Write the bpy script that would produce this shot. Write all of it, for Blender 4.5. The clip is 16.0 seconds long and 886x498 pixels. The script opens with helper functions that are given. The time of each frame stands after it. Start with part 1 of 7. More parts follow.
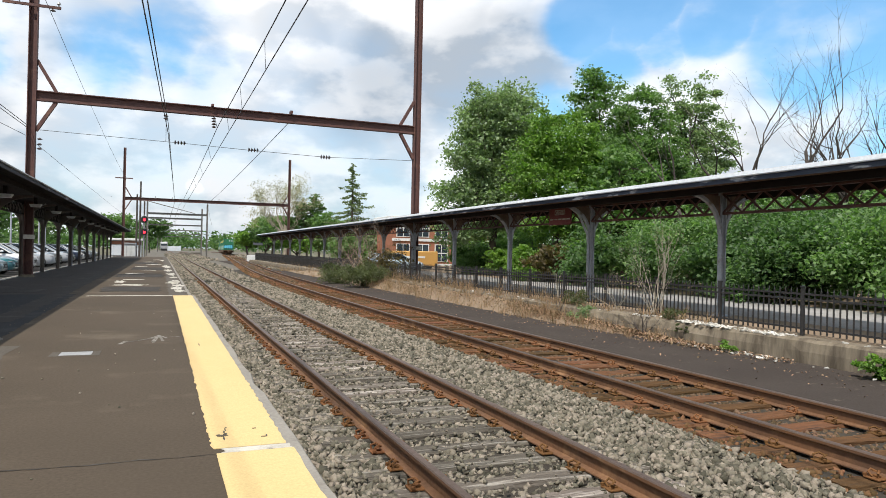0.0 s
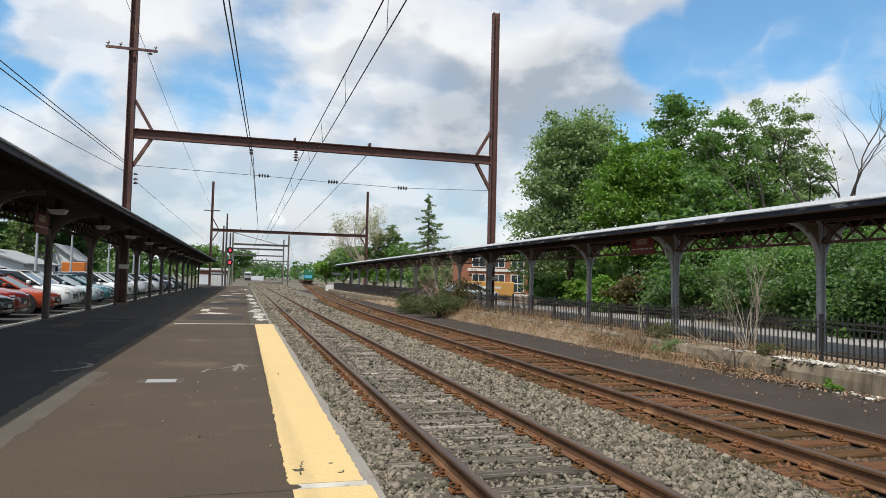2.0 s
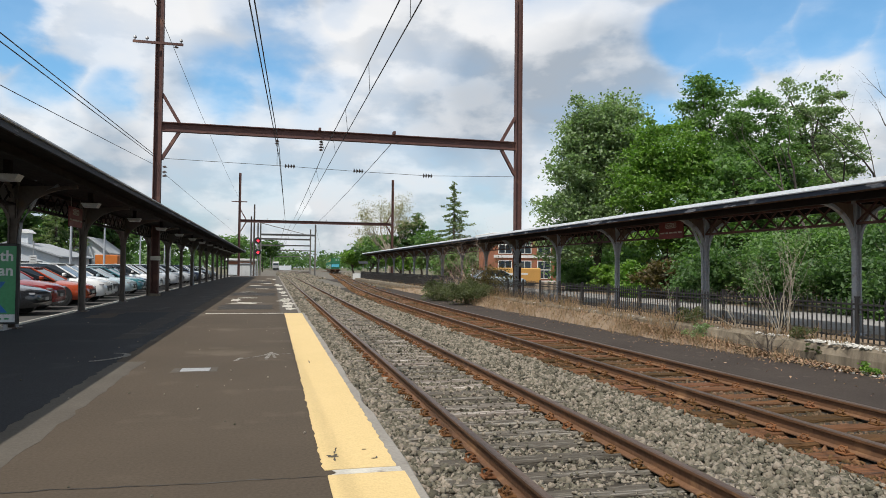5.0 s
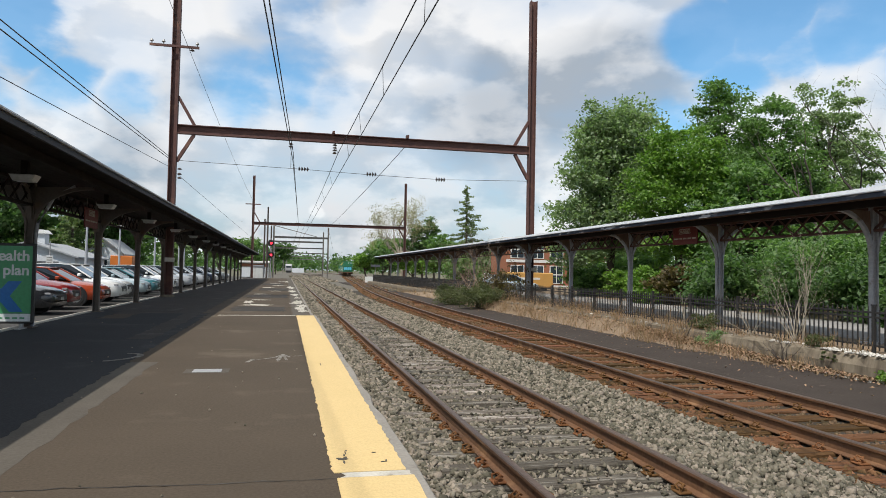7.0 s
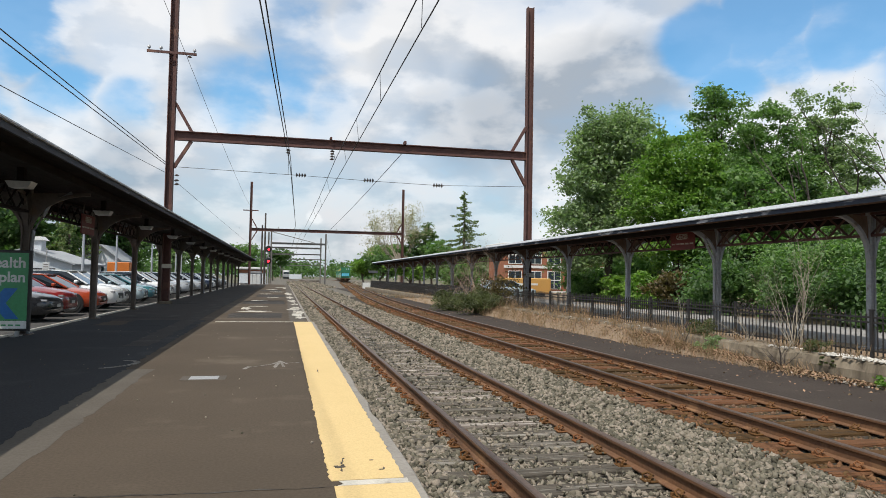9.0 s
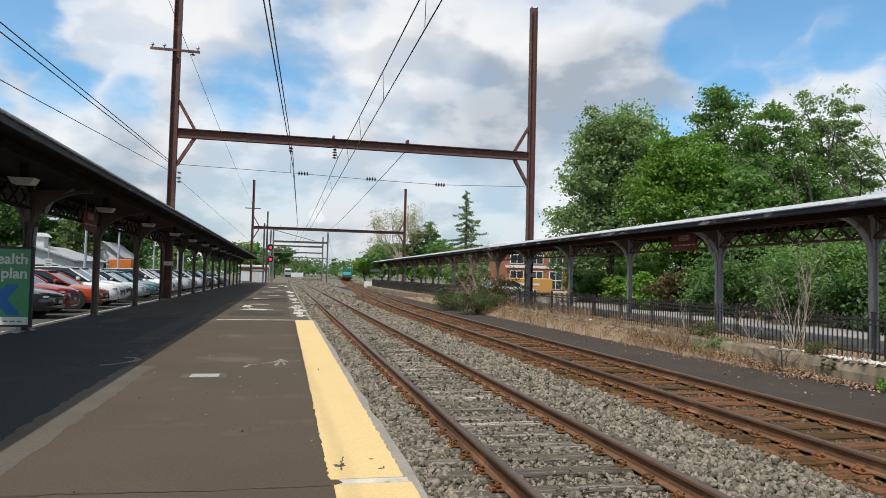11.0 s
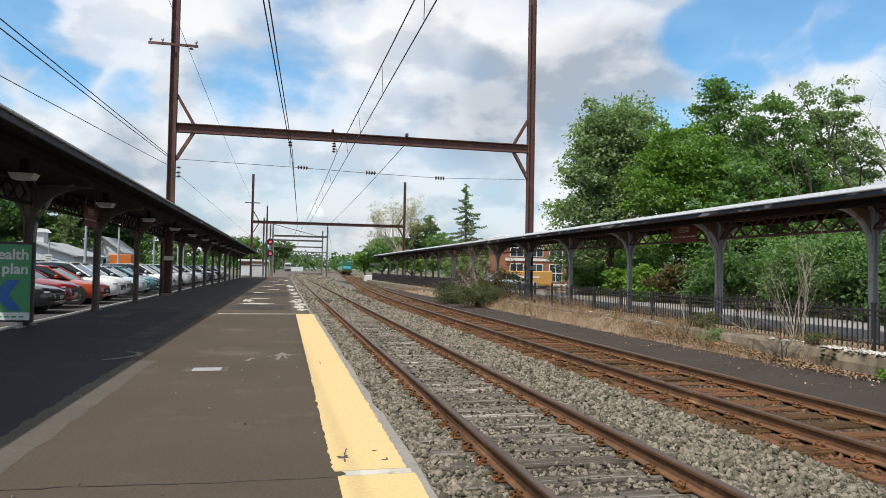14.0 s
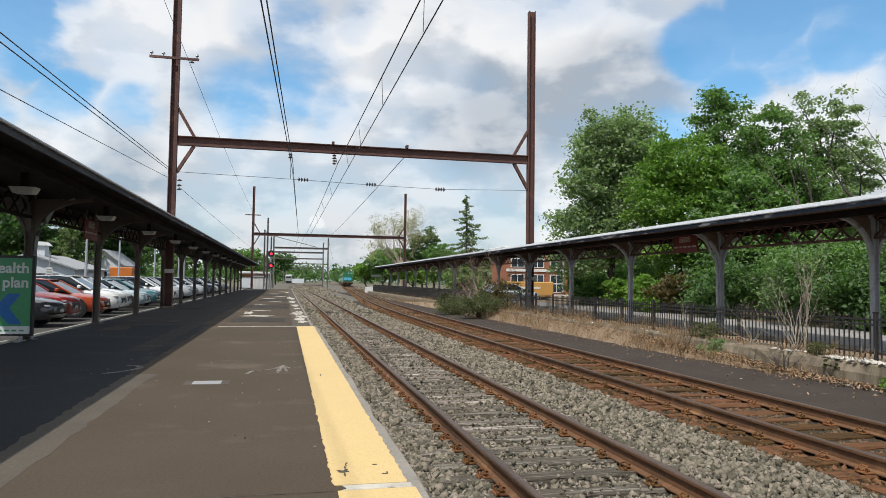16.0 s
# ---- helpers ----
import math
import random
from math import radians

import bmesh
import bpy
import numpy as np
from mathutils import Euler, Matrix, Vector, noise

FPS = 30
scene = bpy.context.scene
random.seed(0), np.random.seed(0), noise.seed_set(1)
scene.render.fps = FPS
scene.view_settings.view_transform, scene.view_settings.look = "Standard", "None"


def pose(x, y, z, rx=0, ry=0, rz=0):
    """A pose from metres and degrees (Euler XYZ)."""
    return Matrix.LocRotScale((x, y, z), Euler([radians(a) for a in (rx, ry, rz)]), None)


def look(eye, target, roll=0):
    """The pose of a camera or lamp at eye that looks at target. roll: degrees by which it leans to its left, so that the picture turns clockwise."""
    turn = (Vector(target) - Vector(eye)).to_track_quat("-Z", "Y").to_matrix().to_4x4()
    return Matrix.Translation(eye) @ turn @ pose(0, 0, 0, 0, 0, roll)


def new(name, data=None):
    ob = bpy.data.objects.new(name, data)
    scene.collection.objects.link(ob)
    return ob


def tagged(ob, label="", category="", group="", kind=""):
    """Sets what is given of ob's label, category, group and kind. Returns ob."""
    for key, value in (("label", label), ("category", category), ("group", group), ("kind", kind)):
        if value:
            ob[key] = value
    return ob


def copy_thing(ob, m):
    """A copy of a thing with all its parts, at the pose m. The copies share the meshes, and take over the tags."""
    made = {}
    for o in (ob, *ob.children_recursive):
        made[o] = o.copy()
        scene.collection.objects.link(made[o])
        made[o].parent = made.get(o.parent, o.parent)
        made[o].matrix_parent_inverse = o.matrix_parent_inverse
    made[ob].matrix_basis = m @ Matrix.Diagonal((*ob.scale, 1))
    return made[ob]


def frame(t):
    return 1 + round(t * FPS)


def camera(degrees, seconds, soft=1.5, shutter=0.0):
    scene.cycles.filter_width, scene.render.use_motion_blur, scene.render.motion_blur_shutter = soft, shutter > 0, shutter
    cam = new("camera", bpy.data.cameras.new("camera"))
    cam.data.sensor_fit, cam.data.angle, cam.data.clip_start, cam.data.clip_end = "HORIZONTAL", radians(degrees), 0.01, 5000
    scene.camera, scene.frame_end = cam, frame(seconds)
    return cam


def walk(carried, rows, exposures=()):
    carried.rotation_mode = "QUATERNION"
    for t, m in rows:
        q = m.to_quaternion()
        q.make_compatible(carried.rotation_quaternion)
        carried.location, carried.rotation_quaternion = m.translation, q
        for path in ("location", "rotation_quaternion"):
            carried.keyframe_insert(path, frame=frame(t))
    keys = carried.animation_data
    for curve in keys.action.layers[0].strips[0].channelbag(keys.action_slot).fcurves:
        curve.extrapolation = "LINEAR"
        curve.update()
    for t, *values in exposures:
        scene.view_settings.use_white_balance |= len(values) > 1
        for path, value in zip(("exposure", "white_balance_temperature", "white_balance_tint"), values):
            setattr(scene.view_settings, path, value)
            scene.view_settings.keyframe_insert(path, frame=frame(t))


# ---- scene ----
cam = camera(65.6, 16.0, soft=0.8)

PATH = [
    (0, (-0.128, -0.452, 1.516), (0.632, 1.398, 1.527), 1.2),
    (0.5, (-0.105, -0.327, 1.509), (0.562, 1.557, 1.592), 1.9),
    (1, (-0.111, -0.247, 1.516), (0.506, 1.654, 1.61), 1.4),
    (1.5, (-0.073, -0.239, 1.53), (0.486, 1.679, 1.623), 1.8),
    (2, (-0.099, -0.214, 1.513), (0.452, 1.706, 1.607), 1.4),
    (2.5, (-0.101, -0.196, 1.508), (0.452, 1.722, 1.631), 1.3),
    (3, (-0.105, -0.182, 1.505), (0.418, 1.745, 1.613), 1.5),
    (3.5, (-0.11, -0.191, 1.512), (0.407, 1.738, 1.616), 0.9),
    (4, (-0.116, -0.195, 1.512), (0.394, 1.736, 1.607), 0.9),
    (4.5, (-0.12, -0.199, 1.51), (0.373, 1.738, 1.588), 0.9),
    (5, (-0.125, -0.209, 1.509), (0.355, 1.732, 1.565), 0.6),
    (5.2, (-0.13, -0.209, 1.507), (0.337, 1.735, 1.561), 0.9),
    (7.5, (-0.114, -0.188, 1.504), (0.33, 1.761, 1.58), 1.1),
    (8, (-0.114, -0.182, 1.507), (0.335, 1.765, 1.593), 1.1),
    (8.5, (-0.115, -0.188, 1.509), (0.338, 1.758, 1.598), 1.1),
    (9, (-0.111, -0.174, 1.507), (0.34, 1.773, 1.591), 1.0),
    (11.5, (-0.106, -0.169, 1.508), (0.34, 1.779, 1.59), 1.5),
    (12, (-0.11, -0.176, 1.509), (0.341, 1.771, 1.59), 1.4),
    (12.5, (-0.114, -0.187, 1.51), (0.338, 1.76, 1.589), 1.2),
    (13, (-0.113, -0.185, 1.508), (0.342, 1.761, 1.584), 1.1),
    (13.5, (-0.12, -0.18, 1.505), (0.33, 1.768, 1.569), 1.0),
    (14, (-0.124, -0.181, 1.498), (0.323, 1.767, 1.561), 1.1),
    (14.5, (-0.121, -0.18, 1.503), (0.323, 1.769, 1.578), 0.9),
    (15, (-0.118, -0.184, 1.505), (0.327, 1.764, 1.588), 0.9),
    (15.5, (-0.109, -0.178, 1.508), (0.332, 1.771, 1.601), 0.9),
    (16, (-0.113, -0.176, 1.508), (0.331, 1.772, 1.603), 0.8),
]
walk(cam, [(t, look(eye, target, roll)) for t, eye, target, roll in PATH],
     exposures=[(0, 0.18), (0.5, 0.06), (1.5, -0.05), (4, -0.08), (13, -0.08), (14, 0.0), (14.5, -0.02), (15.5, -0.08), (16, -0.08)])

# ---------------------------------------------------------------- light
SUN_FROM = Vector((-0.40, -0.45, 1.0)).normalized()
sun = new("sun", bpy.data.lights.new("sun", "SUN"))
sun.data.energy, sun.data.angle, sun.data.color = 5.0, radians(0.55), (1.0, 0.95, 0.88)
sun.matrix_world = look(SUN_FROM * 60, (0, 0, 0))
scene.view_settings.exposure = 0.0


def build_world():
    """A summer sky with broken cloud: Nishita blue in the gaps, lit and grey cloud over the rest."""
    w = bpy.data.worlds.new("sky")
    w.use_nodes = True
    scene.world = w
    nt = w.node_tree
    n, l = nt.nodes, nt.links
    n.clear()
    out = n.new("ShaderNodeOutputWorld")
    bg = n.new("ShaderNodeBackground")
    l.new(bg.outputs[0], out.inputs[0])
    sky = n.new("ShaderNodeTexSky")
    sky.sky_type, sky.sun_disc = "NISHITA", False
    sky.sun_elevation = math.asin(SUN_FROM.z)
    sky.sun_rotation = math.atan2(SUN_FROM.x, SUN_FROM.y) % (2 * math.pi)
    tc = n.new("ShaderNodeTexCoord")

    def m(op, a, b=None, clamp=False):
        k = n.new("ShaderNodeMath")
        k.operation, k.use_clamp = op, clamp
        for i, v in enumerate((a, b)):
            if v is None:
                continue
            if isinstance(v, (int, float)):
                k.inputs[i].default_value = v
            else:
                l.new(v, k.inputs[i])
        return k.outputs[0]

    def vm(op, a, b):
        k = n.new("ShaderNodeVectorMath")
        k.operation = op
        for i, v in enumerate((a, b)):
            if isinstance(v, (tuple, Vector)):
                k.inputs[i].default_value = v
            else:
                l.new(v, k.inputs[i])
        return k

    def ramp(v, lo, hi, to0=0.0, to1=1.0):
        k = n.new("ShaderNodeMapRange")
        k.interpolation_type = "SMOOTHSTEP"
        l.new(v, k.inputs[0])
        for i, q in enumerate((lo, hi, to0, to1)):
            k.inputs[i + 1].default_value = q
        return k.outputs[0]

    def fbm(vec, scale, detail, rough=0.55):
        k = n.new("ShaderNodeTexNoise")
        k.inputs["Scale"].default_value, k.inputs["Detail"].default_value = scale, detail
        k.inputs["Roughness"].default_value = rough
        l.new(vec, k.inputs["Vector"])
        return k

    d = tc.outputs["Generated"]
    sep = n.new("ShaderNodeSeparateXYZ")
    l.new(d, sep.inputs[0])
    flat = n.new("ShaderNodeCombineXYZ")
    zz = m("ADD", m("MAXIMUM", sep.outputs[2], 0.0), 0.75)
    l.new(m("DIVIDE", sep.outputs[0], zz), flat.inputs[0])
    l.new(m("DIVIDE", sep.outputs[1], zz), flat.inputs[1])
    l.new(m("MULTIPLY", sep.outputs[2], 2.4), flat.inputs[2])
    tall = vm("MULTIPLY", d, (1.0, 1.0, 1.9)).outputs[0]
    puff = fbm(tall, 5.2, 9.0, 0.52)
    above = fbm(vm("ADD", tall, (-0.018, -0.01, 0.055)).outputs[0], 5.2, 9.0, 0.52)
    broad = fbm(flat.outputs[0], 2.2, 4.0)
    warp = vm("SUBTRACT", puff.outputs["Color"], (0.5, 0.5, 0.5))
    warp2 = n.new("ShaderNodeVectorMath")
    warp2.operation = "SCALE"
    warp2.inputs["Scale"].default_value = 0.11
    l.new(warp.outputs[0], warp2.inputs[0])
    dw = vm("NORMALIZE", vm("ADD", d, warp2.outputs[0]).outputs[0], (0, 0, 0)).outputs[0]

    def blob(azimuth, elevation, inner, outer):
        a, e = radians(azimuth), radians(elevation)
        c = Vector((math.sin(a) * math.cos(e), math.cos(a) * math.cos(e), math.sin(e)))
        dot = vm("DOT_PRODUCT", dw, c).outputs["Value"]
        return ramp(dot, math.cos(radians(outer)), math.cos(radians(inner)))

    def most(spots):
        """The strongest of several soft round patches (azimuth, elevation, inner, outer, strength)."""
        best = None
        for az, el, r0, r1, k in spots:
            b = m("MULTIPLY", blob(az, el, r0, r1), k)
            best = b if best is None else m("MAXIMUM", best, b)
        return best

    gap = most(((-19.8, 17.6, 1.2, 4.2, 1.0), (-17.5, 21.5, 1, 4, 0.9), (-17.0, 13.2, 0.8, 3.4, 0.7), (-12.3, 12.8, 0.5, 3.0, 0.62), (-24, 12, 1, 6, 0.6), (-4.2, 14.6, 0.6, 4.6, 0.66), (-0.4, 15.6, 0.8, 4.8, 0.62),
                (1.2, 18.0, 0.8, 4.6, 0.64), (-0.8, 21.0, 0.8, 4.2, 0.72), (6.0, 21.0, 0.4, 2.6, 0.58), (3.6, 13.6, 0.4, 3.6, 0.52), (33.6, 18.6, 1.5, 4.2, 1.0), (36.0, 15.6, 1.2, 4.2, 0.85), (38.5, 20.5, 2, 5, 1.0),
                (43.5, 17.2, 1.5, 4.0, 0.92), (39.6, 16.6, 1.0, 3.2, 0.80), (37.5, 18.2, 1.0, 3.2, 0.95), (45, 21, 2, 6, 0.95), (51, 16, 3, 8, 0.9), (60, 14, 4, 12, 0.9), (31.0, 12.0, 0.5, 3.5, 0.55), (20, 55, 6, 16, 1), (-70, 40, 8, 20, 1), (120, 35, 10, 25, 1), (200, 45, 10, 26, 1)))
    ragged = m("ADD", gap, m("MULTIPLY", m("SUBTRACT", 0.5, puff.outputs["Fac"]), 2.3))
    gap = m("ADD", m("MULTIPLY", ramp(ragged, 0.30, 0.95), 0.60), m("MULTIPLY", ramp(ragged, -0.35, 0.50), 0.28))
    dark = most(((23.5, 15.6, 2.0, 6.5, 1.0), (28.6, 16.6, 1.5, 4.6, 0.95), (18.0, 14.6, 1.5, 6.0, 0.8), (13.5, 12.0, 1, 5, 0.5), (-12.5, 8.6, 0.8, 4.5, 0.62), (-8.5, 14.2, 0.6, 3.4, 0.45), (9.5, 17.5, 0.6, 3.2, 0.35), (44, 11.8, 1, 3, 0.4)))
    lit = most(((-15.6, 9.8, 0.6, 2.4, 1.0), (-5.2, 11.5, 0.3, 2.0, 0.8), (22.2, 5.6, 0.3, 2.4, 1.0), (2.6, 4.8, 0.2, 1.0, 1.0), (20.6, 21.0, 2.2, 5.5, 0.9), (-11.5, 18.0, 2, 6, 0.8), (7.5, 17.0, 1.5, 4.5, 0.7), (42.9, 13.6, 1, 3.6, 0.9)))
    shade = m("MULTIPLY", dark, ramp(broad.outputs["Fac"], 0.30, 0.6, 0.45, 0.80))
    relief = m("SUBTRACT", above.outputs["Fac"], puff.outputs["Fac"])
    shade = m("ADD", shade, ramp(relief, -0.07, 0.08, 0.0, 0.46), True)
    shade = m("ADD", shade, ramp(sep.outputs[2], 0.0, 0.24, 0.36, 0.06), True)
    shade = m("SUBTRACT", shade, m("MULTIPLY", lit, 0.42), True)
    cloud = n.new("ShaderNodeMixRGB")
    cloud.inputs[1].default_value = (0.97, 0.975, 0.985, 1)
    cloud.inputs[2].default_value = (0.43, 0.49, 0.565, 1)
    l.new(shade, cloud.inputs[0])
    blue = n.new("ShaderNodeMixRGB")
    blue.blend_type = "MULTIPLY"
    blue.inputs[0].default_value = 1.0
    blue.inputs[2].default_value = (0.085, 0.165, 0.195, 1)
    l.new(sky.outputs[0], blue.inputs[1])
    mix = n.new("ShaderNodeMixRGB")
    l.new(gap, mix.inputs[0])
    l.new(cloud.outputs[0], mix.inputs[1])
    l.new(blue.outputs[0], mix.inputs[2])
    l.new(mix.outputs[0], bg.inputs[0])
    bg.inputs[1].default_value = 1.0


build_world()


# ---------------------------------------------------------------- materials
def surface(name, base, second=None, rough=0.8, metal=0.0, big=0.6, fine=14.0, bump=0.25, spread=0.5, stain=None, stain_scale=0.9, stain_at=(0.56, 0.68),
            per_object=0.0, per_island=0.0, stretch=(1, 1, 1), translucent=0.0, bump_dist=0.01, gloss=0.5):
    """A procedural surface: base and second colour mixed at a broad and a fine scale, stains, fine relief."""
    mt = bpy.data.materials.new(name)
    mt.use_nodes = True
    nt = mt.node_tree
    n, l = nt.nodes, nt.links
    p = n["Principled BSDF"]
    second = second or tuple(c * 0.72 for c in base)
    tc = n.new("ShaderNodeTexCoord")
    mp = n.new("ShaderNodeMapping")
    mp.inputs["Scale"].default_value = stretch
    l.new(tc.outputs["Object"], mp.inputs[0])
    vec = mp.outputs[0]
    if per_object:
        info = n.new("ShaderNodeObjectInfo")
        off = n.new("ShaderNodeVectorMath")
        off.operation = "MULTIPLY_ADD"
        l.new(info.outputs["Random"], off.inputs[0])
        off.inputs[1].default_value = (37.0, 19.0, 53.0)
        l.new(vec, off.inputs[2])
        vec = off.outputs[0]

    def tex(scale, detail):
        k = n.new("ShaderNodeTexNoise")
        k.inputs["Scale"].default_value, k.inputs["Detail"].default_value, k.inputs["Roughness"].default_value = scale, detail, 0.6
        l.new(vec, k.inputs["Vector"])
        return k.outputs["Fac"]

    def mixed(fac, a, b, blend="MIX"):
        k = n.new("ShaderNodeMixRGB")
        k.blend_type = blend
        for i, v in enumerate((fac, a, b)):
            if isinstance(v, (int, float)):
                k.inputs[i].default_value = v
            elif isinstance(v, tuple):
                k.inputs[i].default_value = (*v, 1)
            else:
                l.new(v, k.inputs[i])
        return k.outputs[0]

    def ramp(v, lo, hi, a=0.0, b=1.0):
        k = n.new("ShaderNodeMapRange")
        l.new(v, k.inputs[0])
        for i, q in enumerate((lo, hi, a, b)):
            k.inputs[i + 1].default_value = q
        return k.outputs[0]

    nb, nf = tex(big, 6), tex(fine, 5)
    half = 0.28 / max(spread, 0.05) * 0.5
    col = mixed(ramp(nb, 0.5 - half, 0.5 + half), base, second)
    col = mixed(ramp(nf, 0.3, 0.7, 0.0, 0.55), col, mixed(1.0, col, (0.62, 0.62, 0.62), "MULTIPLY"))
    if stain:
        ns = tex(stain_scale, 8)
        col = mixed(ramp(ns, *stain_at), col, stain)
    for amount, sort in ((per_object, "o"), (per_island, "i")):
        if amount:
            if sort == "o":
                r = info.outputs["Random"]
            else:
                g = n.new("ShaderNodeNewGeometry")
                r = g.outputs["Random Per Island"]
            hv = n.new("ShaderNodeHueSaturation")
            l.new(ramp(r, 0, 1, 1 - amount, 1 + amount), hv.inputs["Value"])
            l.new(ramp(r, 0, 1, 0.5 + 0.035 * amount, 0.5 - 0.035 * amount), hv.inputs["Hue"])
            l.new(col, hv.inputs["Color"])
            col = hv.outputs[0]
    l.new(col, p.inputs["Base Color"])
    l.new(ramp(nf, 0.25, 0.75, max(rough - 0.08, 0.02), min(rough + 0.08, 1)), p.inputs["Roughness"])
    p.inputs["Metallic"].default_value = metal
    p.inputs["Specular IOR Level"].default_value = gloss * (0.3 if rough >= 0.84 else 1.0)
    if bump:
        b = n.new("ShaderNodeBump")
        b.inputs["Strength"].default_value, b.inputs["Distance"].default_value = bump, bump_dist
        l.new(nf, b.inputs["Height"])
        l.new(b.outputs[0], p.inputs["Normal"])
    if translucent:
        tr = n.new("ShaderNodeBsdfTranslucent")
        l.new(mixed(1.0, col, (1.25, 1.55, 0.75), "MULTIPLY"), tr.inputs[0])
        mx = n.new("ShaderNodeMixShader")
        mx.inputs[0].default_value = translucent
        l.new(p.outputs[0], mx.inputs[1])
        l.new(tr.outputs[0], mx.inputs[2])
        l.new(mx.outputs[0], n["Material Output"].inputs[0])
    return mt


def glowing(name, colour, strength):
    mt = bpy.data.materials.new(name)
    mt.use_nodes = True
    p = mt.node_tree.nodes["Principled BSDF"]
    p.inputs["Base Color"].default_value = (*colour, 1)
    p.inputs["Emission Color"].default_value = (*colour, 1)
    p.inputs["Emission Strength"].default_value = strength
    return mt


def pane_glass(name, tint=(0.02, 0.025, 0.03)):
    mt = bpy.data.materials.new(name)
    mt.use_nodes = True
    p = mt.node_tree.nodes["Principled BSDF"]
    p.inputs["Base Color"].default_value = (*tint, 1)
    p.inputs["Roughness"].default_value = 0.04
    p.inputs["Specular IOR Level"].default_value = 0.45
    return mt


ASPHALT = surface("asphalt", (0.087, 0.0665, 0.0475), (0.063, 0.0485, 0.0345), 0.92, big=0.35, fine=38, bump=0.35, bump_dist=0.004, stain=(0.105, 0.083, 0.060), stain_scale=0.55)
OLDTAR = surface("older_dark_asphalt", (0.062, 0.053, 0.047), (0.045, 0.038, 0.034), 0.92, big=0.4, fine=36, bump=0.35, bump_dist=0.004, stain=(0.072, 0.063, 0.056), stain_scale=0.7)
# dark asphalt with part of the canopy's shade mixed into its colour
SHADED_TAR = surface("shade_tinted_asphalt", (0.034, 0.034, 0.0365), (0.026, 0.0262, 0.028), 0.9, big=0.5, fine=36, bump=0.3, bump_dist=0.004, stain=(0.046, 0.045, 0.045), stain_scale=0.6)
TAR = surface("fresh_tar", (0.034, 0.030, 0.027), (0.050, 0.043, 0.037), 0.85, big=0.8, fine=40, bump=0.35, bump_dist=0.004, stain=(0.075, 0.068, 0.06), stain_scale=1.4)
CHALK = surface("faded_spray_paint", (0.33, 0.31, 0.28), (0.13, 0.115, 0.095), 0.9, big=9, fine=50, stain=(0.10, 0.085, 0.068), stain_scale=14, stain_at=(0.48, 0.6))
DUST = surface("dusty_asphalt", (0.112, 0.098, 0.080), (0.078, 0.067, 0.055), 0.95, big=0.9, fine=30, bump=0.3, bump_dist=0.004)
LOT = surface("parking_asphalt", (0.06, 0.058, 0.055), (0.085, 0.08, 0.075), 0.9, big=0.3, fine=30, bump=0.3, bump_dist=0.004)
YELLOW = surface("yellow_paint", (0.63, 0.455, 0.205), (0.57, 0.41, 0.178), 0.75, big=0.7, fine=60, bump=0.35, bump_dist=0.004, stain=(0.50, 0.355, 0.14), stain_scale=1.6, stain_at=(0.62, 0.78))
WHITE_PAINT = surface("worn_white_paint", (0.62, 0.58, 0.50), (0.36, 0.33, 0.28), 0.85, big=3, fine=45, stain=(0.2, 0.18, 0.15), stain_scale=5)
KERB = surface("kerb_concrete", (0.30, 0.275, 0.24), (0.21, 0.19, 0.165), 0.9, big=1.4, fine=28, bump=0.5, stain=(0.14, 0.12, 0.10), stain_scale=2.2)
CONCRETE = surface("old_concrete", (0.27, 0.225, 0.165), (0.15, 0.12, 0.085), 0.92, big=0.8, fine=14, bump=0.7, bump_dist=0.02, stain=(0.085, 0.068, 0.05), stain_scale=1.7, stain_at=(0.46, 0.62), stretch=(1, 1.4, 0.22))
CRUMBLE = surface("broken_concrete", (0.66, 0.63, 0.57), (0.44, 0.41, 0.36), 0.95, big=2.5, fine=18, bump=0.8, bump_dist=0.02, per_island=0.25)
PAVING = surface("pale_concrete_paving", (0.33, 0.315, 0.30), (0.22, 0.21, 0.20), 0.9, big=0.5, fine=22, bump=0.3)
DIRT = surface("tan_dirt", (0.30, 0.222, 0.152), (0.20, 0.148, 0.10), 0.98, big=0.9, fine=12, bump=0.6, bump_dist=0.02)
BLACKTOP = surface("dark_cinder_path", (0.062, 0.050, 0.042), (0.044, 0.035, 0.030), 0.95, big=0.8, fine=30, bump=0.6, stain=(0.14, 0.115, 0.09), stain_scale=4.5, stain_at=(0.64, 0.72))
BED = surface("ballast_bed", (0.17, 0.155, 0.13), (0.115, 0.103, 0.086), 0.95, big=1.2, fine=17, bump=1.0, bump_dist=0.05)
STONE = surface("ballast_stone", (0.232, 0.205, 0.155), (0.118, 0.102, 0.076), 0.9, big=9, fine=70, bump=0.6, per_island=0.62)
# near-black tone that paints the shade between ballast stones
GAP_SHADE = surface("stone_gap_shade", (0.058, 0.049, 0.038), (0.036, 0.030, 0.024), 0.98, big=2, fine=30, bump=0.8)
TANSTONE = surface("tan_dusty_ballast", (0.150, 0.102, 0.060), (0.082, 0.052, 0.030), 0.95, big=6, fine=50, per_island=0.55)
RUSTSTONE = surface("rusty_ballast", (0.165, 0.092, 0.042), (0.095, 0.052, 0.026), 0.95, big=4, fine=40, per_island=0.5)
GRASSLAND = surface("far_ground", (0.10, 0.105, 0.06), (0.16, 0.14, 0.10), 0.98, big=0.05, fine=2, bump=0.4)
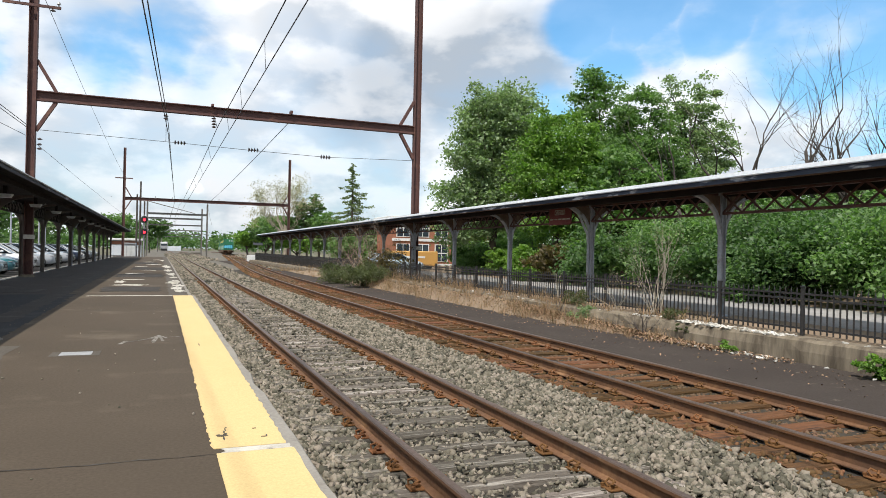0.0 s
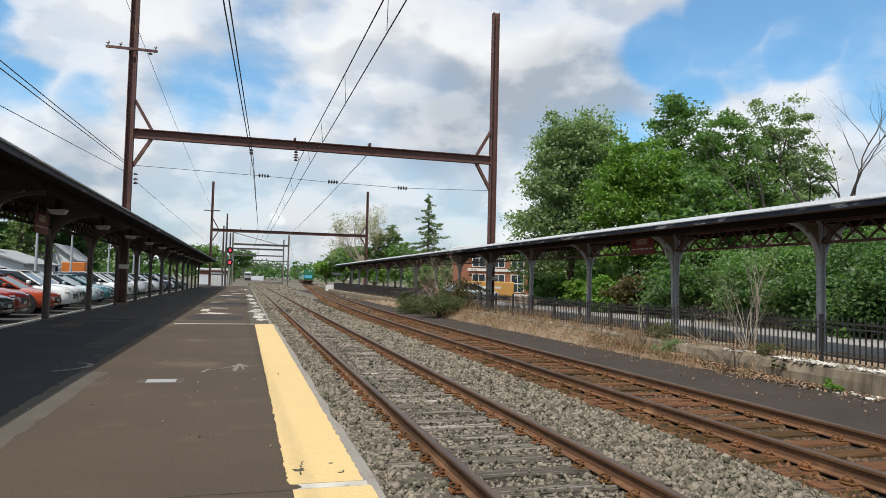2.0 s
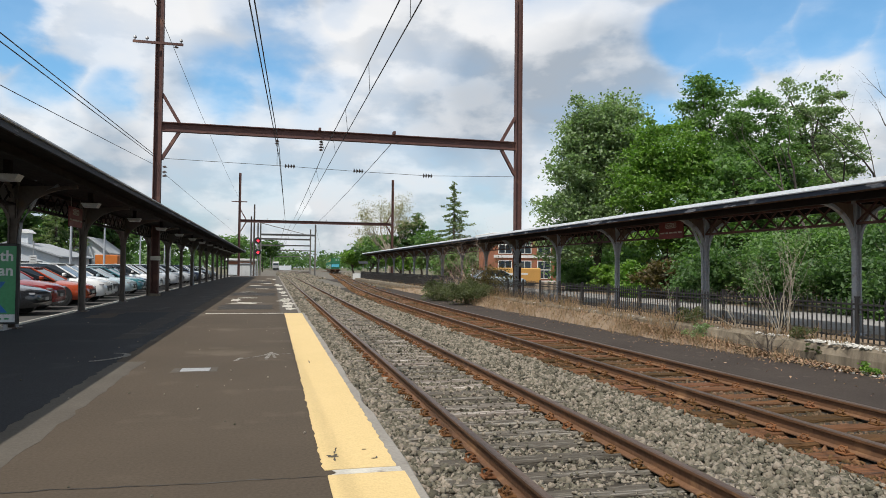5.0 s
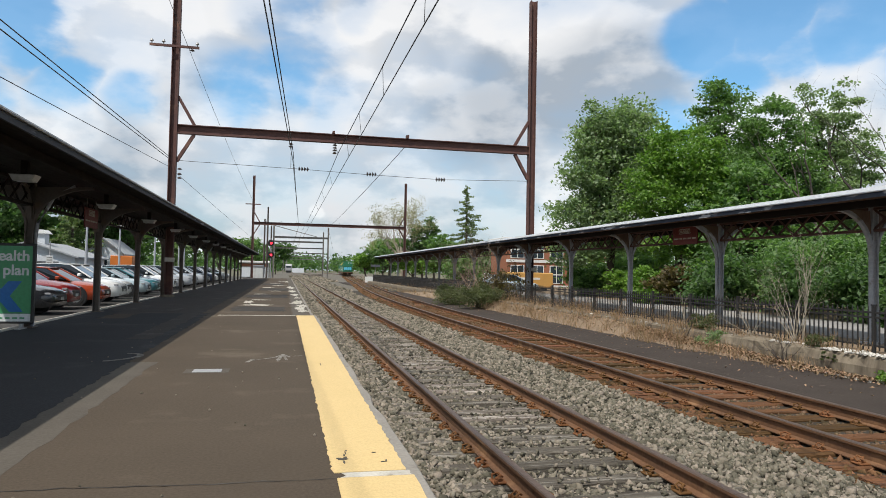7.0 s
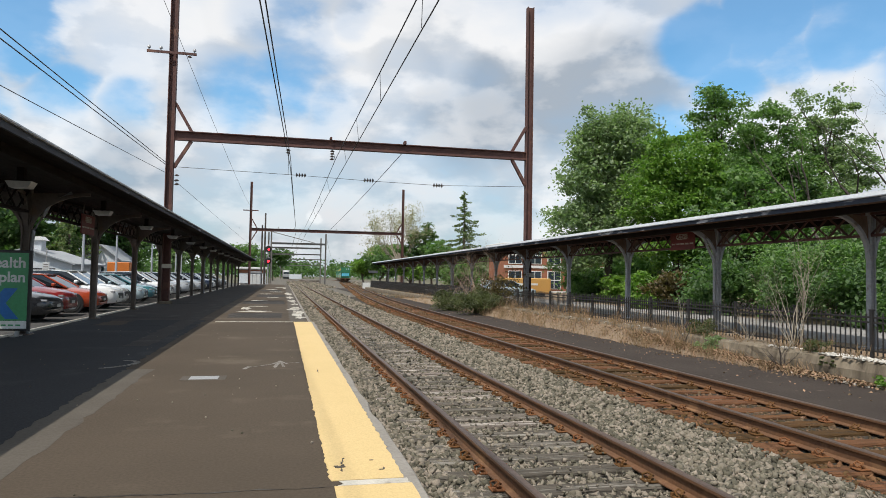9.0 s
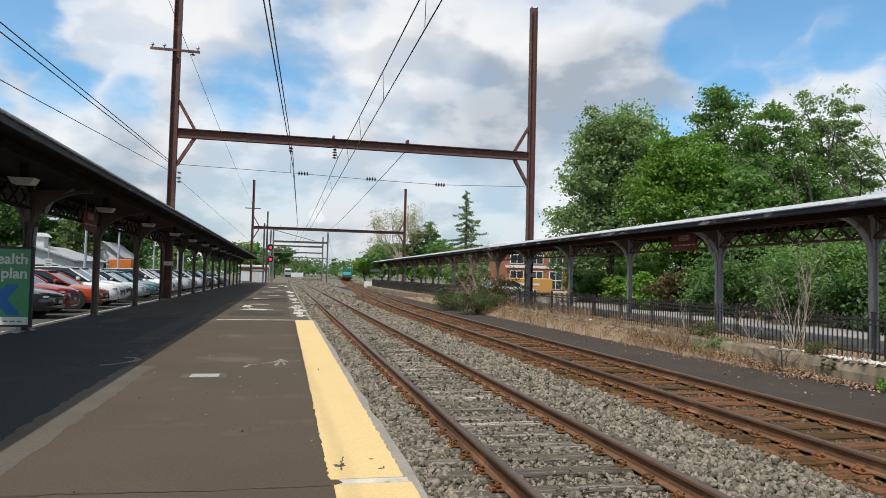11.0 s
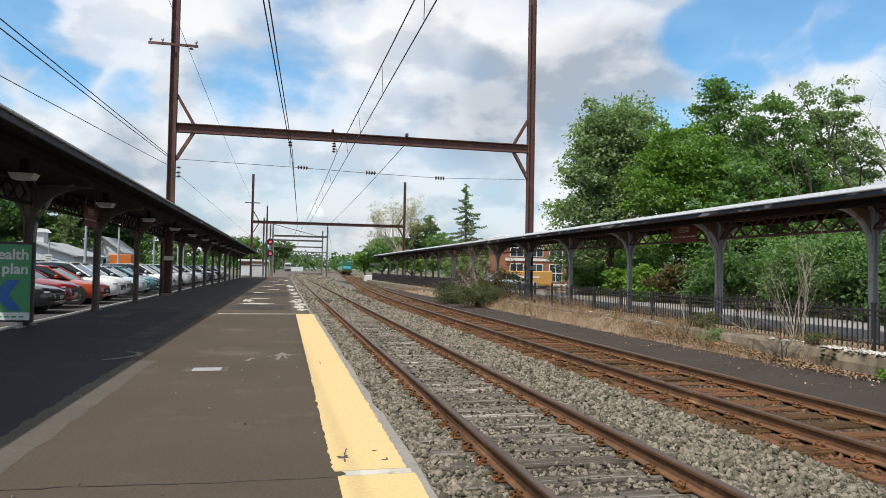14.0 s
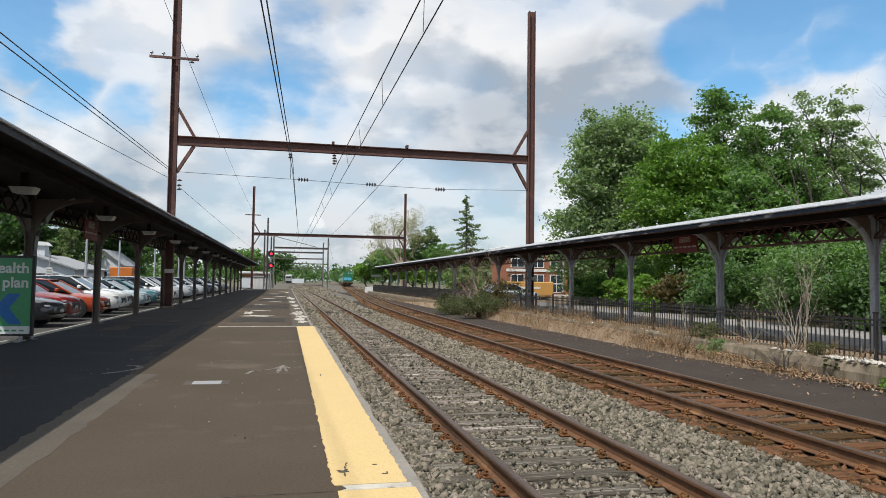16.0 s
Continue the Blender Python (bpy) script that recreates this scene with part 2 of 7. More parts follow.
TIE = surface("weathered_tie", (0.195, 0.166, 0.136), (0.080, 0.066, 0.053), 0.92, big=3, fine=9, bump=1.0, bump_dist=0.025, stretch=(0.45, 7, 7), per_object=0.4, stain=(0.33, 0.295, 0.25), stain_scale=2.2, stain_at=(0.52, 0.64))
RUSTTIE = surface("rusty_tie", (0.150, 0.074, 0.031), (0.072, 0.039, 0.020), 0.92, big=3, fine=10, bump=0.9, bump_dist=0.02, stretch=(0.6, 6, 6), per_object=0.5, stain=(0.06, 0.04, 0.028), stain_scale=2.5)
RAIL = surface("rusty_rail", (0.170, 0.077, 0.030), (0.092, 0.045, 0.022), 0.8, big=1.5, fine=22, bump=0.4, stain=(0.21, 0.11, 0.05), stain_scale=2.2)
RAILTOP = surface("worn_rail_head", (0.150, 0.100, 0.074), (0.092, 0.062, 0.047), 0.5, metal=0.45, big=1.0, fine=20, bump=0.15)
PLATE = surface("rusty_plate", (0.19, 0.088, 0.033), (0.115, 0.052, 0.022), 0.85, big=5, fine=30, bump=0.5, per_object=0.25)
STEELRED = surface("red_brown_steel", (0.115, 0.048, 0.038), (0.075, 0.034, 0.028), 0.75, big=0.8, fine=9, bump=0.3, stain=(0.16, 0.075, 0.05), stain_scale=1.3)
STEELGREY = surface("weathered_grey_steel", (0.21, 0.195, 0.18), (0.15, 0.135, 0.12), 0.7, big=1.1, fine=12, bump=0.2)
GALV = surface("galvanised_steel", (0.40, 0.40, 0.40), (0.30, 0.30, 0.30), 0.55, metal=0.3, big=1.2, fine=15, bump=0.1)
WIRE = surface("dark_wire", (0.045, 0.043, 0.042), None, 0.6, metal=0.3, bump=0)
PORCELAIN = surface("brown_porcelain", (0.07, 0.05, 0.045), (0.05, 0.035, 0.03), 0.3, bump=0)
BLACKSTEEL = surface("black_fence_paint", (0.018, 0.017, 0.017), (0.028, 0.024, 0.022), 0.55, big=1.5, fine=20, bump=0.15)
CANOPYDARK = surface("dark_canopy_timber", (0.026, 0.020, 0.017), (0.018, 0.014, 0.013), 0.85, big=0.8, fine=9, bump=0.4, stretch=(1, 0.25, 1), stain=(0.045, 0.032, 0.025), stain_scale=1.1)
POSTPAINT = surface("brown_post_paint", (0.15, 0.122, 0.102), (0.095, 0.076, 0.064), 0.7, big=1.2, fine=15, bump=0.2, stain=(0.13, 0.09, 0.06), stain_scale=3)
POSTGREY = surface("grey_post_paint", (0.40, 0.42, 0.455), (0.31, 0.32, 0.34), 0.7, big=1.0, fine=15, bump=0.2, stain=(0.16, 0.11, 0.08), stain_scale=2.5)
SOFFIT = surface("brown_soffit_boards", (0.21, 0.145, 0.11), (0.14, 0.10, 0.078), 0.85, big=0.7, fine=6, bump=0.5, stretch=(4, 0.3, 1), stain=(0.24, 0.19, 0.15), stain_scale=0.8)
FASCIA = surface("peeling_fascia", (0.040, 0.048, 0.068), (0.075, 0.085, 0.105), 0.95, gloss=0.12, big=1.2, fine=14, bump=0.5, stretch=(1, 0.4, 2), stain=(0.40, 0.40, 0.41), stain_scale=2.4, stain_at=(0.56, 0.62))
FASCIAGREY = surface("grey_peeling_fascia", (0.115, 0.118, 0.128), (0.075, 0.076, 0.083), 0.95, gloss=0.12, big=1.2, fine=14, bump=0.5, stretch=(1, 0.4, 2), stain=(0.30, 0.30, 0.31), stain_scale=2.4, stain_at=(0.58, 0.66))
FLASHING = surface("pale_roof_flashing", (0.78, 0.80, 0.82), (0.62, 0.65, 0.68), 0.6, metal=0.0, big=1.5, fine=14, bump=0.2)
ROOFING = surface("roof_felt", (0.14, 0.14, 0.145), (0.19, 0.19, 0.19), 0.9, big=0.8, fine=14)
LAMPBOX = surface("ribbed_lamp_diffuser", (0.62, 0.62, 0.60), (0.5, 0.5, 0.48), 0.4, bump=0)
BARK = surface("tree_bark", (0.12, 0.095, 0.075), (0.07, 0.055, 0.045), 0.95, big=2, fine=14, bump=0.8, bump_dist=0.03, stretch=(1, 1, 0.3))
DRYTWIG = surface("dry_brown_stems", (0.36, 0.27, 0.21), (0.24, 0.175, 0.13), 0.95, big=2, fine=20, bump=0.2)
DEADWOOD = surface("bleached_dead_wood", (0.10, 0.082, 0.072), (0.06, 0.05, 0.045), 0.95, big=1, fine=9, bump=0.5, stretch=(1, 1, 0.3))
PALETWIG = surface("pale_dry_stems", (0.42, 0.37, 0.29), (0.30, 0.255, 0.20), 0.95, big=2, fine=20, bump=0.2)


def foliage(name, a, b):
    return surface(name, a, b, 0.55, big=0.5, fine=3, bump=0, per_island=0.32, translucent=0.46, gloss=0.45)


LEAF_MID = foliage("mid_green_leaves", (0.155, 0.255, 0.082), (0.105, 0.185, 0.06))
LEAF_BRIGHT = foliage("bright_green_leaves", (0.165, 0.28, 0.05), (0.115, 0.205, 0.038))
LEAF_GREY = foliage("grey_green_leaves", (0.25, 0.325, 0.175), (0.185, 0.245, 0.132))
LEAF_DARK = foliage("dark_green_leaves", (0.105, 0.182, 0.062), (0.070, 0.128, 0.046))
LEAF_OLIVE = foliage("olive_leaves", (0.115, 0.13, 0.055), (0.085, 0.09, 0.045))
LEAF_BROWN = foliage("russet_leaves", (0.12, 0.085, 0.035), (0.09, 0.07, 0.03))
LEAF_PALE = foliage("pale_spring_leaves", (0.40, 0.36, 0.25), (0.30, 0.26, 0.18))
NEEDLES = foliage("spruce_needles", (0.19, 0.235, 0.115), (0.13, 0.17, 0.085))
STRAW = surface("dry_grass", (0.36, 0.245, 0.15), (0.26, 0.17, 0.10), 0.95, big=2, fine=10, bump=0, per_island=0.4, translucent=0.2)
LITTER = surface("fallen_dry_leaves", (0.33, 0.225, 0.14), (0.20, 0.13, 0.078), 0.95, big=2, fine=10, bump=0, per_island=0.5)


# ---------------------------------------------------------------- building blocks
def box(bm, x0, y0, z0, x1, y1, z1, bevel=0.0):
    r = bmesh.ops.create_cube(bm, size=1.0, matrix=Matrix.LocRotScale(((x0 + x1) / 2, (y0 + y1) / 2, (z0 + z1) / 2), None, (abs(x1 - x0), abs(y1 - y0), abs(z1 - z0))))
    if bevel:
        es = list({e for v in r["verts"] for e in v.link_edges})
        bmesh.ops.bevel(bm, geom=es, offset=bevel, segments=1, affect="EDGES")
    return bm


def rod(bm, a, b, r0, r1=None, seg=8):
    return tube(bm, [a, b], [r0, r0 if r1 is None else r1], seg)


def tube(bm, pts, radii, seg=6, caps=True):
    """A round bar along a line of points, one radius at each."""
    pts = [Vector(p) for p in pts]
    rings = []
    for i, p in enumerate(pts):
        d = (pts[min(i + 1, len(pts) - 1)] - pts[max(i - 1, 0)])
        d = d.normalized() if d.length > 1e-9 else Vector((0, 0, 1))
        s = d.cross(Vector((0, 0, 1)) if abs(d.z) < 0.95 else Vector((1, 0, 0))).normalized()
        t = d.cross(s)
        rings.append([bm.verts.new(p + (s * math.cos(2 * math.pi * k / seg) + t * math.sin(2 * math.pi * k / seg)) * radii[i]) for k in range(seg)])
    for a, b in zip(rings, rings[1:]):
        for k in range(seg):
            bm.faces.new((a[k], a[(k + 1) % seg], b[(k + 1) % seg], b[k]))
    if caps:
        bm.faces.new(rings[0])
        bm.faces.new(rings[-1][::-1])
    return bm


def prism(bm, outline, axis, lo, hi):
    """A flat outline pushed along an axis ('x', 'y' or 'z') from lo to hi."""
    def at(p, q):
        u, v = p
        return {"x": (q, u, v), "y": (u, q, v), "z": (u, v, q)}[axis]
    a = [bm.verts.new(at(p, lo)) for p in outline]
    b = [bm.verts.new(at(p, hi)) for p in outline]
    k = len(outline)
    for i in range(k):
        bm.faces.new((a[i], a[(i + 1) % k], b[(i + 1) % k], b[i]))
    bm.faces.new(a[::-1])
    bm.faces.new(b)
    return bm


def loft(bm, outline, stations):
    """A side outline (y, z) repeated across x at stations (x, inset), each drawn in towards the outline's middle by the inset."""
    cy = sum(p[0] for p in outline) / len(outline)
    cz = sum(p[1] for p in outline) / len(outline)
    rings = []
    for x, inset in stations:
        ring = []
        for y, z in outline:
            d = Vector((y - cy, z - cz))
            k = max(d.length - inset, 0.01) / max(d.length, 0.01)
            ring.append(bm.verts.new((x, cy + d.x * k, cz + d.y * k)))
        rings.append(ring)
    k = len(outline)
    for a, b in zip(rings, rings[1:]):
        for i in range(k):
            bm.faces.new((a[i], a[(i + 1) % k], b[(i + 1) % k], b[i]))
    bm.faces.new(rings[0][::-1])
    bm.faces.new(rings[-1])
    return bm


def data_of(name, bm, material, smooth=False):
    bmesh.ops.recalc_face_normals(bm, faces=bm.faces)
    me = bpy.data.meshes.new(name)
    bm.to_mesh(me)
    bm.free()
    me.materials.append(material)
    if smooth:
        me.shade_smooth()
        me.set_sharp_from_angle(angle=radians(42))
    return me


def part(name, bm, material, parent, label="", smooth=False):
    ob = new(name, data_of(name, bm, material, smooth))
    ob.parent = parent
    return tagged(ob, label)


def shared(name, me, parent, m=None):
    ob = new(name, me)
    ob.parent = parent
    if m is not None:
        ob.matrix_basis = m
    return ob


def thing(name, label, category, m=None, group="", kind=""):
    ob = new(name)
    ob.empty_display_size = 0.2
    if m is not None:
        ob.matrix_basis = m
    return tagged(ob, label, category, group, kind)


def solid(name, bm, material, label, category, m=None, group="", kind="", smooth=False):
    ob = new(name, data_of(name, bm, material, smooth))
    if m is not None:
        ob.matrix_basis = m
    return tagged(ob, label, category, group, kind)


def BM():
    return bmesh.new()


def raw_mesh(name, verts, quads, material):
    """A mesh from arrays: verts (n, 3) and faces (m, k) of one size."""
    me = bpy.data.meshes.new(name)
    me.vertices.add(len(verts))
    me.vertices.foreach_set("co", np.asarray(verts, np.float32).ravel())
    k = quads.shape[1]
    me.loops.add(quads.size)
    me.loops.foreach_set("vertex_index", quads.astype(np.int32).ravel())
    me.polygons.add(len(quads))
    me.polygons.foreach_set("loop_start", np.arange(0, quads.size, k, dtype=np.int32))
    me.update(calc_edges=True)
    me.materials.append(material)
    return me


def leaves_at(centres, size, rng, up=0.35, long=1.3):
    """Folded four-cornered leaves round the given centres."""
    c = np.asarray(centres, float)
    k = len(c)
    nrm = rng.normal(size=(k, 3))
    nrm[:, 2] = np.abs(nrm[:, 2]) + up
    nrm /= np.linalg.norm(nrm, axis=1, keepdims=True)
    a = np.cross(nrm, rng.normal(size=(k, 3)))
    a /= np.linalg.norm(a, axis=1, keepdims=True)
    b = np.cross(nrm, a)
    s = (size * rng.uniform(0.6, 1.35, k))[:, None]
    v = np.stack([c - a * s * long * 0.5, c + b * s * 0.42 + nrm * s * 0.14, c + a * s * long * 0.5 - nrm * s * 0.12, c - b * s * 0.42 + nrm * s * 0.14], 1)
    return v.reshape(-1, 3), np.arange(4 * k).reshape(k, 4)


def crown_points(blobs, clumps, per, clump_r, rng, shell=0.55):
    """Leaf centres in flat drooping sprays, set round the outer part of a few ellipsoids (x, y, z, rx, ry, rz), with gaps between sprays."""
    vol = np.array([b[3] * b[4] * b[5] for b in blobs])
    pick = rng.choice(len(blobs), clumps, p=vol / vol.sum())
    pts = []
    for i in pick:
        x, y, z, rx, ry, rz = blobs[i]
        d = rng.normal(size=3)
        d /= np.linalg.norm(d)
        d *= (shell + (1 - shell) * rng.random()) * (1 + rng.normal() * 0.10)
        c = np.array((x, y, z)) + d * (rx, ry, rz)
        r = clump_r * rng.uniform(0.55, 1.25)
        q = rng.normal(size=(per, 3)) * r * (0.54, 0.54, 0.23)
        out = q[:, 0] * d[0] + q[:, 1] * d[1]
        q[:, 2] += 0.25 * out - 0.24 * (q[:, 0] ** 2 + q[:, 1] ** 2) / max(r, 0.05)
        pts.append(c + q)
    return np.concatenate(pts)


def branch_tree(bm, start, way, length, radius, depth, rng, spread=0.5, up=0.15, tips=None, seg=5, kinks=4, fork=(2, 3)):
    """Forked, bent, tapering limbs."""
    p, d = Vector(start), Vector(way).normalized()
    pts, rad = [p.copy()], [radius]
    for i in range(kinks):
        d = (d + Vector(rng.normal(size=3)) * 0.13 + Vector((0, 0, up * 0.25))).normalized()
        p = p + d * (length / kinks)
        pts.append(p.copy())
        rad.append(radius * (1 - 0.45 * (i + 1) / kinks) if depth else radius * (1 - 0.85 * (i + 1) / kinks))
    tube(bm, pts, rad, seg, caps=False)
    if tips is not None:
        tips.append((p.copy(), depth))
    if depth:
        for j in range(int(rng.integers(fork[0], fork[1] + 1))):
            k = len(pts) - 1 if j == 0 else int(rng.integers(max(1, kinks // 2), kinks + 1))
            nd = (d + Vector(rng.normal(size=3)) * spread + Vector((0, 0, up))).normalized()
            branch_tree(bm, pts[k], nd, length * rng.uniform(0.55, 0.85), rad[k] * rng.uniform(0.55, 0.8), depth - 1, rng, spread, up, tips, max(3, seg - 1), kinks, fork)

# ---------------------------------------------------------------- ground, platforms
RAIL_Z = -0.20          # top of the rails; the platform's surface is z = 0
TIE_Z = -0.375
EDGE = 0.93             # platform edge
LOT_X = -6.3


def track2_x(y):
    """The far track runs straight, then swings away and back."""
    def s(a, b):
        t = min(max((y - a) / (b - a), 0.0), 1.0)
        return (b - a) * (t ** 3 - t ** 4 / 2) + max(y - b, 0.0)
    return 6.55 + 0.068 * s(15, 72) - 0.16 * s(235, 330)


bm = BM()
for (x0, y0, x1, y1) in ((-900, -300, 900, 1800),):
    vs = [bm.verts.new(p) for p in ((x0, y0, -0.55), (x1, y0, -0.55), (x1, y1, -0.55), (x0, y1, -0.55))]
    bm.faces.new(vs)
solid("ground", bm, GRASSLAND, "flat grassy ground reaching to the horizon", "ground", kind="structure")

bm = BM()
box(bm, 0.9, -14, -0.60, 8.6, 420, -0.42)
box(bm, 8.6, 40, -0.60, 34, 420, -0.425)
box(bm, -4, 112, -0.60, 0.9, 420, -0.43)
solid("track_bed", bm, BED, "grey crushed stone bed under the railway tracks", "track bed", kind="structure")

# dark underlay sheet, added so the gaps between stones look shaded
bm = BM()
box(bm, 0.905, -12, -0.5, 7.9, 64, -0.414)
solid("ballast_fines", bm, GAP_SHADE, "dark sheet beneath the crushed stone, painting shade into its gaps", "track bed", kind="structure")

bm = BM()
box(bm, LOT_X, -14, -0.6, 0.72, 112, 0.0)
platform = solid("platform", bm, ASPHALT, "brown-grey asphalt station platform, cracked and patched", "platform", kind="structure")
bm = BM()
rng = np.random.default_rng(3)
ys = list(np.arange(-14, 112.01, 0.6))
edge_pts = [EDGE + rng.normal() * 0.012 - (0.10 if y > 22.7 else 0) for y in ys]
for i in range(len(ys) - 1):
    a, b, y0, y1 = edge_pts[i], edge_pts[i + 1], ys[i], ys[i + 1]
    top = [bm.verts.new(p) for p in ((0.72, y0, 0.002), (a - 0.02, y0, -0.006), (a, y0, -0.03), (a - 0.02, y0, -0.55))]
    far = [bm.verts.new(p) for p in ((0.72, y1, 0.002), (b - 0.02, y1, -0.006), (b, y1, -0.03), (b - 0.02, y1, -0.55))]
    for k in range(3):
        bm.faces.new((top[k], top[k + 1], far[k + 1], far[k]))
bmesh.ops.remove_doubles(bm, verts=bm.verts, dist=0.0005)
solid("platform_edge", bm, KERB, "worn grey concrete edge along the platform", "platform edge", kind="structure")

# yellow warning strip: two painted lengths with a bare joint between them, ragged edges
def ragged_strip(name, x0, x1, y0, y1, z, material, label, category, wob=0.008, step=0.25, seed=1, bite=0.0):
    rg = np.random.default_rng(seed)
    b = BM()
    k = max(2, int((y1 - y0) / step))
    rows = []
    for i in range(k + 1):
        y = y0 + (y1 - y0) * i / k
        xr = x1 + rg.normal() * wob - bite * max(0.0, rg.random() - 0.7)
        rows.append([b.verts.new((x0 + rg.normal() * wob, y, z)), b.verts.new((xr, y, z))])
    lows = [[b.verts.new((v.co.x, v.co.y, z - 0.012)) for v in r] for r in rows]
    for i in range(k):
        b.faces.new((rows[i][0], rows[i][1], rows[i + 1][1], rows[i + 1][0]))
        b.faces.new((rows[i][1], lows[i][1], lows[i + 1][1], rows[i + 1][1]))
        b.faces.new((rows[i][0], rows[i + 1][0], lows[i + 1][0], lows[i][0]))
    b.faces.new((rows[0][0], lows[0][0], lows[0][1], rows[0][1]))
    return solid(name, b, material, label, category, kind="structure")


ragged_strip("warning_strip", 0.265, 0.815, 4.985, 22.65, 0.006, YELLOW, "yellow painted warning strip along the platform edge", "warning strip", seed=4, bite=0.03, step=0.06, wob=0.006)
ragged_strip("warning_strip", 0.285, 0.84, -14, 4.85, 0.006, YELLOW, "yellow painted warning strip along the platform edge", "warning strip", seed=5, bite=0.04)
ragged_strip("joint_strip", 0.34, 0.83, 4.86, 4.98, 0.004, WHITE_PAINT, "bare grey joint across the yellow strip", "joint", wob=0.012, step=0.04, seed=6)
ragged_strip("dusty_band", -2.50, -2.05, -14, 11.4, 0.0015, DUST, "pale dusty band on the asphalt", "dust", wob=0.018, step=0.22, seed=7)
# strips under the canopy: asphalt changes, darkened further for the canopy's shade
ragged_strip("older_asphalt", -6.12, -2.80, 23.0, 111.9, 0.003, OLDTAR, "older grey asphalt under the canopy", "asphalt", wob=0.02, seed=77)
ragged_strip("sealed_asphalt", -6.12, -2.47, -14, 21.0, 0.0035, SHADED_TAR, "smooth black asphalt along the canopy, darkened with painted shade", "asphalt", wob=0.02, step=0.12, seed=78)
ragged_strip("sealed_asphalt", -4.60, -2.52, 20.9, 23.4, 0.004, SHADED_TAR, "smooth black asphalt along the canopy, darkened with painted shade", "asphalt", wob=0.05, step=0.2, seed=79)
ragged_strip("sealed_asphalt", -6.10, -5.30, 20.9, 25.6, 0.004, SHADED_TAR, "smooth black asphalt along the canopy, darkened with painted shade", "asphalt", wob=0.06, step=0.2, seed=80)
ragged_strip("tar_band", -3.25, -2.75, 15, 112, 0.0055, TAR, "dark tar band along the platform", "tar patch", wob=0.03, seed=8)
ragged_strip("tar_band", -5.6, -3.6, 24.5, 26.6, 0.0065, TAR, "dark tar patch on the platform", "tar patch", wob=0.08, seed=9)
ragged_strip("tar_band", -5.5, -4.2, 36.0, 39.5, 0.0065, TAR, "dark tar patch on the platform", "tar patch", wob=0.08, seed=10)
ragged_strip("painted_joint", -2.15, 0.24, 22.55, 22.72, 0.006, WHITE_PAINT, "thin pale line across the platform", "joint", wob=0.02, step=0.03, seed=11)
ragged_strip("worn_edge_band", 0.15, 0.68, 22.8, 110, 0.004, DUST, "worn grey band along the platform edge", "edge band", wob=0.03, seed=12)
rg = np.random.default_rng(21)
for x, y, w, d in ((0.3, 24.2, 0.42, 1.5), (0.28, 27.6, 0.5, 2.2), (0.22, 31.0, 0.5, 2.4), (0.3, 35.5, 0.4, 2.0), (0.0, 52.0, 0.6, 9.0), (-0.2, 78.0, 0.5, 8.0),
                   (-1.9, 28.6, 1.5, 1.0), (-1.95, 30.2, 0.5, 2.8), (-1.7, 33.5, 0.9, 0.7), (0.2, 25.6, 0.55, 2.4), (0.1, 29.6, 0.6, 3.0), (0.15, 38.5, 0.5, 4.5), (0.1, 44.5, 0.5, 5.5), (-2.0, 41.0, 1.0, 1.0), (-1.2, 47.0, 0.9, 1.0), (-1.9, 55.0, 0.9, 1.4), (-1.2, 62.0, 1.2, 1.6), (-1.8, 72.0, 1.2, 2.0), (-1.0, 84.0, 1.3, 2.5)):
    bm = BM()
    k = 44
    rad = rg.uniform(0.15, 1.35, k)
    rad = (rad + np.roll(rad, 1) * 0.7 + np.roll(rad, -1) * 0.3) / 2.0
    ring = [(x + w / 2 + w / 2 * math.cos(a) * q, y + d / 2 + d / 2 * math.sin(a) * q) for a, q in zip(np.linspace(0, 2 * math.pi, k, endpoint=False), rad)]
    prism(bm, ring, "z", -0.01, 0.009)
    solid("worn_paint_patch", bm, WHITE_PAINT, "irregular patch of worn white paint on asphalt", "paint patch", kind="structure", group="worn paint patches")
for x0, x1, y0, y1, s in ((-2.0, -0.1, 24.8, 27.8, 1), (-2.2, 0.0, 36.5, 40.5, 2), (-1.9, 0.05, 48.5, 54.0, 3), (-2.2, -0.3, 64.0, 71.0, 4)):
    ragged_strip("tar_band", x0, x1, y0, y1, 0.0045, TAR, "dark tar patch on the platform", "tar patch", wob=0.05, seed=30 + s)

# cracks across the asphalt, thin, dark, meandering
def crack(y, x0, x1, seed, w=0.010):
    rg2 = np.random.default_rng(seed)
    b = BM()
    k = 46
    yy, rows = y, []
    for i in range(k + 1):
        yy += rg2.normal() * 0.012
        ww = w * rg2.uniform(0.2, 1.3)
        x = x0 + (x1 - x0) * i / k
        rows.append((b.verts.new((x, yy - ww, 0.003)), b.verts.new((x, yy + ww, 0.003))))
    for p, q in zip(rows, rows[1:]):
        b.faces.new((p[0], q[0], q[1], p[1]))
    solid("crack", b, TAR, "thin dark crack across the asphalt", "crack", kind="structure", group="platform cracks")


crack(4.93, -2.7, 0.28, 1)
crack(17.4, -2.2, 0.2, 3, 0.006)

bm = BM()
box(bm, -1.385, 10.20, -0.02, -0.985, 10.50, 0.008, 0.003)
cover = thing("utility_cover", "pale metal utility cover set into the platform", "utility cover")
part("lid", bm, GALV, cover)
bm = BM()
box(bm, -1.50, 10.14, -0.02, -0.88, 10.56, 0.005, 0.003)
part("surround", bm, DUST, cover)

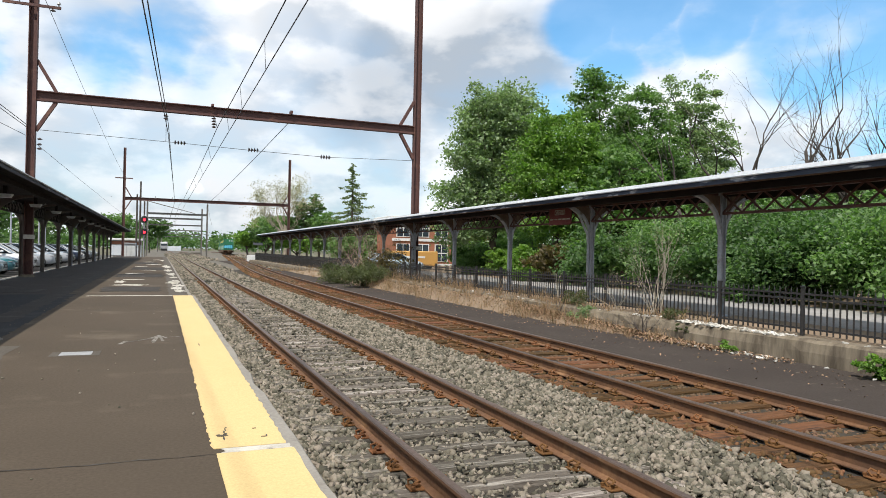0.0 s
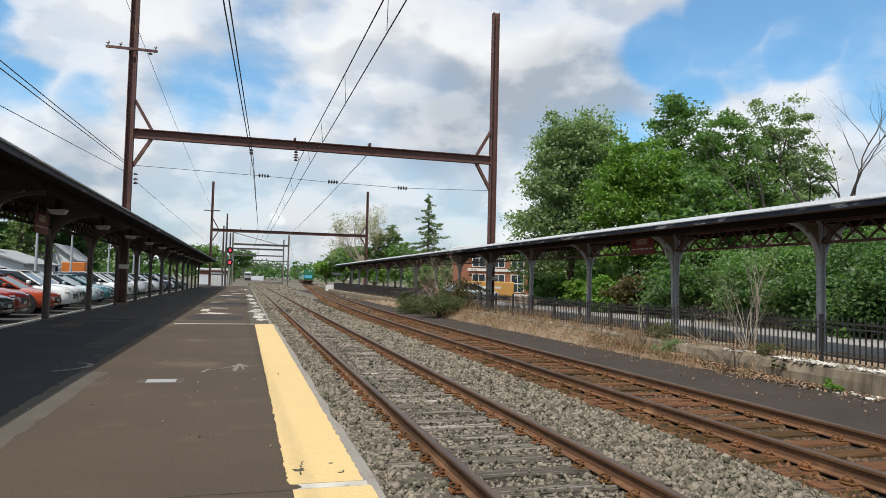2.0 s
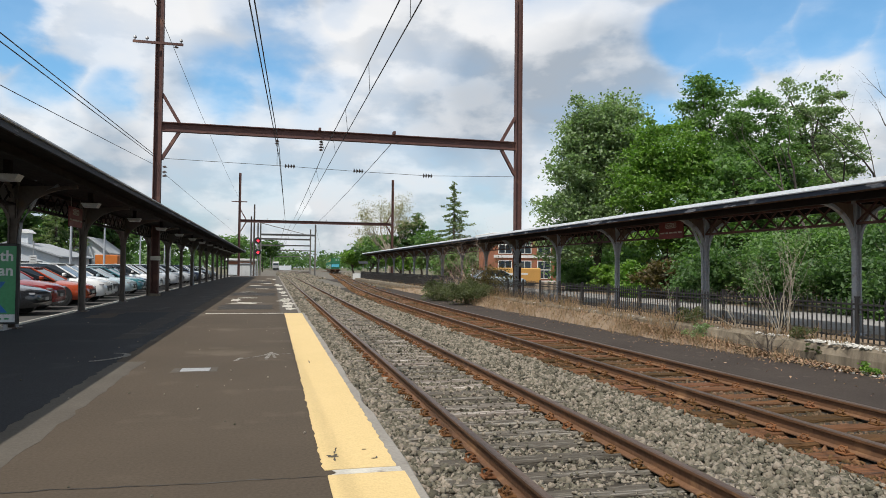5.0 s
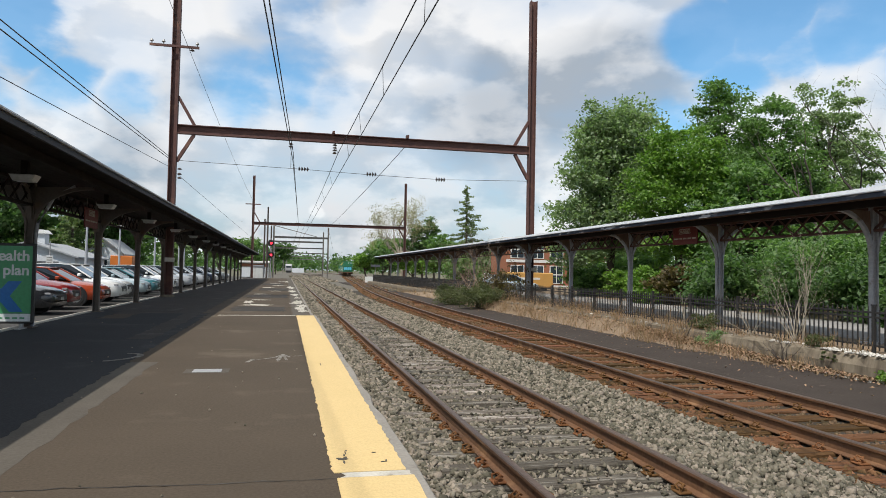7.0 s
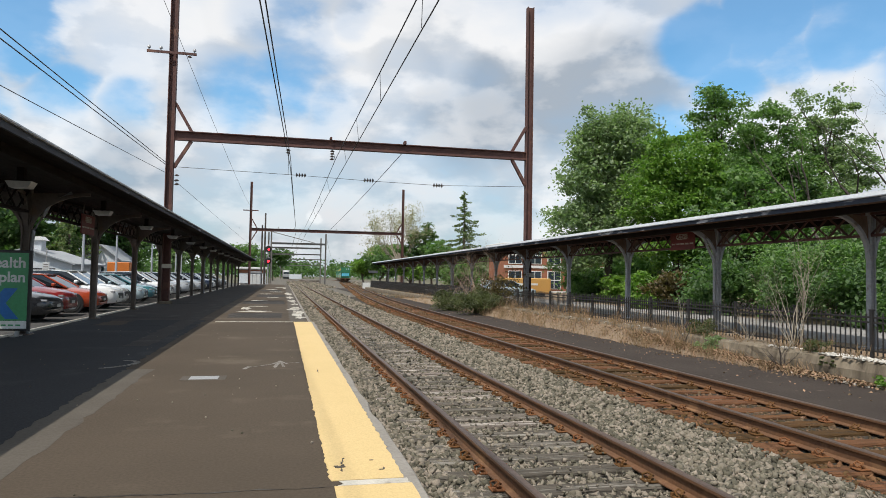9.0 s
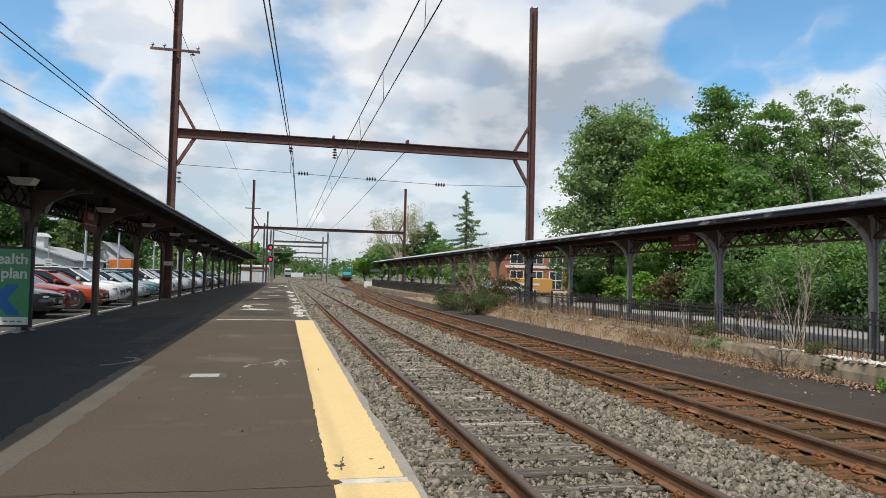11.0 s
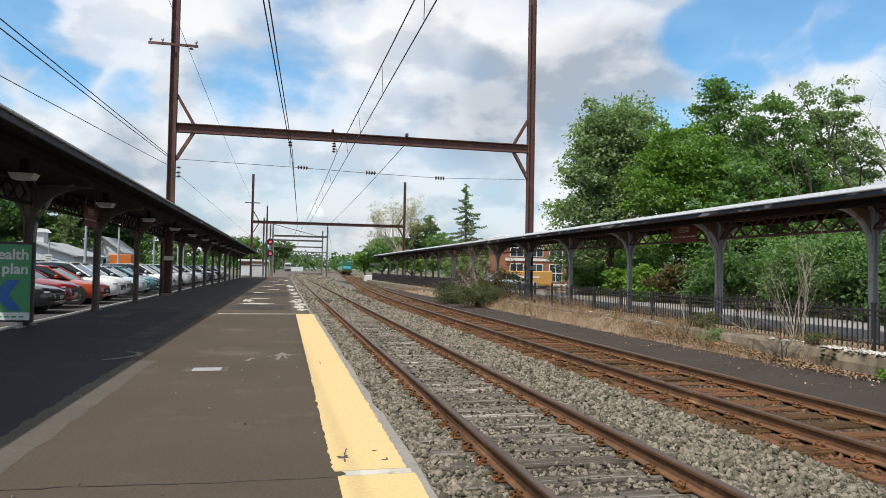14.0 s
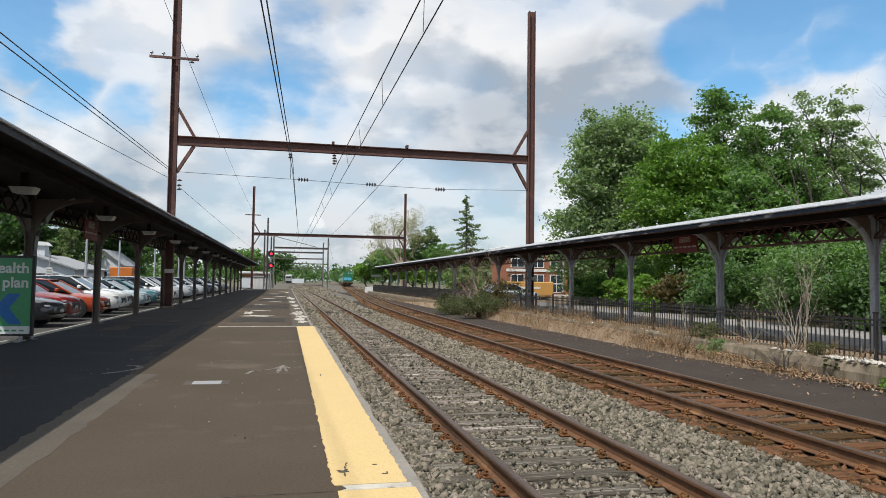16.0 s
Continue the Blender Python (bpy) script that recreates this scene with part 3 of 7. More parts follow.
# chalk marks: an arrow and a bar on the asphalt
bm = BM()
for (xa, ya, xb, yb, w) in ((-0.20, 11.35, -0.12, 12.25, 0.02), (-0.22, 11.45, -0.13, 12.28, 0.02), (-0.06, 11.5, -0.12, 12.28, 0.02), (0.0, 11.85, -0.12, 12.25, 0.018), (-0.24, 11.9, -0.12, 12.25, 0.018),
                            (-0.62, 11.45, -0.2, 11.9, 0.012), (-0.68, 11.25, -0.60, 11.62, 0.03), (-0.1, 11.95, 0.2, 12.05, 0.01)):
    d = Vector((xb - xa, yb - ya)).normalized()
    nx, ny = -d.y * w, d.x * w
    prism(bm, [(xa - nx, ya - ny), (xa + nx, ya + ny), (xb + nx, yb + ny), (xb - nx, yb - ny)], "z", -0.004, 0.0045 + 0.0006 * abs(xa))
solid("chalk_mark", bm, CHALK, "faded white spray-paint arrow on the asphalt", "paint mark", kind="structure")
bm = BM()
for i in range(16):
    a = 0.2 + i * 0.16
    x, y = -2.75 + 0.30 * math.sin(a * 1.3), 12.0 + 0.55 * math.cos(a)
    box(bm, x - 0.05, y - 0.02, -0.004, x + 0.05, y + 0.03, 0.0075 + 0.0002 * i)
solid("chalk_mark", bm, CHALK, "faint curved spray-paint mark on the asphalt", "paint mark", kind="structure")

# weed stain on the yellow strip
bm = BM()
for (x, y, w, d) in ((0.36, 5.33, 0.045, 0.03), (0.335, 5.36, 0.02, 0.02), (0.39, 5.38, 0.02, 0.02), (0.385, 5.45, 0.010, 0.04), (0.40, 5.52, 0.006, 0.05), (0.41, 5.58, 0.012, 0.012), (0.37, 5.25, 0.010, 0.05), (0.68, 5.22, 0.03, 0.010), (0.70, 5.25, 0.008, 0.03), (0.63, 5.50, 0.02, 0.010), (0.46, 10.9, 0.012, 0.16)):
    ring = [(x + w * math.cos(a) * rg.uniform(0.5, 1.1), y + d * math.sin(a) * rg.uniform(0.5, 1.1)) for a in np.linspace(0, 2 * math.pi, 9, endpoint=False)]
    prism(bm, ring, "z", 0.0, 0.0105)
solid("paint_chips", bm, DUST, "chipped spots in the yellow paint", "paint damage", kind="structure")
bm = BM()
for i in range(90):
    x, y, r = rg.uniform(-5, 0.2), rg.uniform(3.5, 20), rg.uniform(0.006, 0.016)
    bmesh.ops.create_icosphere(bm, subdivisions=1, radius=r, matrix=Matrix.Translation((x, y, r * 0.5)))
solid("platform_grit", bm, STONE, "scattered small stones on the platform", "grit", kind="stuff")

bm = BM()
box(bm, -90, -14, -0.6, LOT_X - 0.02, 130, -0.03)
solid("parking_lot", bm, LOT, "dark asphalt parking lot beside the platform", "parking lot", kind="structure")
bm = BM()
box(bm, LOT_X - 0.02, -14, -0.2, LOT_X + 0.16, 104, 0.035, 0.02)
solid("kerb", bm, WHITE_PAINT, "white-painted kerb between parking lot and platform", "kerb", kind="structure")

# far side: cinder path, low retaining wall, raised paved platform behind it
WALL_X, RIGHT_Z = 10.6, 0.08
bm = BM()
n_u, n_v = 10, 130
grid = [[bm.verts.new((7.75 + (WALL_X + 0.05 - 7.75) * u / n_u + (0.06 * math.sin(v * 1.7) if u == 0 else 0), -10 + v * 0.9, -0.375 + 0.05 * u / n_u + noise.noise((u * 0.8, v * 0.5, 3.0)) * 0.025)) for u in range(n_u + 1)] for v in range(n_v)]
for v in range(n_v - 1):
    for u in range(n_u):
        bm.faces.new((grid[v][u], grid[v][u + 1], grid[v + 1][u + 1], grid[v + 1][u]))
solid("cinder_path", bm, BLACKTOP, "dark cinder path with scattered litter beside the track", "path", kind="structure", smooth=True)



def bank_z(x, y):
    """Height of the dirt heaped against the wall's foot."""
    along = min(1.0, max(0.0, (y - 11.2) / 9.0)) * min(1.0, max(0.0, (62.0 - y) / 12.0))
    s = min(1.0, max(0.0, (x - 9.75) / 0.87))
    return -0.36 + 0.40 * along * s * s * (3 - 2 * s) * (0.86 + 0.22 * noise.noise((x * 0.9, y * 0.45, 5.0)))


bm = BM()
grid = [[bm.verts.new((9.70 + 0.93 * u / 7 + 0.03 * math.sin(v * 2.3), 11.2 + v * 0.3, bank_z(9.70 + 0.93 * u / 7, 11.2 + v * 0.3) - (0.05 if u == 0 else 0.0) + 0.022 * noise.noise((u * 1.1, v * 0.7, 8.0)))) for u in range(8)] for v in range(170)]
for v in range(169):
    for u in range(7):
        bm.faces.new((grid[v][u], grid[v][u + 1], grid[v + 1][u + 1], grid[v + 1][u]))
solid("dirt_bank", bm, DIRT, "tan dirt heaped against the foot of the retaining wall", "dirt bank", kind="structure", smooth=True)

bm = BM()
step = 0.35
rows = []
rgw = np.random.default_rng(9)
yy = -10.0
while yy < 92:
    crumb = 0.0 if yy < 8.0 else 0.03
    if 10.5 < yy < 14:
        crumb = 0.07
    j = rgw.random()
    rows.append([(WALL_X - 0.03 + rgw.normal() * 0.012, yy, -0.5), (WALL_X - 0.02 + rgw.normal() * (0.01 + crumb * 0.2), yy, -0.12), (WALL_X + crumb * j, yy, 0.06 - crumb * j),
                 (WALL_X + 0.05 + crumb * 1.5 * j, yy, 0.10 - crumb * j * 0.4), (WALL_X + 0.45, yy, 0.10 + rgw.normal() * 0.005), (WALL_X + 0.45, yy, -0.5)])
    yy += step
vv = [[bm.verts.new(p) for p in r] for r in rows]
for a, b in zip(vv, vv[1:]):
    for k in range(5):
        bm.faces.new((a[k], a[k + 1], b[k + 1], b[k]))
bm.faces.new(vv[0][::-1])
bm.faces.new(vv[-1])
solid("retaining_wall", bm, CONCRETE, "stained low concrete retaining wall, crumbling along its top", "retaining wall", kind="structure")
bm = BM()
for i in range(620):
    y = rgw.uniform(9.0, 11.9) if i < 420 else rgw.uniform(12.8, 13.6) if i < 460 else rgw.uniform(5, 15) if i < 520 else rgw.uniform(15, 85)
    x = WALL_X + rgw.uniform(-0.10, 0.42)
    z = 0.085 if x > WALL_X + 0.04 else -0.33
    if z < 0:
        x -= rgw.uniform(0.0, 0.35)
    s = rgw.uniform(0.010, 0.038)
    box(bm, -s, -s * rgw.uniform(0.5, 1.2), -s * 0.3, s, s, s * 0.45)
    bm.verts.ensure_lookup_table()
    mm = pose(x, y, z + s * 0.3, rgw.uniform(-20, 20), rgw.uniform(-20, 20), rgw.uniform(0, 180))
    for v in bm.verts[-8:]:
        v.co = mm @ (v.co + Vector(rgw.normal(size=3)) * s * 0.22)
solid("concrete_rubble", bm, CRUMBLE, "pale broken concrete crumbs along the wall top", "rubble", kind="stuff")

bm = BM()
box(bm, WALL_X + 0.44, -10, -0.5, 13.5, 92, RIGHT_Z - 0.01)
solid("dirt_strip", bm, DIRT, "tan bare dirt strip behind the fence", "dirt strip", kind="structure")
bm = BM()
box(bm, 13.5, -10, -0.5, 18.6, 92, RIGHT_Z)
solid("far_platform", bm, PAVING, "pale concrete paving under the far canopy", "platform", kind="structure")
bm = BM()
box(bm, 18.6, -30, -0.5, 80, 130, RIGHT_Z - 0.02)
solid("bank", bm, DIRT, "tan earth beneath the trees", "ground", kind="structure")


# ---------------------------------------------------------------- tracks
RAIL_PROFILE = [(-0.070, -0.172), (0.070, -0.172), (0.070, -0.160), (0.012, -0.143), (0.009, -0.048), (0.036, -0.036), (0.037, -0.010), (0.028, 0.0), (-0.028, 0.0), (-0.037, -0.010),
                (-0.036, -0.036), (-0.009, -0.048), (-0.012, -0.143), (-0.070, -0.160)]


def rail_mesh(name, centre, off, y0, y1, step, material):
    b = BM()
    k = int((y1 - y0) / step)
    rings = []
    for i in range(k + 1):
        y = y0 + (y1 - y0) * i / k
        rings.append([b.verts.new((centre(y) + off + p[0], y, RAIL_Z + p[1])) for p in RAIL_PROFILE])
    m = len(RAIL_PROFILE)
    for a, c in zip(rings, rings[1:]):
        for j in range(m):
            b.faces.new((a[j], a[(j + 1) % m], c[(j + 1) % m], c[j]))
    me = data_of(name, b, material)
    me.materials.append(RAILTOP)
    for f in me.polygons:
        if f.normal.z > 0.4 and f.center.z > RAIL_Z - 0.012:
            f.material_index = 1
    return me


def tie_meshes(material, seed, low=0.0):
    """Five worn sleepers: bevelled, checked along the grain and split at the ends."""
    out = []
    r = np.random.default_rng(seed)
    for i in range(5):
        b = BM()
        w, h = 0.115 + r.normal() * 0.006, 0.17
        ks = np.linspace(-1.28, 1.28, 9)
        rings = []
        for x in ks:
            j = r.normal(size=6) * 0.008
            rings.append([b.verts.new((x + r.normal() * 0.01, y, z)) for y, z in ((-w + j[0], -h), (-w + j[1], -0.02 + j[2] - low), (-w + 0.02, j[3] * 0.6 - low), (0.0 + j[0] * 2, -0.006 + j[1] * 0.5), (w - 0.02, j[4] * 0.6 - low), (w + j[5], -0.02 - low), (w, -h))])
        for a, c in zip(rings, rings[1:]):
            for k in range(7):
                b.faces.new((a[k], a[(k + 1) % 7], c[(k + 1) % 7], c[k]))
        b.faces.new(rings[0][::-1])
        b.faces.new(rings[-1])
        out.append(data_of("tie", b, material))
    return out


def plate_mesh():
    """A tie plate with two spring clips and spike heads."""
    b = BM()
    box(b, -0.185, -0.072, -0.002, 0.185, 0.072, 0.014, 0.004)
    for s in (-1, 1):
        tube(b, [(s * 0.16, -0.05, 0.015), (s * 0.165, -0.055, 0.055), (s * 0.12, -0.03, 0.075), (s * 0.085, 0.01, 0.05), (s * 0.12, 0.05, 0.07), (s * 0.155, 0.045, 0.05), (s * 0.15, 0.01, 0.02)], [0.011] * 7, 5)
        box(b, s * 0.105 - 0.02, -0.03, 0.014, s * 0.105 + 0.02, 0.03, 0.032, 0.004)
        box(b, s * 0.165 - 0.015, 0.055, 0.012, s * 0.165 + 0.015, 0.082, 0.04, 0.004)
    return data_of("tie_plate", b, PLATE)


def build_track(label, centre, tie_mat, seed, y0, y1, spacing, plates_to):
    tr = thing("railway_track", label, "railway track", kind="structure")
    shared("rail", rail_mesh("rail", centre, -0.7525, y0, y1, 2.0, RAIL), tr)
    shared("rail", rail_mesh("rail", centre, 0.7525, y0, y1, 2.0, RAIL), tr)
    return tr


track_a = build_track("rusty railway track on weathered timber ties beside the platform", lambda y: 2.67, TIE, 1, -12, 400, 0.53, 40)
track_b = build_track("rusty curving railway track with rust-stained ties", track2_x, RUSTTIE, 2, -12, 330, 0.53, 40)


# ---------------------------------------------------------------- catenary portals
def h_column(b, x, y, z0, z1, w=0.36, t=0.035):
    a, c, e = w / 2, w / 2 - t, t / 2
    ring = [(-a, -a), (-c, -a), (-c, -e), (c, -e), (c, -a), (a, -a), (a, a), (c, a), (c, e), (-c, e), (-c, a), (-a, a)]
    prism(b, [(x + p[0], y + p[1]) for p in ring], "z", z0, z1)


def insulator(parent, x, y, z, axis="z", discs=3, label="brown porcelain insulator"):
    b = BM()
    for i in range(discs):
        o = i * 0.14
        c = Vector((x, y, z - o)) if axis == "z" else Vector((x + o, y, z))
        d = Vector((0, 0, 0.03)) if axis == "z" else Vector((0.03, 0, 0))
        tube(b, [c - d, c, c + d * 0.6, c + d * 2.2], [0.05, 0.125, 0.10, 0.04], 10)
    part("insulator", b, PORCELAIN, parent, label, smooth=True)


def portal(y, xl, xr, zb, ztl, ztr, zbase_l, zbase_r, scale=1.0, braces=True, mat=None, label="", group=""):
    mat = mat or STEELRED
    g = thing("catenary_portal", label, "catenary portal", pose(0, y, 0), group=group)
    w = 0.36 * scale
    for x, zb0, zt in ((xl, zbase_l, ztl), (xr, zbase_r, ztr)):
        b = BM()
        h_column(b, x, 0, zb0, zt, w)
        part("column", b, mat, g)
        b = BM()
        box(b, x - w * 0.75, -w * 0.75, zb0 - 0.05, x + w * 0.75, w * 0.75, zb0 + 0.12, 0.02)
        part("footing", b, CONCRETE, g)
    b = BM()
    h = 0.46 * scale
    ring = [(-0.15, -h / 2), (0.15, -h / 2), (0.15, -h / 2 + 0.04), (0.02, -h / 2 + 0.04), (0.02, h / 2 - 0.04), (0.15, h / 2 - 0.04), (0.15, h / 2), (-0.15, h / 2), (-0.15, h / 2 - 0.04), (-0.02, h / 2 - 0.04), (-0.02, -h / 2 + 0.04), (-0.15, -h / 2 + 0.04)]
    prism(b, [(p[0], p[1] + zb) for p in ring], "x", xl + w / 2, xr - w / 2)
    part("beam", b, mat, g)
    if braces:
        for x, s in ((xl, 1), (xr, -1)):
            for up in (1, -1):
                b = BM()
                a = Vector((x + s * w / 2, 0, zb + up * 1.62))
                c = Vector((x + s * 0.98, 0, zb + up * h / 2))
                d = (c - a).normalized()
                nrm = Vector((-d.z, 0, d.x)) * 0.075
                prism(b, [((a - nrm).x, (a - nrm).z), ((a + nrm).x, (a + nrm).z), ((c + nrm).x, (c + nrm).z), ((c - nrm).x, (c - nrm).z)], "y", -0.10, 0.10)
                part("knee_brace", b, mat, g)
    return g


main = portal(36.0, -5.74, 13.09, 8.37, 18.2, 16.82, 0.0, 0.08, label="red-brown steel catenary portal of two columns and a cross beam")
b = BM()
box(b, -6.95, -0.27, 12.40, -4.62, -0.19, 12.52)
arm = part("crossarm", b, STEELRED, main)
for x in (-6.85, -6.3, -4.72):
    b = BM()
    tube(b, [(x, -0.23, 12.52), (x, -0.23, 12.60), (x, -0.23, 12.63), (x, -0.23, 12.70), (x, -0.23, 12.75)], [0.03, 0.03, 0.09, 0.07, 0.03], 8)
    part("pin_insulator", b, GALV, main, "small grey pin insulator", smooth=True)
insulator(main, -4.95, -0.23, 12.30, discs=1)
for z in (6.35, 6.1, 5.9):
    insulator(main, -5.38, -0.12, z, discs=1)
b = BM()
box(b, 2.08, -0.22, 8.62, 2.20, 0.22, 8.74)
part("bracket", b, STEELRED, main)
insulator(main, 2.22, 0.0, 8.02, discs=4)
b = BM()
box(b, 6.0, -0.22, 8.62, 6.12, 0.22, 8.78)
part("bracket", b, STEELRED, main)
insulator(main, -0.02, 0.0, 7.95, discs=2)
b = BM()
tube(b, [(-5.5, 0, 6.80), (0.5, 0, 6.68), (4.1, 0, 6.57), (7.9, 0, 6.50), (12.9, 0, 6.66)], [0.012] * 5, 5)
span = part("span_wire", b, WIRE, main)
for x in (0.42, 3.95, 7.70):
    insulator(main, x, 0.0, 6.69 - (x - 0.42) * 0.0262, axis="x", discs=4)
b = BM()
box(b, 12.98, -0.20, 1.65, 13.44, -0.186, 1.85)
part("number_plate", b, WHITE_PAINT, main, "small pale plate")
b = BM()
box(b, -5.93, -0.20, 1.75, -5.47, -0.186, 1.95)
part("number_plate", b, WHITE_PAINT, main, "small pale plate")

far = portal(110.0, -5.22, 18.62, 8.50, 15.9, 15.75, -0.5, -0.5, label="dark brown steel catenary portal across the tracks")
b = BM()
box(b, -6.42, -0.1, 11.38, -4.1, 0.1, 11.52)
part("crossarm", b, STEELRED, far)
for x in (-6.9, -3.2, -1.0, 1.4, 3.6, 8.0, 12.5):
    b = BM()
    rod(b, (x, 0, 8.6), (x, 0, 9.0 if x > -4 else 8.7), 0.05, seg=6)
    part("stub", b, GALV, far)
for y, xl, xr, zb, ztl, ztr in ((151, -2.75, 8.75, 8.30, 10.9, 10.6), (175, -3.1, 8.95, 8.30, 8.6, 10.9), (227, -3.9, 11.7, 8.30, 8.6, 11.5), (298, -1.2, 15.4, 8.30, 8.6, 11.0), (377, -0.5, 19.5, 8.30, 8.6, 11.5), (405, 0.2, 20.6, 7.3, 8.0, 9.5)):
    portal(y, xl, xr, zb, ztl, ztr, -0.5, -0.5, scale=0.9, braces=False, mat=STEELGREY, label="grey steel catenary portal far down the line", group="far catenary portals")
b = BM()
tube(b, [(-2.55, 150.6, 10.7), (6.3, 150.6, 8.55)], [0.09, 0.07], 6)
solid("anchor_strut", b, STEELGREY, "long sloping steel strut between portals", "strut")


def wire(name, pts, r, label, sag=0.0):
    b = BM()
    out = []
    for a, c in zip(pts, pts[1:]):
        a, c = Vector(a), Vector(c)
        k = 9
        for i in range(k):
            t = i / k
            p = a.lerp(c, t)
            p.z -= sag * 4 * t * (1 - t)
            out.append(p)
    out.append(Vector(pts[-1]))
    tube(b, out, [r] * len(out), 5)
    return solid(name, b, WIRE, label, "overhead wire")


W = "thin dark overhead wire along the tracks"
wire("messenger_wire", [(2.98, -30, 8.55), (2.40, 36, 7.62), (2.3, 110, 7.75), (2.6, 215, 7.8), (2.6, 330, 7.8)], 0.017, W, 0.35)
wire("contact_wire", [(2.70, -30, 6.80), (2.57, 36, 6.72), (2.5, 110, 6.7), (2.6, 330, 6.7)], 0.015, W)
wire("feeder_wire", [(-2.35, -30, 7.05), (0.10, 36, 7.10), (1.7, 110, 8.3), (1.5, 215, 7.2)], 0.017, W, 0.05)
wire("feeder_wire", [(-2.10, -30, 6.75), (0.10, 36, 7.55), (1.7, 110, 8.35), (1.5, 215, 7.6)], 0.017, W, 0.1)
wire("messenger_wire", [(6.06, 36, 8.3), (6.3, 110, 8.2), (14, 215, 7.8)], 0.02, W, 0.2)
wire("power_line", [(-6.38, -30, 5.82), (-5.83, 36, 6.92)], 0.015, W, 0.05)
wire("power_line", [(-6.0, -30, 5.15), (-5.95, 36, 6.90)], 0.015, W, 0.05)
wire("power_line", [(-6.0, -5, 4.30), (-5.95, 36, 6.50), (-5.3, 110, 6.2)], 0.011, W, 0.05)
wire("power_line", [(-4.72, -30, 14.6), (-4.95, 36, 12.0), (-5.0, 110, 11.4)], 0.011, W, 0.4)
for y in (13.8, 20.0, 26.2, 31.5, 43, 52, 62):
    b = BM()
    t = (y + 30) / 66
    u = (y - 36) / 74
    zt = 8.55 - 0.93 * t - 0.35 * 4 * t * (1 - t) if y < 36 else 7.62 + 0.13 * u - 0.35 * 4 * u * (1 - u)
    xt = 2.98 - 0.58 * t if y < 36 else 2.40 - 0.10 * u
    rod(b, (xt, y, zt), (2.58, y, 6.74), 0.008, seg=4)
    solid("wire_dropper", b, WIRE, "short dropper wire between two overhead wires", "dropper", group="wire droppers")
b = BM()
rod(b, (0.0, 36, 8.2), (0.0, 36, 6.7), 0.012, seg=5)
solid("wire_hanger", b, WIRE, "thin hanger rod under the portal beam", "hanger")
b = BM()
rod(b, (2.22, 36, 8.2), (2.38, 36, 7.60), 0.012, seg=5)
solid("wire_hanger", b, WIRE, "thin hanger rod under the portal beam", "hanger")


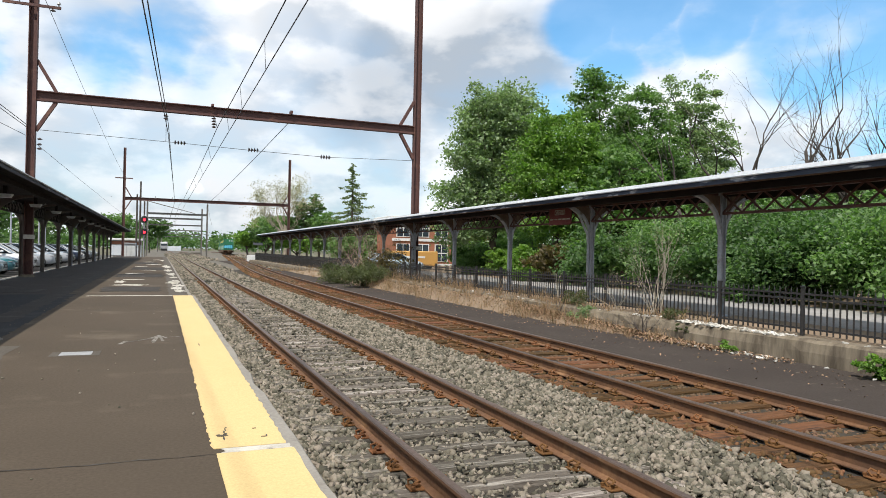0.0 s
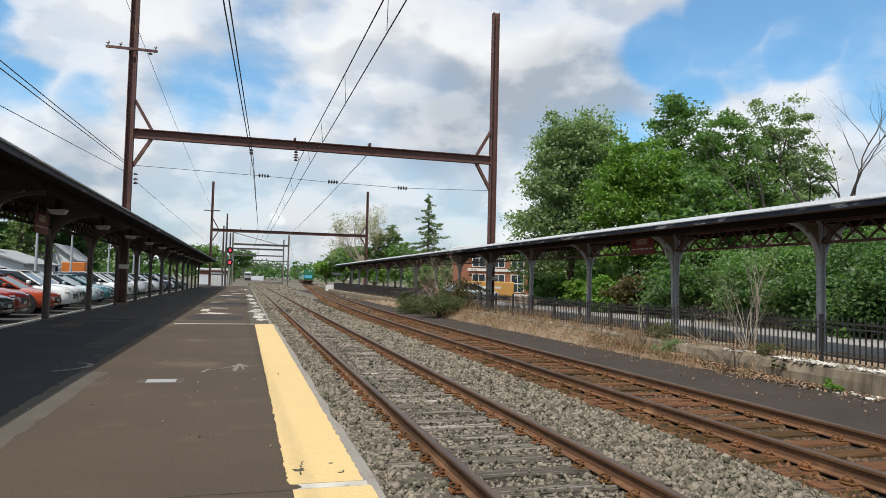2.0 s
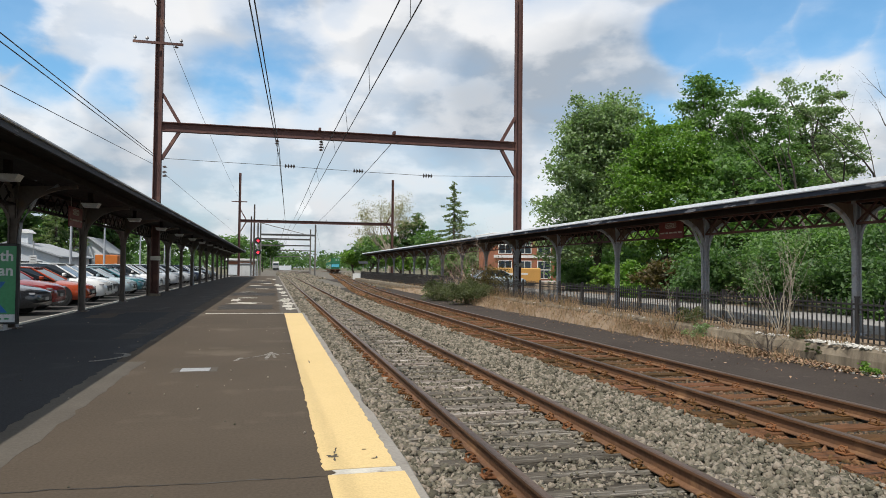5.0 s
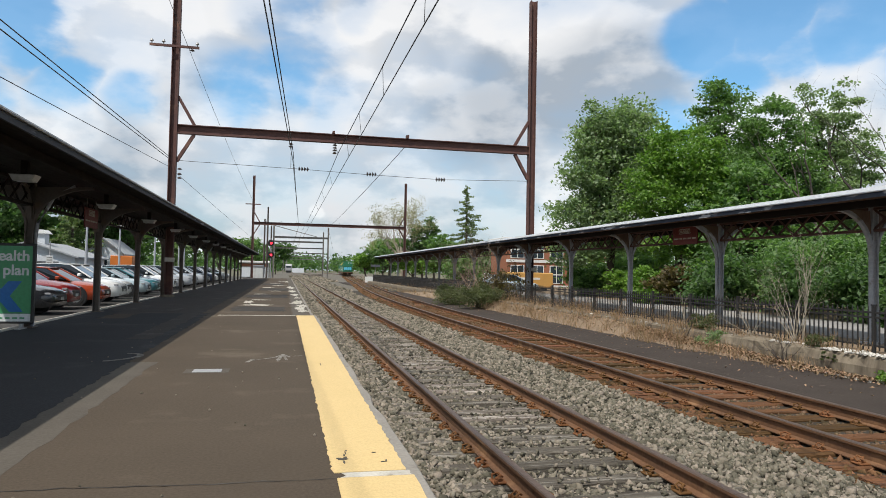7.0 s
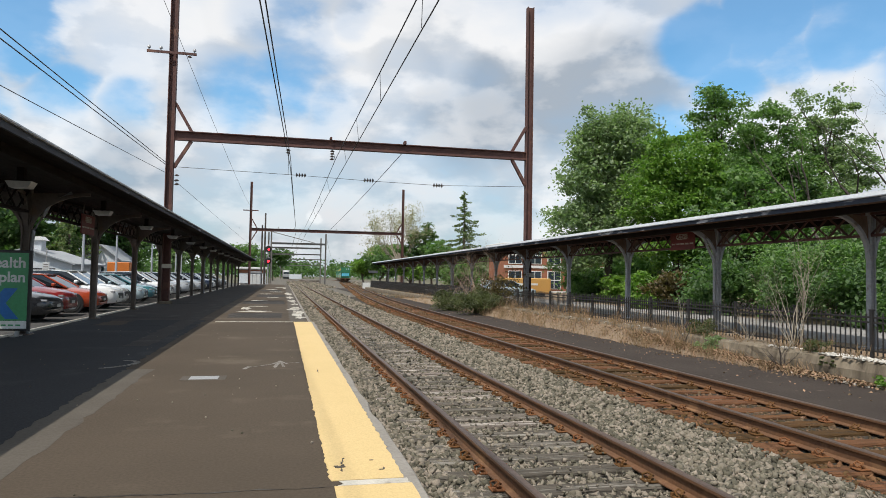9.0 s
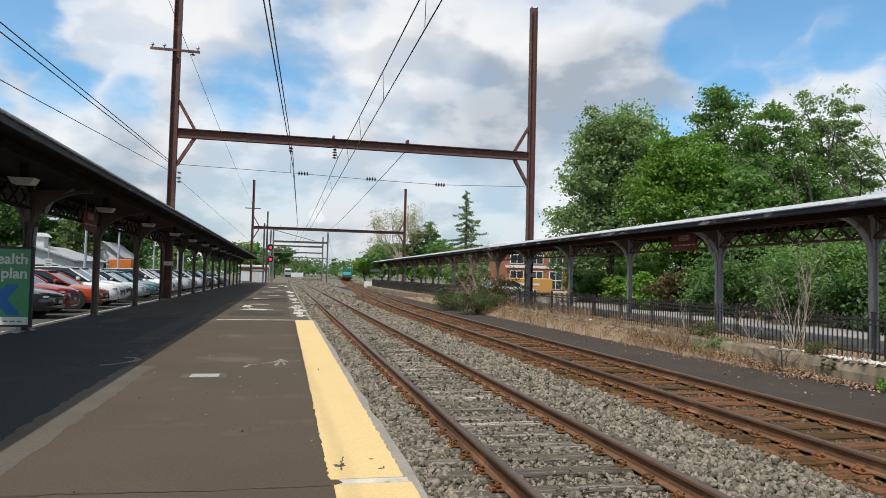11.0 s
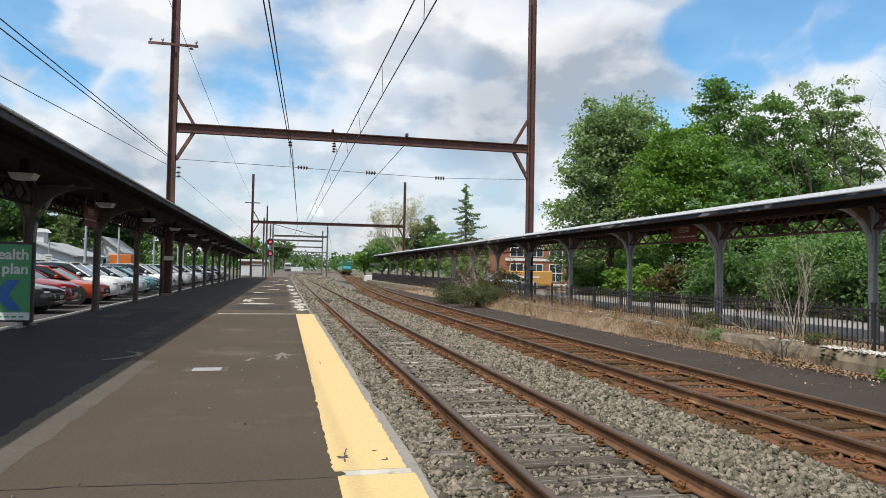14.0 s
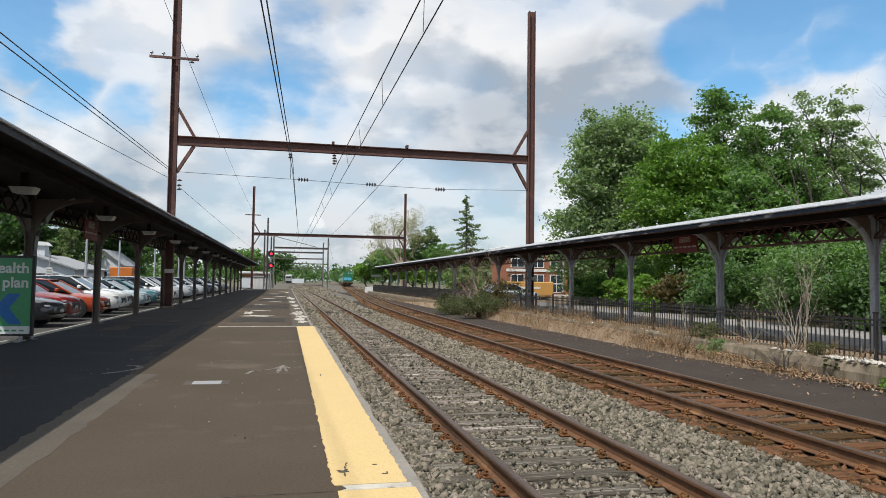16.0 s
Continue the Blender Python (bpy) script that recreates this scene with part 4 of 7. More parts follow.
# ---------------------------------------------------------------- canopies
def canopy(name, label, x_in, x_out, x_post, z_edge, y0, y1, posts, post_mat, base_z, fascia_mat, lit_lip, side):
    """A long low platform canopy: roof, soffit, fascia, lattice girder between posts, curved brackets.
    side: +1 where the tracks lie at greater x."""
    c = thing(name, label, "canopy")
    lip, low = (0.10, 0.0) if side < 0 else (0.062, 0.095)
    drop = 0.0 if side < 0 else 0.04
    b = BM()
    prism(b, [(x_in, z_edge + 0.10 - 0.6 * low), (x_post, z_edge + 0.30), (x_out, z_edge + 0.12 - 0.6 * low), (x_out, z_edge + 0.20 - low), (x_post, z_edge + 0.40), (x_in, z_edge + 0.18 - low)], "y", y0, y1)
    part("roof", b, ROOFING, c)
    k = 8
    lo, hi = min(x_in, x_out) + 0.06, max(x_in, x_out) - 0.06
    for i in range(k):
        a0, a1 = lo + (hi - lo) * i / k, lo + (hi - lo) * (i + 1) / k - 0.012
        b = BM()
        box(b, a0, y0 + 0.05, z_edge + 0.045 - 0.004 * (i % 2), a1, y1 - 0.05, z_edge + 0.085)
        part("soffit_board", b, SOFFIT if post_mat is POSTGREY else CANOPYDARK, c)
    for x, s in ((x_in, side), (x_out, -side)):
        b = BM()
        box(b, x - 0.03 * s, y0, z_edge - drop, x + 0.012 * s, y1, z_edge + lip - 0.004)
        part("fascia", b, fascia_mat, c)
        b = BM()
        prism(b, [(x - 0.05 * s, z_edge + lip), (x + 0.05 * s, z_edge + lip), (x + 0.058 * s, z_edge + lip + 0.02), (x + 0.045 * s, z_edge + 0.205 - low), (x - 0.05 * s, z_edge + 0.22 - low)], "y", y0 - 0.02, y1 + 0.02)
        part("gutter", b, lit_lip, c)
    for y in (y0, y1):
        b = BM()
        box(b, lo, y - 0.03, z_edge - 0.06, hi, y + 0.03, z_edge + 0.09)
        part("end_board", b, fascia_mat, c)
    for x in (x_in - 0.62 * side, x_post + (x_out - x_post) * 0.6):
        b = BM()
        box(b, x - 0.06, y0 + 0.04, z_edge - 0.12, x + 0.06, y1 - 0.04, z_edge + 0.038)
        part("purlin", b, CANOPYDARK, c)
    # lattice girder along the posts
    zb, zt = z_edge - 0.52, z_edge - 0.02
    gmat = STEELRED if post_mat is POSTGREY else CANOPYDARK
    for z in (zb, zt):
        b = BM()
        box(b, x_post - 0.07, y0 + 0.1, z - 0.03, x_post + 0.07, y1 - 0.1, z + 0.03)
        part("chord", b, gmat, c)
    for a, e in zip(posts, posts[1:]):
        b = BM()
        k = 9
        for i in range(k):
            ya, yb = a + (e - a) * i / k, a + (e - a) * (i + 1) / k
            for p, q in (((ya, zb), (yb, zt)), ((ya, zt), (yb, zb))):
                d = Vector((q[0] - p[0], q[1] - p[1])).normalized() * 0.025
                xx = 0.012 if p[1] == zb else -0.012
                prism(b, [(p[0] - d.y, p[1] + d.x), (p[0] + d.y, p[1] - d.x), (q[0] + d.y, q[1] - d.x), (q[0] - d.y, q[1] + d.x)], "x", x_post + xx - 0.010, x_post + xx + 0.010)
        part("lattice", b, gmat, c)
    # posts: H-shaped, with curved brackets to both sides and along the girder
    b = BM()
    f = 0.66 if side < 0 else 0.80
    ring = [(-0.115, -0.10), (-0.085, -0.10), (-0.085, -0.014), (0.085, -0.014), (0.085, -0.10), (0.115, -0.10), (0.115, 0.10), (0.085, 0.10), (0.085, 0.014), (-0.085, 0.014), (-0.085, 0.10), (-0.115, 0.10)]
    ring = [(p[0] * f, p[1] * f) for p in ring]
    prism(b, ring, "z", base_z, z_edge)
    post_me = data_of("post", b, post_mat)
    b = BM()
    box(b, -0.2, -0.2, base_z - 0.02, 0.2, 0.2, base_z + 0.03, 0.01)
    foot_me = data_of("base_plate", b, post_mat)

    def bracket(dirx, diry, reach, drop):
        b2 = BM()
        outer, inner = [], []
        for i in range(9):
            t = i / 8 * math.pi / 2
            u = 0.10 + reach * (1 - math.cos(t))
            z = z_edge - 0.10 - drop * (1 - math.sin(t))
            outer.append((u, z))
            inner.append((u - 0.055 * math.cos(t) * 0.9 - 0.01, z + 0.055 * math.sin(t) + 0.02))
        w = 0.055
        for i in range(8):
            quad = [outer[i], outer[i + 1], inner[i + 1], inner[i]]
            vs = []
            for sgn in (-w, w):
                vs.append([b2.verts.new((p[0] * dirx + (sgn if diry else 0), p[0] * diry + (sgn if dirx else 0), p[1])) for p in quad])
            for j in range(4):
                b2.faces.new((vs[0][j], vs[0][(j + 1) % 4], vs[1][(j + 1) % 4], vs[1][j]))
            b2.faces.new(vs[0])
            b2.faces.new(vs[1][::-1])
        # web plate between the curve and the post
        poly = [(0.10, z_edge - 0.08)] + [(u, z) for u, z in inner[::-1]]
        vs = [[b2.verts.new((p[0] * dirx + (q if diry else 0), p[0] * diry + (q if dirx else 0), p[1])) for p in poly] for q in (-0.008, 0.008)]
        b2.faces.new(vs[0])
        b2.faces.new(vs[1][::-1])
        me = data_of("bracket", b2, post_mat)
        if side < 0:
            me.materials.append(SOFFIT)
            me.polygons[-1].material_index = me.polygons[-2].material_index = 1
        return me

    reach = abs(x_in - x_post) * 0.55
    br = [bracket(side, 0, reach, 0.95), bracket(-side, 0, min(reach, abs(x_out - x_post) * 0.8), 0.95)]
    if side > 0:
        br += [bracket(0, 1, 0.55, 0.75), bracket(0, -1, 0.55, 0.75)]
    for y in posts:
        m = Matrix.Translation((x_post, y, 0))
        p = shared("post", post_me, c, m)
        shared("base_plate", foot_me, c, m)
        for me in br:
            shared("bracket", me, c, m)
    return c


LEFT_POSTS = [-0.5 + 6.12 * i for i in range(17)]
RIGHT_POSTS = [1.55 + 5.70 * i for i in range(16)]
left_canopy = canopy("platform_canopy", "long dark timber canopy on brown steel posts over the platform", -3.76, -7.57, -6.05, 3.42, -8, 98.5, LEFT_POSTS, POSTPAINT, 0.0, FASCIAGREY, GALV, 1)
right_canopy = canopy("platform_canopy", "long weathered canopy on grey steel posts with peeling fascia", 11.3, 14.3, 13.0, 3.17, -4, 90.0, RIGHT_POSTS, POSTGREY, RIGHT_Z, FASCIA, FLASHING, -1)

lamp = thing("canopy_lamp", "pale trapezoid fluorescent lamp box under the canopy, unlit", "ceiling lamp", pose(-5.0, 14.3, 3.14), group="canopy lamps")
b = BM()
prism(b, [(-0.16, -0.07), (0.16, -0.07), (0.23, 0.05), (-0.23, 0.05)], "y", -0.16, 0.16)
part("diffuser", b, LAMPBOX, lamp)
b = BM()
box(b, -0.06, -0.08, 0.051, 0.06, 0.08, 0.35, 0.01)
part("mount", b, CANOPYDARK, lamp)
for i in range(-2, 14):
    if i:
        copy_thing(lamp, pose(-5.0, 14.3 + 6.12 * i, 3.14))

# ---------------------------------------------------------------- fence on the far side
fence = thing("fence", "black steel picket fence along the retaining wall", "fence")
FX, F0 = 11.3, RIGHT_Z - 0.01
b = BM()
box(b, -0.032, -0.032, 0, 0.032, 0.032, 0.93, 0.004)
prism(b, [(-0.038, -0.038), (0.038, -0.038), (0.038, 0.038), (-0.038, 0.038)], "z", 0.931, 0.96)
fpost = data_of("post", b, BLACKSTEEL)
b = BM()
box(b, -0.011, -0.011, 0.05, 0.011, 0.011, 0.86)
tube(b, [(0, 0, 0.861), (0, 0, 0.93)], [0.016, 0.002], 4)
picket = data_of("picket", b, BLACKSTEEL)
post_ys = [9.13 - 2.11 * 5 + 2.11 * i for i in range(45)]
for y in post_ys:
    shared("post", fpost, fence, Matrix.Translation((FX, y, F0)))
for y0, y1 in zip(post_ys, post_ys[1:]):
    for z in (0.14, 0.70, 0.80):
        b = BM()
        box(b, FX - 0.018, y0 + 0.041, F0 + z - 0.018, FX + 0.018, y1 - 0.041, F0 + z + 0.018)
        part("rail", b, BLACKSTEEL, fence)
far_pickets = BM()
for y0, y1 in zip(post_ys, post_ys[1:]):
    for i in range(1, 16):
        y = y0 + (y1 - y0) * i / 16
        if 4.5 < y < 40:
            shared("picket", picket, fence, Matrix.Translation((FX, y, F0)))
        else:
            box(far_pickets, FX - 0.011, y - 0.011, F0 + 0.05, FX + 0.011, y + 0.011, F0 + 0.92)
tagged(part("picket_run", far_pickets, BLACKSTEEL, fence), kind="stuff")


# ---------------------------------------------------------------- trees and shrubs
def leafy_tree(label, x, y, z0, height, blobs, leaf, clumps, per, clump_r, size, seed, trunk_r=0.22, shell=0.5, group="", name="tree", stretch=1.0):
    """Tapered trunk, limbs reaching into the crown, and a crown of many single leaves in uneven clumps."""
    r = np.random.default_rng(seed)
    blobs = [(q[0], q[1], q[2] * stretch, q[3], q[4], q[5] * stretch) for q in blobs]
    t = thing(name, label, "tree", pose(x, y, z0), group=group)
    b = BM()
    pts = [(0, 0, -0.1)]
    for k in range(1, 6):
        pts.append((r.normal() * 0.06 * k, r.normal() * 0.06 * k, height * 0.16 * k))
    tube(b, pts, [trunk_r * (1 - 0.14 * i) for i in range(6)], 8)
    part("trunk", b, BARK, t, smooth=True)
    b = BM()
    for i in range(14):
        bx = blobs[int(r.integers(len(blobs)))]
        k = int(r.integers(2, 6))
        s = Vector(pts[k])
        e = Vector((bx[0], bx[1], bx[2])) + Vector(r.normal(size=3) * np.array(bx[3:]) * 0.4)
        mid = s.lerp(e, 0.5) + Vector((0, 0, 0.3))
        tube(b, [s, mid, e], [trunk_r * 0.35, trunk_r * 0.22, trunk_r * 0.06], 5)
    part("branching", b, BARK, t)
    fine = 1.95 if y < 60 else 1.3
    v, f = leaves_at(crown_points(blobs, clumps, int(per * fine), clump_r, r, shell), size * fine ** -0.5 * 0.98, r)
    shared("crown", raw_mesh("crown", v, f, leaf), t)
    return t


def shrub(label, x, y, z0, rx, ry, rz, leaf, n, size, seed, group="shrubs", name="shrub", stems=True, stem_mat=None):
    r = np.random.default_rng(seed)
    s = thing(name, label, "shrub", pose(x, y, z0), group=group)
    if stems:
        b = BM()
        for i in range(9):
            e = Vector((r.normal() * rx * 0.5, r.normal() * ry * 0.5, rz * r.uniform(0.9, 1.6)))
            tube(b, [(r.normal() * 0.1, r.normal() * 0.1, -0.05), e * 0.5 + Vector((0, 0, 0.1)), e], [0.03, 0.02, 0.006], 4)
        part("branching", b, stem_mat or BARK, s)
    lumps = [(r.normal() * rx * 0.45, r.normal() * ry * 0.45, rz * r.uniform(0.45, 1.15), rx * r.uniform(0.35, 0.7), ry * r.uniform(0.35, 0.7), rz * r.uniform(0.35, 0.65)) for _ in range(7)]
    pts = crown_points(lumps, max(8, n // 34), 48, min(rx, ry, rz) * 0.36, r, 0.35)
    pts[:, 2] = np.abs(pts[:, 2])
    v, f = leaves_at(pts, size * 0.84, r)
    shared("foliage", raw_mesh("foliage", v, f, leaf), s)
    return s


BANK = RIGHT_Z - 0.02
leafy_tree("tall spreading tree with grey-green leaves", 21.0, 42.0, BANK, 12.0,
           [(0.2, 0, 9.6, 2.6, 2.6, 2.6), (-1.3, 0, 7.6, 2.1, 2.4, 2.2), (1.6, 0, 8.0, 2.4, 2.6, 2.6), (-1.8, 0, 4.6, 2.2, 2.2, 2.0), (0.5, 0, 5.2, 3.0, 3.0, 2.4), (2.4, 0.4, 11.4, 1.5, 1.4, 1.2), (-2.2, 0, 3.2, 1.8, 1.8, 1.2), (-1.2, -0.5, 9.9, 1.6, 1.6, 1.5), (1.4, -0.4, 10.9, 1.2, 1.2, 1.3), (-3.3, -0.4, 2.9, 1.5, 1.4, 1.1)],
           LEAF_GREY, 560, 54, 0.80, 0.235, 11, 0.3, stretch=1.08)
leafy_tree("rounded tree with bright yellow-green leaves", 22.3, 36.0, BANK, 9.6,
           [(0.3, 0, 7.6, 2.3, 2.3, 2.1), (-1.4, -0.4, 5.6, 2.0, 2.0, 1.9), (1.6, 0, 5.8, 2.3, 2.2, 2.2), (0, -0.6, 3.6, 2.4, 2.2, 1.8), (3.0, 0, 3.6, 2.0, 2.0, 1.8)], LEAF_BRIGHT, 420, 50, 0.64, 0.215, 12, 0.25, stretch=1.10)
leafy_tree("tall airy tree with mid-green leaves", 28.0, 40.0, BANK, 13.2,
           [(0.0, 0, 11.8, 2.0, 2.0, 1.7), (-1.2, 0, 8.6, 2.2, 2.2, 2.2), (1.4, 0, 9.0, 2.0, 2.2, 2.4), (0.0, 0, 5.6, 3.0, 3.0, 2.6), (-0.4, 0, 13.0, 1.3, 1.3, 0.9)], LEAF_MID, 300, 50, 0.68, 0.225, 13, 0.26, shell=0.35, stretch=1.07)
leafy_tree("leafy tree with mid-green leaves", 28.8, 36.0, BANK, 11.6,
           [(0.0, 0, 9.8, 1.9, 1.9, 2.1), (-0.8, 0, 6.9, 2.3, 2.2, 2.0), (1.4, 0, 7.0, 2.2, 2.2, 2.0), (0.3, 0, 4.2, 3.0, 2.6, 2.2)], LEAF_MID, 330, 50, 0.66, 0.22, 14, 0.24, stretch=1.08)
leafy_tree("tall open-crowned poplar with fluttering leaves", 33.4, 36.5, BANK, 13.0,
           [(0.3, 0, 11.6, 1.6, 1.7, 1.9), (1.2, 0, 9.4, 2.0, 2.0, 2.0), (-1.5, 0, 10.2, 1.2, 1.4, 2.4), (2.2, 0, 7.4, 1.6, 1.6, 1.6), (1.5, 0, 12.9, 0.7, 0.7, 1.2), (-1.9, 0, 12.3, 0.6, 0.6, 1.2), (-0.6, 0, 6.6, 2.4, 2.4, 2.2), (0.4, 0, 3.8, 3.2, 2.8, 2.2)], LEAF_GREY, 320, 42, 0.60, 0.225, 15, 0.24, shell=0.3, stretch=1.04)
leafy_tree("leafy tree with mid-green leaves", 25.0, 33.0, BANK, 8.0,
           [(0.0, 0, 6.0, 2.4, 2.2, 1.8), (1.8, 0, 4.4, 2.2, 2.2, 1.8), (-1.8, 0, 4.0, 2.0, 2.0, 1.6)], LEAF_MID, 260, 30, 0.62, 0.27, 16, 0.2)
leafy_tree("low tree with brown-green leaves", 37.5, 35.0, BANK, 6.6,
           [(0.0, 0, 4.8, 2.6, 2.4, 1.5), (2.2, -2, 4.0, 2.2, 2.2, 1.5), (-2.0, 0, 3.6, 2.2, 2.0, 1.5)], LEAF_MID, 220, 28, 0.6, 0.27, 17, 0.2)
leafy_tree("low tree with brown-green leaves", 33.0, 25.0, BANK, 6.8,
           [(0.0, 0, 5.0, 2.2, 2.2, 1.6), (1.2, -2, 4.0, 2.2, 2.2, 1.5), (-1.6, 1, 3.6, 2.2, 2.0, 1.5)], LEAF_MID, 220, 28, 0.6, 0.26, 18, 0.2)

# undergrowth behind the far canopy
hedge = ((19.6, 27.5, 2.2, 2.4, 1.9, LEAF_DARK), (20.4, 23.8, 2.0, 2.2, 2.1, LEAF_MID), (19.4, 20.6, 1.7, 1.9, 1.5, LEAF_DARK), (19.5, 31.6, 1.3, 1.5, 1.35, LEAF_BROWN), (21.0, 18.6, 2.2, 2.3, 2.2, LEAF_DARK), (19.3, 16.6, 1.8, 2.0, 1.8, LEAF_DARK),
         (20.6, 13.6, 2.2, 2.2, 2.1, LEAF_MID), (19.2, 11.8, 1.5, 1.7, 1.3, LEAF_MID), (21.2, 10.0, 2.2, 2.2, 2.1, LEAF_DARK), (19.6, 7.8, 1.7, 1.9, 1.5, LEAF_DARK), (20.8, 5.2, 2.2, 2.2, 1.9, LEAF_DARK),
         (20.0, 2.0, 2.2, 2.2, 1.8, LEAF_MID), (24.0, 27.0, 2.6, 2.8, 2.4, LEAF_DARK), (24.5, 21.0, 2.6, 2.8, 2.6, LEAF_DARK), (25.0, 15.5, 2.6, 2.8, 2.7, LEAF_DARK), (25.0, 10.0, 2.6, 2.8, 2.7, LEAF_DARK), (24.5, 4.5, 2.6, 2.8, 2.5, LEAF_MID),
         (21.6, 31.0, 1.9, 2.0, 1.6, LEAF_BRIGHT), (27.5, 31.0, 3.0, 3.0, 2.5, LEAF_DARK), (29.0, 24.0, 3.0, 3.2, 2.9, LEAF_DARK), (29.5, 17.0, 3.0, 3.4, 2.9, LEAF_DARK), (29.5, 9.5, 3.0, 3.4, 2.9, LEAF_DARK), (32.0, 30.0, 3, 3, 2.8, LEAF_DARK), (20.8, 44.5, 1.6, 1.6, 1.5, LEAF_MID), (23.8, 46, 2.2, 2, 1.9, LEAF_MID), (26.5, 44, 2.2, 2, 2.0, LEAF_DARK), (22.4, 39, 1.8, 1.8, 1.5, LEAF_BRIGHT), (25.5, 38, 2.2, 2.0, 1.9, LEAF_DARK), (19.8, 33.8, 1.4, 1.6, 1.2, LEAF_BRIGHT), (30, 43, 2.6, 2.4, 2.2, LEAF_DARK), (24.5, 52, 2.2, 2, 1.8, LEAF_BRIGHT), (28, 52, 2.4, 2, 2.2, LEAF_MID))
names = {"mid_green_leaves": "mid-green", "bright_green_leaves": "bright green", "grey_green_leaves": "grey-green", "dark_green_leaves": "dark green", "russet_leaves": "russet-brown"}
for i, (x, y, rx, ry, rz, leaf) in enumerate(hedge):
    shrub(f"dense {names[leaf.name]} bush on the bank behind the canopy", x, y, BANK, rx, ry, rz, leaf, (8000 if y < 24 else 5000) if x < 22 else 4200, (0.145 if y < 24 else 0.18) if x < 22 else 0.22, 100 + i, group="bank bushes")

# dead trees, leafless
def dead_tree(label, x, y, z0, stems, seed, depth=4, name="dead_tree", mat=None, spread=0.42, up=0.22):
    r = np.random.default_rng(seed)
    t = thing(name, label, "tree", pose(x, y, z0))
    for way, length, rad in stems:
        b = BM()
        branch_tree(b, (0, 0, 0), way, length, rad, depth, r, spread, up, None, 6, 4, (2, 3))
        part("limb", b, mat or DEADWOOD, t)
    return t


dead_tree("leafless dead tree with upright grey branches", 33.4, 24.2, BANK, [((0.02, 0, 1), 5.2, 0.40), ((-0.16, 0.1, 1), 5.0, 0.30), ((0.22, -0.2, 1), 5.0, 0.32), ((0.4, 0.2, 0.9), 4.6, 0.26), ((-0.5, 0.0, 0.9), 4.6, 0.24)], 5, depth=5)
dead_tree("leaning leafless dead tree", 29.6, 25.6, BANK, [((-0.55, 0.2, 0.9), 5.2, 0.24), ((-0.32, 0.1, 1), 4.4, 0.19)], 8, depth=4)
dead_tree("leaning leafless dead tree", 27.6, 27.4, BANK, [((-0.45, 0.3, 0.9), 5.0, 0.17)], 12, depth=3)

# pale leafless shrubs against the fence
dead_tree("pale leafless shrub tangled in the fence", 11.12, 13.2, RIGHT_Z, [((0.0, 0.1, 1), 0.95, 0.014), ((0.05, -0.3, 1), 0.8, 0.012), ((0, 0.4, 0.9), 0.8, 0.011), ((0, -0.15, 1), 1.0, 0.012), ((0.1, 0.9, 0.8), 0.7, 0.010), ((0.1, -0.9, 0.8), 0.7, 0.010), ((0, 0.2, 1.1), 0.9, 0.011), ((-0.3, 0.5, 0.8), 0.6, 0.010), ((-0.2, -0.5, 0.8), 0.6, 0.010)], 31, depth=4, name="bare_shrub", mat=PALETWIG, spread=0.30, up=0.3)
dead_tree("dry leafless twigs beside the fence", 11.0, 17.4, RIGHT_Z, [((-0.1, 0.3, 1), 0.5, 0.012), ((0.1, -0.4, 1), 0.5, 0.012), ((0, 0, 1), 0.6, 0.012)], 33, depth=2, name="bare_shrub", mat=PALETWIG, spread=0.45)
dead_tree("dry leafless twigs at the wall foot", 10.35, 12.6, -0.33, [((-0.1, 0.3, 1), 0.35, 0.012), ((0.1, -0.4, 1), 0.35, 0.012), ((-0.3, 0, 1), 0.4, 0.012)], 34, depth=2, name="bare_shrub", mat=DEADWOOD, spread=0.5)
dead_tree("dry brown twiggy shrub by the portal column", 10.45, 36.3, -0.36, [((0.0, 0.3, 1), 1.59, 0.045), ((0.3, -0.2, 1), 1.59, 0.045), ((-0.3, 0.2, 1), 1.46, 0.045), ((0.1, 0, 1), 1.71, 0.045), ((-0.5, 0.5, 1), 1.46, 0.04), ((-0.4, -0.4, 0.9), 1.22, 0.025), ((0.5, 0.3, 0.9), 1.22, 0.025), ((0.7, 0.8, 0.8), 1.22, 0.025), ((-0.7, 0.1, 0.8), 1.22, 0.025), ((0.6, -0.7, 0.8), 1.22, 0.025)], 35, depth=5, name="bare_shrub", mat=DRYTWIG, spread=0.50)
dead_tree("low pale tangle of leafless stems along the fence", 11.14, 14.7, RIGHT_Z, [((0.0, 0.5, 0.9), 0.6, 0.011), ((0.05, -0.6, 0.8), 0.6, 0.010), ((0, 0.9, 0.6), 0.7, 0.010), ((0, -0.9, 0.5), 0.7, 0.010), ((-0.2, 0.1, 1), 0.5, 0.010), ((-0.2, -0.3, 1), 0.55, 0.010)], 36, depth=4, name="bare_shrub", mat=PALETWIG, spread=0.5, up=0.08)
dead_tree("tall thin pale stems rising above the fence", 11.16, 13.0, RIGHT_Z, [((0.0, 0.06, 1), 1.25, 0.016), ((0.0, -0.14, 1), 1.1, 0.013), ((0.02, 0.22, 1), 1.0, 0.013), ((0, -0.3, 1), 0.9, 0.012)], 37, depth=3, name="bare_shrub", mat=PALETWIG, spread=0.22, up=0.35)
